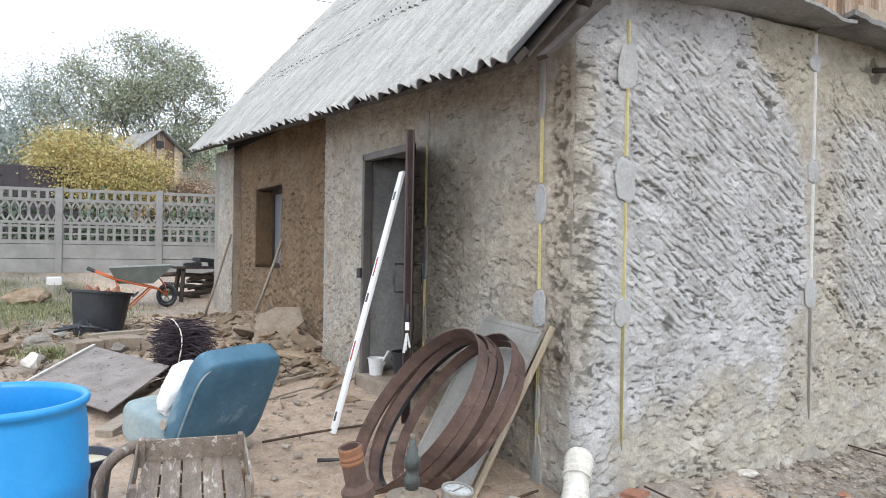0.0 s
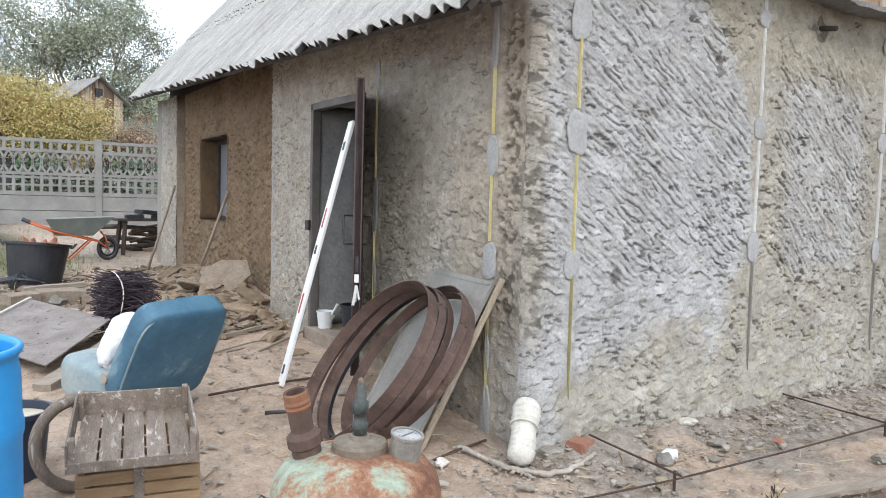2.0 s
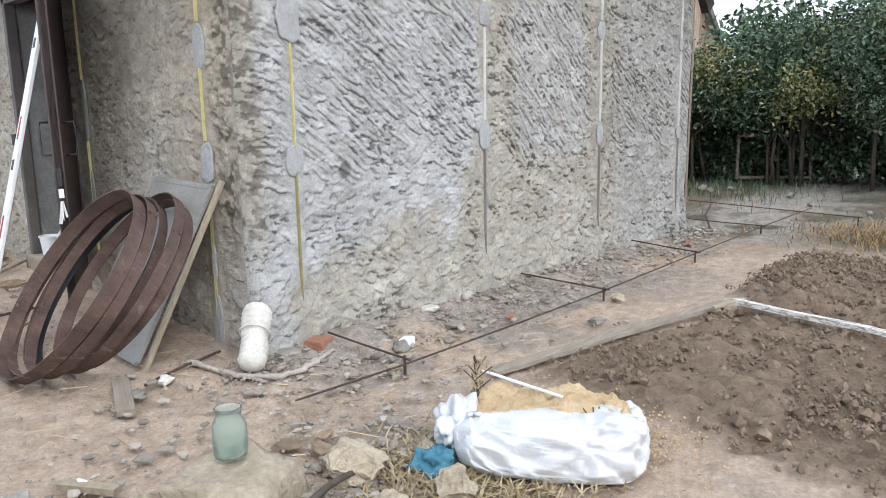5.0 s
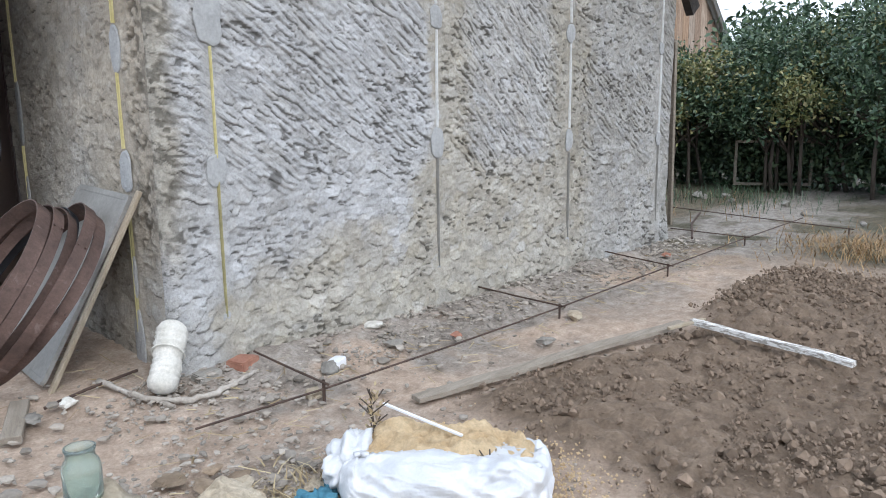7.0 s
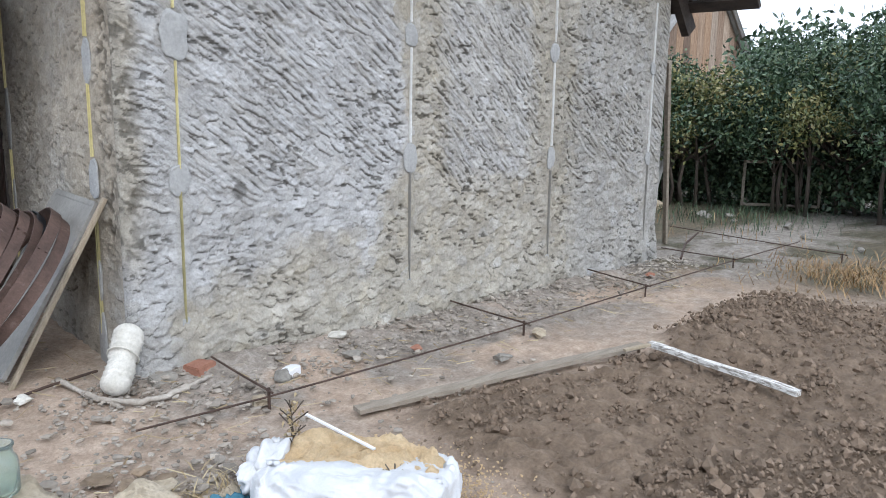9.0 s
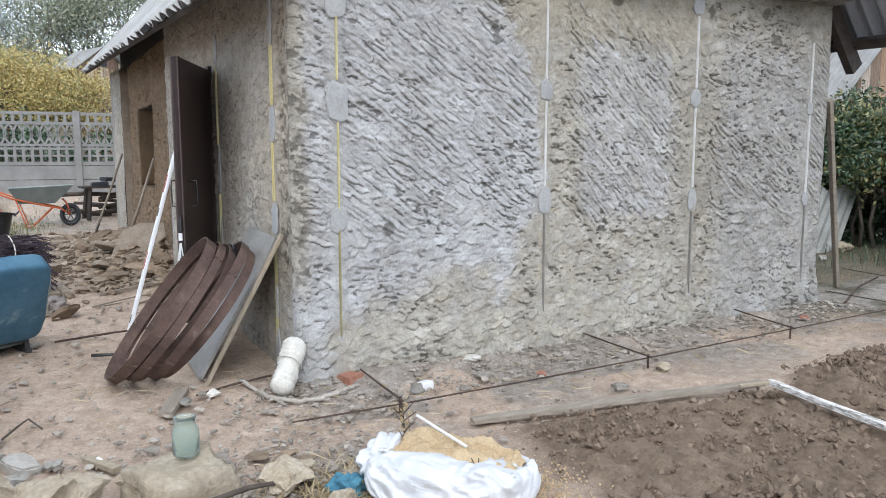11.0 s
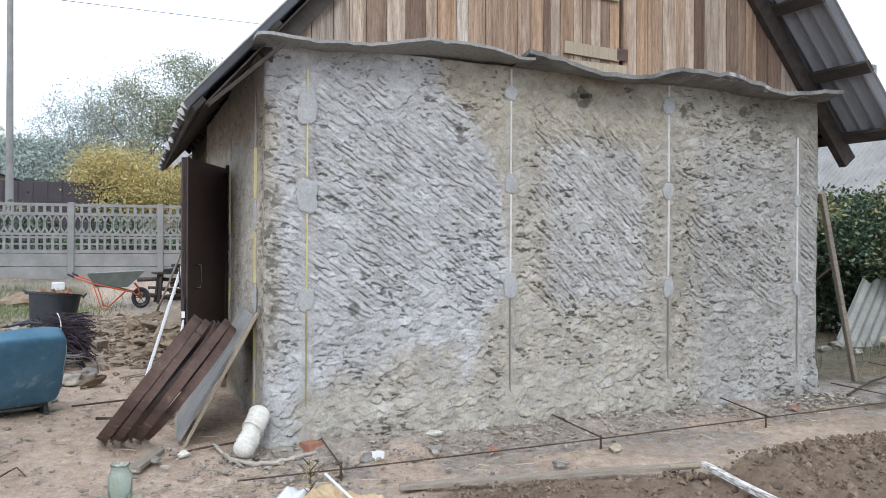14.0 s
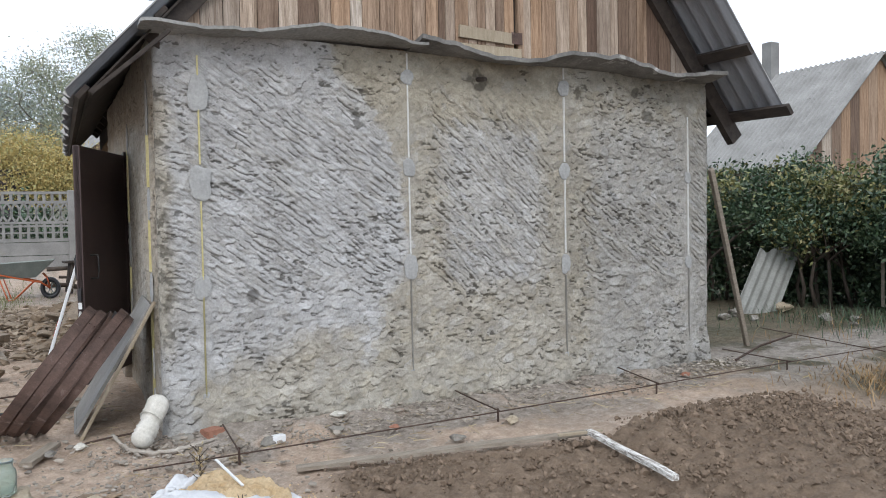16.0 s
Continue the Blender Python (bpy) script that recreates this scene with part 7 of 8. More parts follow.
def work_table():
    x, y = 0.2, 11.35
    z = gz(x, y)
    t = thing("work_table", "rough wooden work table on splayed legs", "table", pose(x, y, z, 0, 0, 5))
    for k in range(3):
        bm = bmesh.new()
        box(bm, (-0.6, -0.25 + 0.17 * k, 0.6), (0.65, -0.09 + 0.17 * k, 0.64))
        part("top_board", bm, M_BEAM, t)
    for sx in (-0.45, 0.45):
        for sy in (-0.2, 0.2):
            bm = bmesh.new()
            bar(bm, (sx, sy * 0.8, 0.6), (sx * 1.15, sy * 1.3, 0), 0.06, 0.06)
            part("leg", bm, M_BEAM, t)
    for k, (dx, dz, s, lab) in enumerate(((-0.25, 0.64, 0.3, "black plastic tray on the work table"), (0.2, 0.64, 0.26, "black plastic tray on the work table"), (-0.05, 0.72, 0.32, "black plastic tray stacked on others"))):
        b = thing("black_tray", lab, "tray", pose(x + dx, y - 0.02, z + dz, 0, 4 * k - 3, 12 * k))
        bm = bmesh.new()
        soft_box(bm, (-s / 2, -0.14, 0), (s / 2, 0.14, 0.075), 0.015)
        part("shell", bm, M_BLACK_PLASTIC, b)


work_table()


def log_pile():
    g = random.Random(47)
    for k in range(16):
        x, y, z = 0.25 + g.uniform(-0.5, 0.75), 11.75 + g.uniform(-0.25, 0.5), gz(0.2, 11.7) + 0.05 + 0.035 * k * g.uniform(0.4, 1.0)
        a, n = g.uniform(-0.5, 0.5), g.uniform(0.3, 0.6)
        t = thing("log", "dark branch log heaped behind the work table", "log", pose(x, y, z, g.uniform(-8, 8), g.uniform(-12, 12), math.degrees(a)), group="logs heaped behind the table")
        bm = bmesh.new()
        r = g.uniform(0.025, 0.055)
        tube(bm, [(-n, 0, 0), (-n * 0.3, 0.03, 0.02), (n * 0.4, -0.02, 0.01), (n, 0.02, 0)], r, 7, r_end=r * 0.75)
        part("wood", bm, M_BARK, t, shade=True)


log_pile()
b = thing("white_box", "small white box lying before the concrete fence", "box", pose(-2.31, 13.5, gz(-2.3, 13.5) + 0.0, 6, 0, 8))
bm = bmesh.new()
soft_box(bm, (-0.13, -0.03, 0), (0.13, 0.1, 0.17), 0.01)
part("shell", bm, M_WHITE_PLASTIC, b)
stone("clay_boulder", "large clay boulder behind the black tub", "boulder", -2.7, 11.2, (0.42, 0.32, 0.2), M_CLAY, 91, 10, 0.25)


def leaning_tool(name, label, top, bot, blade):
    a, b = Vector(bot), Vector(top)
    t = thing(name, label, "shovel" if blade else "tool")
    bm = bmesh.new()
    tube(bm, [a.lerp(b, 0.12 if blade else 0), a.lerp(b, 0.5) + Vector((0.008, 0, 0)), b], 0.018, 8)
    part("handle", bm, M_PLANK, t, shade=True)
    if blade:
        d = (b - a).normalized()
        s = d.cross(Vector((1, 0, 0))).normalized()
        n = s.cross(d)
        rows = []
        bm = bmesh.new()
        for k, (w, h) in enumerate(((0.02, -0.02), (0.07, 0.03), (0.1, 0.1), (0.105, 0.22), (0.09, 0.27), (0.02, 0.3))):
            rows.append([bm.verts.new(a + d * h + s * (w * c) + n * (0.025 * (1 - c * c))) for c in (-1, -0.5, 0, 0.5, 1)])
        for p, q in zip(rows, rows[1:]):
            for k in range(4):
                bm.faces.new((p[k], p[k + 1], q[k + 1], q[k]))
        bmesh.ops.solidify(bm, geom=list(bm.faces), thickness=0.004)
        part("blade", bm, M_TIN, t, "pale worn steel blade", shade=True)


leaning_tool("shovel", "shovel with wooden handle leaning on the pier", (0.055, 8.62, 1.5), (-0.5, 7.95, gz(-0.5, 7.95) - 0.0), True)
leaning_tool("wooden_pole", "wooden tool handle leaning on the adobe wall", (0.16, 6.2, 1.44), (-0.2, 6.28, gz(0, 6.3) + 0.2), False)


def slab_piece(label, a, b, th, at, seed, n=9):
    """A broken flat piece with an angular outline."""
    g = random.Random(seed)
    bm = bmesh.new()
    ring = [(a * math.cos(2 * math.pi * k / n) * g.uniform(0.7, 1.2), b * math.sin(2 * math.pi * k / n) * g.uniform(0.75, 1.15)) for k in range(n)]
    top = [bm.verts.new((x, y, th / 2 + g.uniform(-0.008, 0.008))) for x, y in ring]
    low = [bm.verts.new((x * 0.96, y * 0.96, -th / 2)) for x, y in ring]
    bm.faces.new(top), bm.faces.new(low[::-1])
    for k in range(n):
        bm.faces.new((top[k], top[(k + 1) % n], low[(k + 1) % n], low[k]))
    return tagged(part("clay_slab", bm, M_SLAB, None, "", at, bevel=0.008), label, "slab")


def rubble():
    t = thing("rubble_pile", "pile of brown clay lumps fallen from the wall", "rubble")
    g = random.Random(12)
    kinds = [lump_mesh("clay_lump", 200 + k, (0.1 * g.uniform(0.8, 1.3), 0.075 * g.uniform(0.7, 1.2), g.uniform(0.02, 0.05)), M_CLAY, 0.3, 2) for k in range(9)]
    for k in range(290):
        u = g.random()
        if u < 0.72:
            x, y = g.gauss(-0.25, 0.42), g.gauss(5.35, 0.95)
        else:
            x, y = g.gauss(-0.75, 0.4), g.gauss(4.6, 0.75)
        if x > 0.08 and y > 4.25 or x > -0.12 and y <= 4.25 or y < 3.35:
            x = -abs(x) - 0.12
        heap = math.exp(-(((x + 0.15) / 0.95) ** 2 + ((y - 5.9) / 1.7) ** 2)) * 0.24
        z = gz(x, y) + heap + g.uniform(-0.01, 0.07)
        s = g.choice((0.45, 0.6, 0.8, 1.0, 1.3, 1.7))
        finish("clay_lump", kinds[k % 9], t, "", pose(x, y, z, g.gauss(0, 18), g.gauss(0, 18), g.uniform(0, 360)) @ Matrix.Scale(s, 4))
    slab_piece("large grey-brown clay slab lying tilted on the rubble", 0.33, 0.22, 0.05, pose(-0.22, 5.05, 0.48, 34, -26, 24), 331, 7)
    slab_piece("broken clay slab under the large one", 0.34, 0.2, 0.05, pose(-0.36, 4.8, 0.33, 26, -16, 50), 317, 8)
    slab_piece("small brown clay slab on the rubble", 0.2, 0.15, 0.045, pose(-0.68, 4.35, 0.27, 15, 20, 80), 305)
    slab_piece("small brown clay slab on the rubble", 0.22, 0.14, 0.05, pose(-0.25, 5.3, 0.5, -18, -15, 140), 309)
    slab_piece("small brown clay slab on the rubble", 0.19, 0.16, 0.04, pose(-0.55, 5.0, 0.4, 12, -25, 200), 311)
    for k, (x, y, s) in enumerate(((-3.0, 6.9, 0.2), (-2.62, 6.3, 0.22), (-2.38, 7.1, 0.16), (-1.97, 6.6, 0.18), (-1.56, 6.3, 0.16), (-2.62, 5.1, 0.17), (-2.85, 5.9, 0.2), (-2.2, 5.4, 0.16), (-1.8, 5.6, 0.2), (-2.95, 5.2, 0.19), (-1.3, 5.3, 0.14), (-3.3, 6.2, 0.2), (-3.5, 7.2, 0.22), (-1.1, 4.9, 0.12), (-1.75, 4.9, 0.15))):
        stone("field_stone", "grey-brown stone in the rubble of the yard", "stone", x, y, (s, s * 0.7, s * 0.4), M_ROCK_GREY if k % 3 else M_CLAY, 320 + k, k * 53, 0.3, group="stones in the yard")
    stone("pale_stone", "rounded pale stone among the rubble", "stone", -2.64, 4.75, (0.12, 0.1, 0.11), M_TWINE, 351, 0, 0.2)
    for k, (a, b, w) in enumerate((((-1.3, 3.72, 0.25), (-1.22, 3.38, 0.16), 0.1), ((-1.17, 3.66, 0.2), (-1.1, 3.34, 0.15), 0.08), ((-2.1, 5.9, 0.32), (-1.5, 6.0, 0.35), 0.12), ((-0.85, 3.2, 0.16), (-0.2, 3.5, 0.2), 0.03), ((-0.6, 2.7, 0.13), (0.0, 3.15, 0.2), 0.02))):
        lying_plank("timber_piece", "short weathered timber piece on the rubble", a, b, w, min(w, 0.05), M_PLANK_X)


rubble()
for x, y, a, s in ((-1.8, 5.7, 8, 0.2), (-1.42, 5.55, -20, 0.15), (-2.15, 5.5, 35, 0.17), (-1.2, 4.45, 60, 0.12)):
    brick(x, y, gz(x, y) + 0.09, a, (s, s * 0.5, 0.08), 6, "grey-brown clay block lying in the rubble", M_SLAB)


def junk_under_bundle():
    t = thing("wire_coil", "loose coil of grey wire under the twig bundle", "wire", pose(-1.48, 3.42, gz(-1.4, 3.4) + 0.06))
    g = random.Random(31)
    bm = bmesh.new()
    for k in range(7):
        r, a, b, c = g.uniform(0.13, 0.2), g.uniform(-0.4, 0.4), g.uniform(-0.4, 0.4), g.uniform(-0.05, 0.05)
        tube(bm, [(r * math.cos(u) + c, r * 0.8 * math.sin(u), 0.06 + 0.1 * (a * math.cos(u) + b * math.sin(u)) + 0.012 * k) for u in np.linspace(0, 2 * math.pi, 25)[:-1]], g.uniform(0.004, 0.009), 5, True)
    part("windings", bm, M_TIN, t, shade=True)
    for k, (x, y, m) in enumerate(((-1.4, 2.75, M_HAY), (-1.28, 2.95, M_SHEET), (-1.6, 2.95, M_HAY))):
        bm = bmesh.new()
        bmesh.ops.create_icosphere(bm, subdivisions=4, radius=0.13)
        for v in bm.verts:
            f = 1 + 0.5 * noise.noise(v.co * 11 + Vector((k * 3, 0, 0))) + 0.3 * noise.noise(v.co * 28)
            v.co = Vector((v.co.x * f * 1.2, v.co.y * f, max(v.co.z * f * 0.5, -0.03)))
        tagged(part("old_rag", bm, m, None, "", pose(x, y, gz(x, y) + 0.03), True), "crumpled dirty brown cloth by the twig bundle", "rag")


junk_under_bundle()


def clay_chips():
    g = np.random.default_rng(41)
    base = lump_mesh("chip_base", 11, (1, 0.75, 0.28), M_CHIP, 0.3, 1)
    pl = []
    for k in range(2400):
        u = g.random()
        x, y = (g.normal(-0.55, 0.33), g.uniform(3.4, 7.6)) if u < 0.75 else (g.uniform(-1.9, -0.1), g.uniform(4.2, 8.6))
        if x > -0.06 and y < 4.25 or x > 0.12:
            continue
        s = min(0.02 + g.exponential(0.028), 0.15)
        heap = math.exp(-(((x + 0.15) / 0.95) ** 2 + ((y - 5.9) / 1.7) ** 2)) * 0.24
        pl.append((x, y, gz(x, y) + heap + g.uniform(0.0, 0.05), s, g.uniform(0, 6.3), g.normal(0, 0.4)))
    tagged(new("clay_chips", scatter("clay_chips", base, pl, M_CHIP)), "flat tan chips of clay plaster heaped below the wall", "rubble", kind="stuff")
    base = lump_mesh("flake_base", 13, (1, 0.8, 0.35), M_CRUMB, 0.35, 1)
    pl = []
    for k in range(900):
        x, y = (g.normal(-0.6, 0.7), g.normal(-1.1, 0.5)) if k % 2 else (g.uniform(-2.6, 0.2), g.uniform(-1.8, 3.0))
        if x > -0.1 and y > -0.15 or float(soil_share(np.array(x), np.array(y))) > 0.3:
            continue
        s = min(0.012 + g.exponential(0.012), 0.06)
        pl.append((x, y, gz(x, y) + 0.012 + s * 0.15, s, g.uniform(0, 6.3), g.normal(0, 0.25)))
    for k in range(260):
        x, y = g.uniform(-0.2, 5.5), -0.05 - abs(g.normal(0.1, 0.2))
        s = min(0.012 + g.exponential(0.012), 0.055)
        pl.append((x, y, 0.04 * math.exp(-((y + 0.05) / 0.22) ** 2) + 0.012, s, g.uniform(0, 6.3), g.normal(0, 0.25)))
    tagged(new("plaster_flakes", scatter("plaster_flakes", base, pl, M_CRUMB)), "flat flakes of pale plaster lying on the earth", "rubble", kind="stuff")


clay_chips()


# ---- small loose matter ----
def loose():
    g = np.random.default_rng(8)
    base = lump_mesh("clod_base", 2, (1, 0.85, 0.7), M_CLOD, 0.35, 1)
    pl = []
    while len(pl) < 11000:
        x, y = g.uniform(0.3, 5.8), g.uniform(-4.2, -1.1)
        if g.random() < float(soil_share(np.array(x), np.array(y))) * (0.25 + 0.75 * (float(fbm(np.array(x * 1.6), np.array(y * 1.6), 77)) > 0.0)) * (0.6 if x < 2.2 and y > -2.3 else 1.0):
            s = min(0.005 + g.exponential(0.0065), 0.05)
            mound = float(smooth(2.3, 2.9, x) * smooth(-1.1, -1.6, y) * (1 - smooth(4.1, 4.8, x))) * 0.07
            pl.append((x, y, 0.035 + mound + s * 0.2, s, g.uniform(0, 6.3), g.uniform(-0.5, 0.5)))
    tagged(new("soil_clods", scatter("soil_clods", base, pl, M_CLOD)), "dark brown clods in the dug bed", "soil", kind="stuff")
    base2 = lump_mesh("crumb_base", 7, (1, 0.8, 0.6), M_CRUMB, 0.35, 1)
    pl = []
    for _ in range(4200):
        x, y = g.uniform(-0.3, 5.6), -abs(g.normal(0.12, 0.26))
        s = min(0.004 + g.exponential(0.006), 0.04)
        pl.append((x, y, 0.045 * math.exp(-((y + 0.05) / 0.22) ** 2) + s * 0.4, s, g.uniform(0, 6.3), g.uniform(-0.6, 0.6)))
    for _ in range(1500):
        x, y = g.uniform(-0.5, 5.6), -abs(g.normal(0.2, 0.25))
        s = min(0.008 + g.exponential(0.008), 0.045)
        pl.append((x, y, 0.012 + s * 0.3, s, g.uniform(0, 6.3), g.uniform(-0.6, 0.6)))
    for _ in range(3600):
        x, y = g.uniform(-3, 2.2), g.uniform(-2.8, 4.0)
        if x > -0.05 and y > -0.1 or float(soil_share(np.array(x), np.array(y))) > 0.3:
            continue
        s = min(0.003 + g.exponential(0.005), 0.03)
        pl.append((x, y, gz(x, y) + 0.01, s, g.uniform(0, 6.3), g.uniform(-0.6, 0.6)))
    for _ in range(1500):
        x, y = g.normal(-0.6, 0.45), g.normal(-1.5, 0.35)
        s = min(0.004 + g.exponential(0.007), 0.04)
        pl.append((x, y, gz(x, y) + 0.012, s, g.uniform(0, 6.3), g.uniform(-0.6, 0.6)))
    tagged(new("plaster_crumbs", scatter("plaster_crumbs", base2, pl, M_CRUMB)), "crumbs of fallen plaster and gravel on the earth", "rubble", kind="stuff")
    base3 = lump_mesh("far_crumb", 9, (1, 0.8, 0.5), M_CLAY, 0.35, 1)
    pl = []
    for _ in range(2200):
        x, y = g.uniform(-3.6, 0.1), g.uniform(3.6, 9.0)
        s = min(0.01 + g.exponential(0.016), 0.09)
        heap = math.exp(-(((x + 0.15) / 0.95) ** 2 + ((y - 5.9) / 1.7) ** 2)) * 0.24
        pl.append((x, y, gz(x, y) + heap + s * 0.3, s, g.uniform(0, 6.3), g.uniform(-0.6, 0.6)))
    tagged(new("clay_crumbs", scatter("clay_crumbs", base3, pl, M_CLAY)), "brown clay crumbs spread below the stripped wall", "rubble", kind="stuff")


def litter():
    g = np.random.default_rng(19)
    vs, fs = [], []
    for k in range(560):
        if k < 300:
            x, y = g.uniform(-2.4, 0.2), g.uniform(-1.9, 3.6)
        else:
            x, y = g.uniform(-0.2, 5.5), g.uniform(-1.0, -0.05)
        if x > -0.08 and y > -0.12:
            continue
        a, n, w = g.uniform(0, 6.3), g.uniform(0.015, 0.08), g.uniform(0.0012, 0.003)
        z = gz(x, y) + 0.014
        d, s = np.array([math.cos(a), math.sin(a), g.normal(0, 0.12)]) * n, np.array([-math.sin(a), math.cos(a), 0]) * w
        c, u = np.array([x, y, z]), np.array([0, 0, w * 1.4])
        i = len(vs)
        vs += [c - d - s, c - d + s, c + d + s, c + d - s, c - d + u, c + d + u]
        fs += [(i, i + 3, i + 5, i + 4), (i + 1, i + 4, i + 5, i + 2)]
    tagged(new("straw_litter", from_arrays("straw_litter", vs, fs, M_STRAW)), "scattered straw and twig bits on the earth", "litter", kind="stuff")


loose()
litter()


# ---- right side: prop, broken slate, hedge, frame, neighbour's shed ----
p = thing("prop_pole", "grey wooden prop leaning on the house corner", "pole")
bm = bmesh.new()
bar(bm, (6.58, 0.6, -0.03), (5.4, 0.06, 2.0), 0.06, 0.045, up=(0, 1, 0))
part("pole", bm, M_PLANK, p, bevel=0.004)


def slate_piece():
    nu, nv = 30, 20
    U, V = np.meshgrid(np.linspace(0, 0.74, nu), np.linspace(0, 1, nv), indexing="ij")
    length = 1.15 + 1.2 * U + 0.1 * fbm(U * 7, U * 0, 81)
    V = V * length
    W = 0.014 * np.cos(U / 0.15 * 2 * math.pi)
    top = np.stack([U, V, W], -1).reshape(-1, 3)
    k, f = len(top), grid_faces(nu, nv)
    fs = [f, f[:, ::-1] + k]
    for idx in (np.arange(nu) * nv, np.arange(nu) * nv + nv - 1, np.arange(nv), np.arange(nv) + (nu - 1) * nv):
        fs.append(np.stack([idx[:-1], idx[1:], idx[1:] + k, idx[:-1] + k], -1))
    me = from_arrays("slate_piece", np.concatenate([top, top - np.array([0, 0, 0.008])]), np.concatenate(fs), M_PALE_SLATE)
    t = tagged(new("broken_slate", me), "broken pale corrugated slate sheet leaning into the hedge", "slate sheet")
    y = Vector((0.72, 0.22, 0.7)).normalized()
    x = Vector((0.72, -0.2, -0.6))
    x = (x - y * x.dot(y)).normalized()
    t.matrix_basis = Matrix.Translation((8.68, 2.56, 0.14)) @ Matrix((x, y, x.cross(y))).transposed().to_4x4()


slate_piece()
stone("log_piece", "split wooden log at the foot of the hedge", "log", 9.5, 2.35, (0.3, 0.1, 0.09), M_PALE_PLANK, 371, 10, 0.2)
for k, (x, y, s) in enumerate(((9.3, 1.5, 0.1), (9.1, 1.3, 0.08), (9.4, 1.1, 0.09), (8.0, 2.2, 0.12), (8.5, 2.4, 0.14), (8.9, 0.8, 0.07), (8.3, 1.9, 0.1), (9.0, 0.1, 0.08), (8.2, -0.4, 0.06), (7.7, -1.2, 0.06))):
    stone("field_stone", "pale stone at the foot of the hedge", "stone", x, y, (s, s * 0.8, s * 0.6), M_ROCK_GREY, 380 + k, k * 40, 0.3, group="stones by the hedge")


def shrub(name, label, trunks, blobs, per, size, mat, seed, spread=0.2, cat="bush", tips=16):
    """A leafy plant: trunks with limbs, twig ends spread over uneven lobes, leaves round each twig end."""
    g = np.random.default_rng(seed)
    t = thing(name, label, cat)
    centres = []
    for base, r in trunks:
        base = Vector(base)
        near = sorted(blobs, key=lambda q: (Vector(q[0]) - base).length)[:4]
        top = Vector(near[0][0])
        fork = base.lerp(Vector((base.x * 0.7 + top.x * 0.3, base.y * 0.7 + top.y * 0.3, top.z)), 0.55)
        bm = bmesh.new()
        tube(bm, [base, base.lerp(fork, 0.5) + Vector((g.normal(0, 0.04), g.normal(0, 0.04), 0)), fork], r, 8, r_end=r * 0.7)
        part("trunk", bm, M_BARK, t, shade=True)
        for c, rad in near:
            bm = bmesh.new()
            c = Vector(c)
            tube(bm, [fork, fork.lerp(c, 0.5) + Vector((0, 0, 0.15 * rad[2])), c], r * 0.6, 6, r_end=r * 0.2)
            part("limb", bm, M_BARK, t, shade=True)
    for c, rad in blobs:
        k = int(tips * (rad[0] * rad[1] * rad[2]) ** 0.67 * 3.0)
        d = g.normal(0, 1, (k, 3))
        d /= np.linalg.norm(d, axis=1, keepdims=True)
        centres.append(d * (g.uniform(0.3, 1.1, (k, 1)) ** 0.6) * np.array(rad) + np.array(c))
    finish("foliage", leaf_cloud("foliage", np.concatenate(centres), per, (spread,) * 3, size, mat, seed + 1), t)["kind"] = "stuff"
    return t


def hedge():
    g = random.Random(21)
    blobs, deep = [], []
    for k in range(19):
        u = k / 18
        x = float(np.interp(u, [0, 0.25, 0.5, 0.75, 1.0], [9.3, 10.75, 11.0, 10.4, 9.7])) + g.uniform(-0.2, 0.2)
        y = float(np.interp(u, [0, 0.25, 0.5, 0.75, 1.0], [4.4, 2.4, 0.2, -2.1, -4.4])) + g.uniform(-0.3, 0.3)
        tall = float(np.interp(u, [0, 0.3, 0.55, 1.0], [-0.25, -0.2, 0.2, 0.65]))
        for _ in range(3):
            c = g.uniform(0.32, 0.5)
            blobs.append(((x + g.uniform(-0.65, 0.1), y + g.uniform(-0.5, 0.5), g.uniform(1.15, 2.0)), (c, c * 1.2, c * 0.75)))
        for _ in range(2):
            c = g.uniform(0.4, 0.6)
            blobs.append(((x + g.uniform(-0.2, 0.8), y + g.uniform(-0.3, 0.8), g.uniform(1.8, 2.35) + tall), (c, c, c * 0.75)))
        blobs.append(((x + 0.3, y, g.uniform(1.6, 2.0) + tall), (0.7, 0.75, 0.55)))
        deep.append(((x + 0.8, y + 0.4, g.uniform(0.4, 0.8)), (0.6, 0.9, 0.6)))
        deep.append(((x + 1.3, y + 0.1, g.uniform(0.7, 1.2)), (0.6, 0.9, 0.8)))
    for c in range(4):
        own = blobs[c::4]
        tr = [((q[0][0] + 0.25, q[0][1], 0.0), 0.035) for q in own[::2]]
        shrub("hedge_bush", ("dense dark green garden bush with bare stems below", "dark green garden bush with some olive leaves")[c == 2], tr, own, 56, 0.043, M_LEAF_OLIVE if c == 2 else M_LEAF_BUSH, 30 + c, 0.14, tips=24)
    shrub("hedge_bush", "shaded undergrowth behind the stems of the hedge", [((deep[4][0][0], deep[4][0][1], 0), 0.03)], deep, 46, 0.055, M_LEAF_BUSH, 39, 0.16, tips=26)


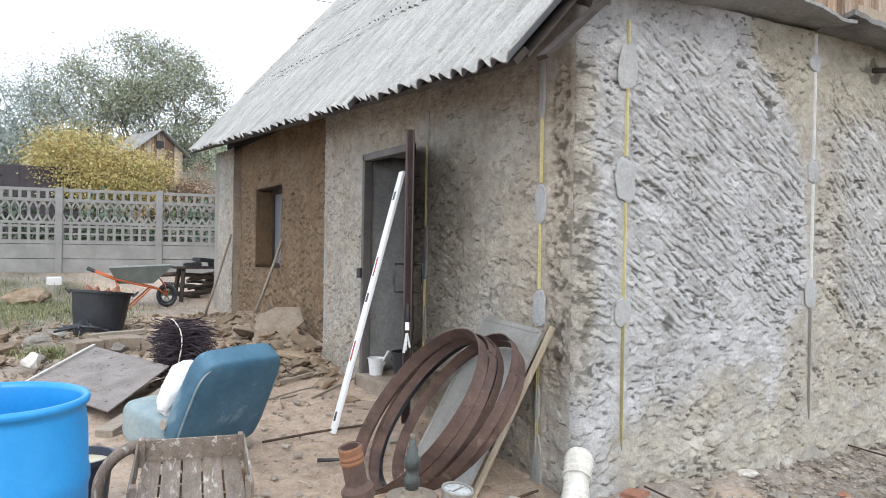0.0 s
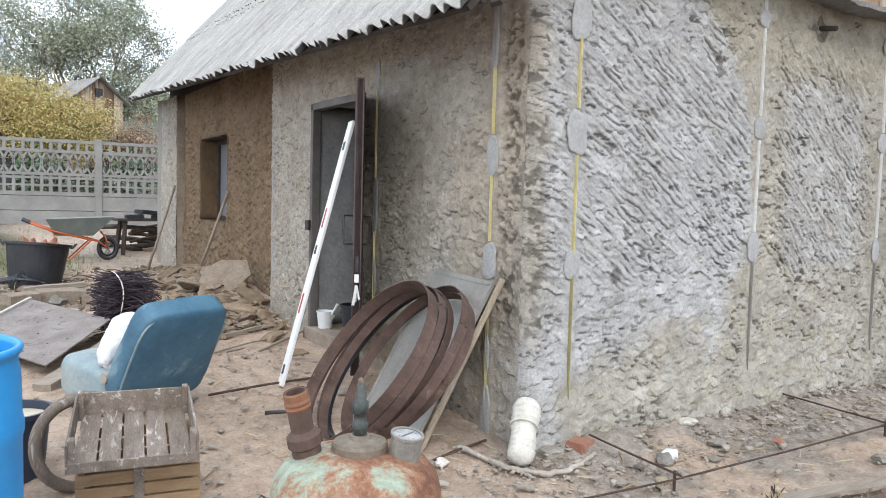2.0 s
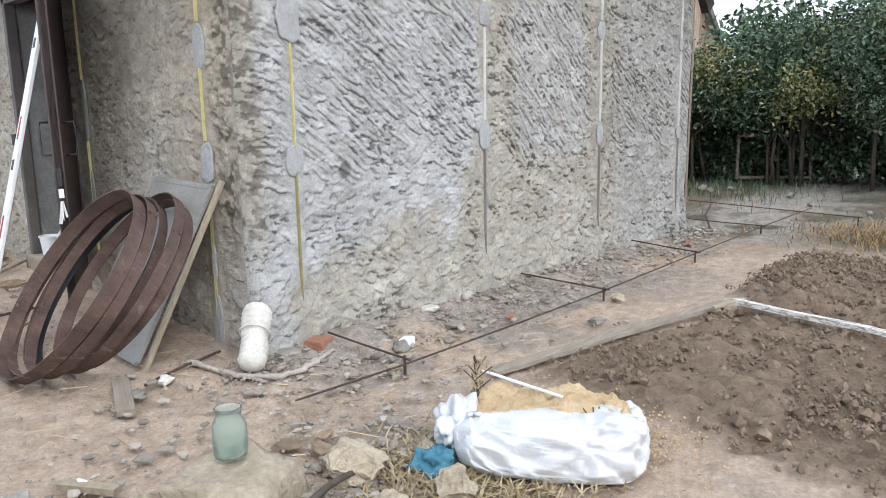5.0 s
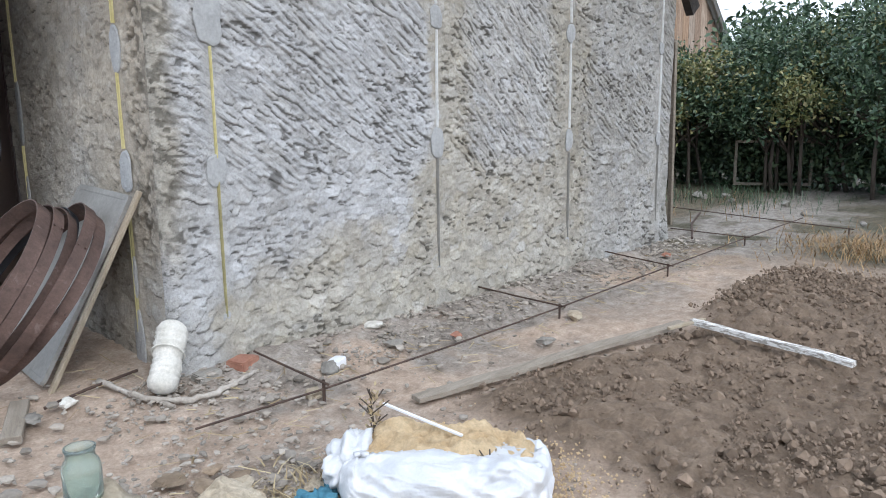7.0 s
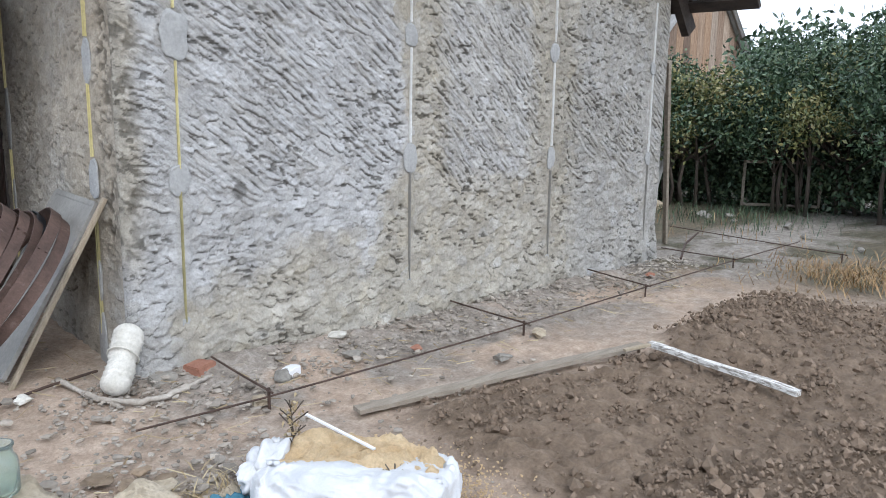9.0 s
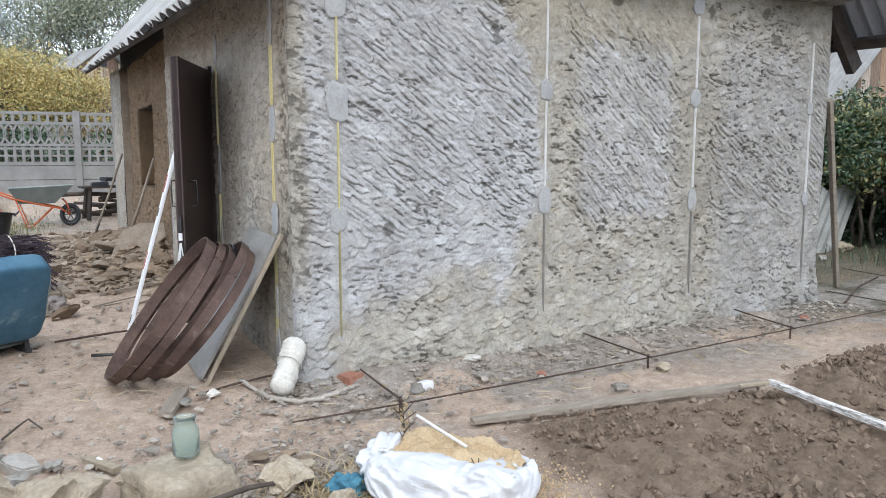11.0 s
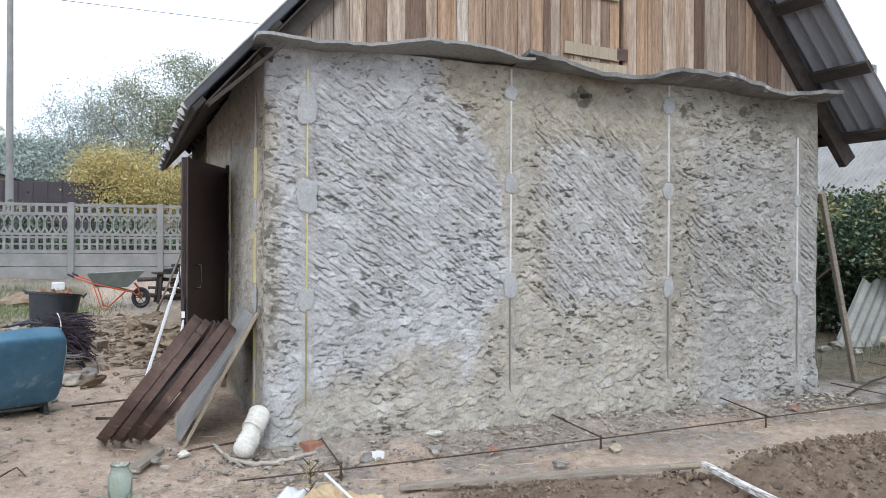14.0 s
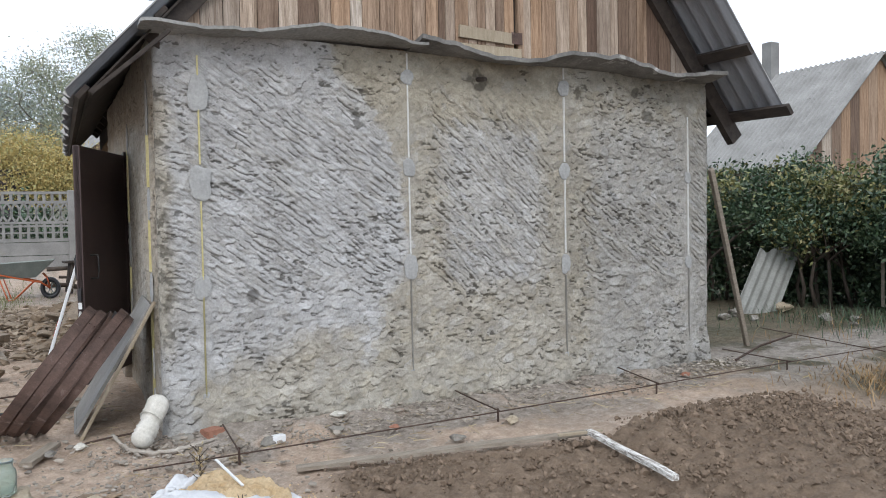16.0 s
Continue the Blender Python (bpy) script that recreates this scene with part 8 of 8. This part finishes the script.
hedge()
shrub("tall_bush", "taller dark green bush behind the hedge", [((15.5, -1.5, 0), 0.06)], [((15.2, -1.0, 2.6), (1.4, 1.4, 1.1)), ((16.0, -2.8, 3.0), (1.4, 1.4, 1.2)), ((14.6, 0.6, 2.3), (1.2, 1.2, 0.9)), ((16.5, -4.5, 3.0), (1.5, 1.5, 1.3)), ((14.0, -0.4, 3.1), (1.0, 1.0, 0.7)), ((15.0, -2.6, 3.6), (1.2, 1.2, 0.9)), ((13.6, 1.8, 2.6), (1.0, 1.0, 0.7)), ((15.2, 2.6, 2.6), (1.2, 1.2, 0.8))], 30, 0.08, M_LEAF_BUSH, 44, 0.18, tips=22)


def old_frame():
    t = thing("discarded_window", "old grey wooden window sash standing under the hedge", "window", pose(11.0, 1.0, 0.1, 0, 0, -60))
    for a, b in (((-0.6, 0, 0.0), (0.6, 0, 0.0)), ((-0.6, 0, 0.7), (0.6, 0, 0.7)), ((-0.58, 0, 0), (-0.58, 0, 0.7)), ((0.58, 0, 0), (0.58, 0, 0.7))):
        bm = bmesh.new()
        bar(bm, a, b, 0.045, 0.045, up=(0, 1, 0))
        part("rail", bm, M_PLANK, t)


old_frame()


def gable_shed(name, label, x0, x1, y0, y1, base, eave, ridge, wallmat, roofmat, over=0.25, wave=0.022):
    """A small gabled building with its ridge along y."""
    t = thing(name, label, "house")
    xm = (x0 + x1) / 2
    bm = bmesh.new()
    box(bm, (x0 + 0.02, y0 + 0.07, base), (x1 - 0.02, y1 - 0.07, eave - 0.05))
    part("wall", bm, wallmat, t)
    for y in (y0, y1 - 0.03):
        n = 16
        for k in range(n):
            a, b = x0 + (x1 - x0) * k / n + 0.005, x0 + (x1 - x0) * (k + 1) / n - 0.005

            def top(x):
                return eave + (ridge - eave) * (1 - abs(x - xm) / (xm - x0)) - 0.05
            bm = bmesh.new()
            prism(bm, [(px, y, pz) for px, pz in ((a, base + 0.5), (b, base + 0.5), (b, top(b)), (a, top(a)))], Vector((0, 0.02, 0)))
            part("board", bm, wallmat if wallmat is M_CONCRETE else M_BOARD, t)
    for s in (-1, 1):
        e0 = (xm + s * (xm - x0 + over), y0 - over, eave - over * (ridge - eave) / (xm - x0))
        e1 = (e0[0], y1 + over, e0[2])
        at, n = slope_point(e0, e1, (xm, y0 - over, ridge), (xm, y1 + over, ridge))
        L = y1 - y0 + 2 * over
        nu, nv = int(L / 0.15 * 8), 3
        U, V = np.meshgrid(np.linspace(0, 1, nu), np.linspace(0, 1, nv), indexing="ij")
        pts = at(U, V) + (wave * np.cos(U * L / 0.15 * 2 * math.pi))[..., None] * n
        vs = np.concatenate([pts.reshape(-1, 3), pts.reshape(-1, 3) - 0.012 * n])
        f, k = grid_faces(nu, nv), nu * nv
        fs = [f, f[:, ::-1] + k]
        for idx in (np.arange(nu) * nv, np.arange(nu) * nv + nv - 1, np.arange(nv), np.arange(nv) + (nu - 1) * nv):
            fs.append(np.stack([idx[:-1], idx[1:], idx[1:] + k, idx[:-1] + k], -1))
        finish("roof_slope", from_arrays("roof_slope", vs, np.concatenate(fs), roofmat), t)
    return t


shed = gable_shed("neighbour_shed", "neighbour's grey board shed with corrugated slate roof", 14.95, 20.8, 6.0, 9.4, 0, 2.95, 5.6, M_PLANK, M_SLATE, wave=0.032)
bm = bmesh.new()
box(bm, (17.6, 8.9, 4.8), (17.95, 9.2, 6.5))
part("chimney", bm, M_CONCRETE, shed)

# ---- left side: fence, far trees, cottage, pole ----
def fence_panel_mesh():
    bm = bmesh.new()
    W = 1.98
    for z0, z1, d in ((0.0, 0.31, 0.03), (0.325, 0.64, 0.03), (0.655, 0.74, 0.03), (1.02, 1.07, 0.028), (1.1, 1.16, 0.03), (1.6, 1.67, 0.03), (1.83, 1.9, 0.032)):
        box(bm, (0, -d, z0), (W, d, z1))
    n = 11
    for k in range(n + 1):
        x = W * k / n
        x0, x1 = max(0, x - 0.032), min(W, x + 0.032)
        box(bm, (x0, -0.024, 0.74), (x1, 0.024, 1.02))
        box(bm, (x0, -0.024, 1.67), (x1, 0.024, 1.83))
        box(bm, (x0, -0.02, 1.07), (x1, 0.02, 1.1))
    box(bm, (0, -0.02, 0.86), (W, 0.02, 0.9))
    for k in range(n):
        xc = W * (k + 0.5) / n
        for s in (-1, 1):
            pts = [(xc + s * (0.012 + 0.085 * math.cos(math.pi * (j / 10 - 0.5))), 0, 1.16 + 0.44 * j / 10) for j in range(11)]
            for a, b in zip(pts, pts[1:]):
                bar(bm, a, b, 0.042, 0.045, up=(0, 1, 0))
        box(bm, (xc - 0.03, -0.02, 1.58), (xc + 0.03, 0.02, 1.62))
    me = bpy.data.meshes.new("panel")
    bm.to_mesh(me)
    bm.free()
    me.materials.append(M_CONCRETE)
    return me


def fence():
    pm = fence_panel_mesh()
    bm = bmesh.new()
    box(bm, (-0.075, -0.075, -0.3), (0.075, 0.075, 1.93))
    bmesh.ops.bevel(bm, geom=list(bm.edges), offset=0.012, segments=1, affect="EDGES")
    post = bpy.data.meshes.new("post")
    bm.to_mesh(post)
    bm.free()
    post.materials.append(M_CONCRETE)
    t = thing("concrete_fence", "grey precast concrete fence with pierced ornament", "fence")
    o, d = Vector((-0.1, 15.44, 0)), Vector((-2.09, 0.25, 0))
    ang = math.degrees(math.atan2(0.25, -2.09))
    for k in range(-3, 6):
        p_ = o + d * k
        z = 0.6
        finish("post", post, t, "", pose(p_.x, p_.y, z, 0, 0, ang))
        q = p_ + d * 0.03
        finish("panel", pm, t, "", pose(q.x, q.y, z, 0, 0, ang))


fence()


def undergrowth():
    g = np.random.default_rng(61)
    n = 900
    x, y = g.uniform(-14, 7, n), g.uniform(16.6, 18.6, n)
    c = np.stack([x, y, 0.6 + g.uniform(0.1, 1.75, n) * (0.6 + 0.4 * np.sin(x * 1.3) ** 2)], -1)
    tagged(new("undergrowth", leaf_cloud("undergrowth", c, 26, (0.2, 0.2, 0.2), 0.075, M_LEAF_BUSH, 62)), "dark green undergrowth behind the concrete fence", "bushes", kind="stuff")


undergrowth()


def brown_fence():
    t = thing("steel_fence", "dark brown profiled steel fence behind the concrete one", "fence")
    n = 60
    for k in range(n):
        x = -1.35 - 0.25 * k
        bm = bmesh.new()
        box(bm, (x - 0.12, 27.0 + 0.04 * (k % 2), 1.5), (x + 0.13, 27.03 + 0.04 * (k % 2), 3.9))
        part("sheet", bm, M_BROWN_FENCE, t)


brown_fence()


def tree(name, label, base, top, rad, mat, seed, r=0.18, levels=4, per=26, size=0.07, spread=0.3):
    """A trunk that forks level by level up to its twigs; leaves hang in clumps round the twig ends. top: crown centre; rad: its half sizes."""
    g = random.Random(seed)
    t = thing(name, label, "tree")
    base, top, rad = Vector(base), Vector(top), Vector(rad)
    fork = Vector((base.x * 0.75 + top.x * 0.25, base.y * 0.75 + top.y * 0.25, max(base.z + 0.25 * (top.z - base.z), top.z - rad.z * 0.95)))
    bm = bmesh.new()
    tube(bm, [base, base.lerp(fork, 0.5) + Vector((g.uniform(-0.1, 0.1), 0, 0)), fork], r, 8, r_end=r * 0.75)
    part("trunk", bm, M_BARK, t, shade=True)
    twigs, bm = [], bmesh.new()

    def grow(p, d, n, rr, level):
        q = p + d * n
        k = Vector(((q.x - top.x) / rad.x, (q.y - top.y) / rad.y, (q.z - top.z) / rad.z))
        if k.length > 1.0:
            q = top + Vector((k.x * rad.x, k.y * rad.y, k.z * rad.z)) / k.length * g.uniform(0.86, 1.04)
        tube(bm, [p, p.lerp(q, 0.5) + Vector((g.uniform(-1, 1), g.uniform(-1, 1), g.uniform(-0.2, 1))) * n * 0.07, q], rr, 5, r_end=rr * 0.6)
        if level >= levels - 2:
            twigs.extend(tuple(p.lerp(q, k)) for k in (1.0, 0.7, 0.4))
        if level < levels:
            for _ in range(g.choice((3, 3, 4))):
                turn = Vector((g.gauss(0, 1), g.gauss(0, 1), g.gauss(0.15, 0.8)))
                e = (d + turn.normalized() * 1.15 + Vector((0, 0, 0.12))).normalized()
                grow(q, e, n * g.uniform(0.6, 0.82), rr * 0.55, level + 1)
    for k in range(10):
        a = k * 2.4 + g.uniform(-0.3, 0.3)
        d = Vector((math.cos(a) * rad.x * g.uniform(0.3, 1.0), math.sin(a) * rad.y, rad.z * g.uniform(0.3, 1.7))).normalized()
        grow(fork, d, min(rad.x, rad.z) * g.uniform(0.45, 0.95), r * 0.36, 1)
    part("branching", bm, M_TWIG_GREY, t)["kind"] = "stuff"
    keep = [c for c in twigs if noise.noise(Vector(c) * (1.6 / max(rad))) > -0.32 or g.random() < 0.4]
    finish("foliage", leaf_cloud("foliage", keep, per, (spread, spread, spread * 0.75), size, mat, seed + 1), t)["kind"] = "stuff"
    return t


tree("yellow_tree", "small tree in yellow autumn leaf behind the fence", (-0.6, 27.5, 0.7), (-0.7, 28.5, 3.9), (3.0, 1.8, 2.0), M_LEAF_YELLOW, 51, 0.1, 4, 30, 0.052, 0.34)
tree("walnut_tree", "large thinning green tree far behind the fence", (2.6, 42, 1.3), (2.4, 43, 8.5), (5.3, 3.2, 4.5), M_LEAF_GREEN, 53, 0.26, 5, 9, 0.08, 0.42)
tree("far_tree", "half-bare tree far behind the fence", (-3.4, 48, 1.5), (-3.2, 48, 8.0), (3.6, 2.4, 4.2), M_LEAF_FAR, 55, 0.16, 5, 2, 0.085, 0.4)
tree("far_tree", "green tree far behind the fence, tinted with haze", (-7.0, 45, 1.5), (-6.8, 45, 5.0), (3.8, 2.0, 2.9), M_LEAF_FAR, 57, 0.2, 4, 36, 0.09, 0.5)
tree("far_tree", "reddish half-bare shrub behind the fence", (3.0, 30, 1.0), (2.7, 30, 3.3), (1.7, 1.2, 1.5), M_LEAF_RUST, 59, 0.08, 4, 9, 0.05, 0.2)
cottage = gable_shed("far_cottage", "small grey cottage far behind the trees", -1.25, 1.25, -1.4, 1.4, -4.9, 0.0, 1.0, M_PLANK, M_SLATE, 0.3)
cottage.matrix_basis = pose(2.25, 38.0, 5.85, 0, 0, 20)
bm = bmesh.new()
box(bm, (-0.18, -1.47, 0.05), (0.18, -1.4, 0.45))
part("attic_window", bm, M_DARK_METAL, cottage, "small dark attic window")


def utility_pole():
    t = thing("utility_pole", "slim pale concrete utility pole behind the fence", "pole", pose(-4.1, 20.0, 0.7))
    bm = bmesh.new()
    rod(bm, (0, 0, 0), (0, 0, 8.8), 0.12, 0.08, 10)
    part("shaft", bm, M_CONCRETE, t)
    for x, h in ((-6.3, 6.0), (-5.95, 5.7)):
        s = thing("street_pole", "thin grey pole far behind the fence", "pole", pose(x, 27.5, 0.8), group="thin poles behind the fence")
        bm = bmesh.new()
        rod(bm, (0, 0, 0), (0, 0, h), 0.05, 0.035, 8)
        part("shaft", bm, M_CONCRETE, s)
    c = thing("overhead_wire", "thin overhead wire crossing behind the roof", "wire")
    bm = bmesh.new()
    tube(bm, [(-14 + 2 * k, 12.0, 6.5 + 0.004 * (k - 7) ** 2) for k in range(16)], 0.007, 5)
    part("cable", bm, M_DARK_METAL, c)


utility_pole()


def far_wood():
    g = np.random.default_rng(77)
    n = 1600
    x, y = g.uniform(-170, 130, n), g.uniform(230, 330, n)
    c = np.stack([x, y, ground_z(x, y) + g.uniform(1, 5, n)], -1)
    tagged(new("far_woods", leaf_cloud("far_woods", c, 9, (2.5, 2.5, 2.0), 1.6, M_LEAF_GREEN, 78)), "hazy wooded hill on the horizon", "woods", kind="stuff")


far_wood()
far_shed = gable_shed("far_barn", "low dark barn roof beyond the fence", -9.5, -5.2, 30, 36, 1.0, 4.2, 4.9, M_BROWN_FENCE, M_BROWN_FENCE, 0.3)
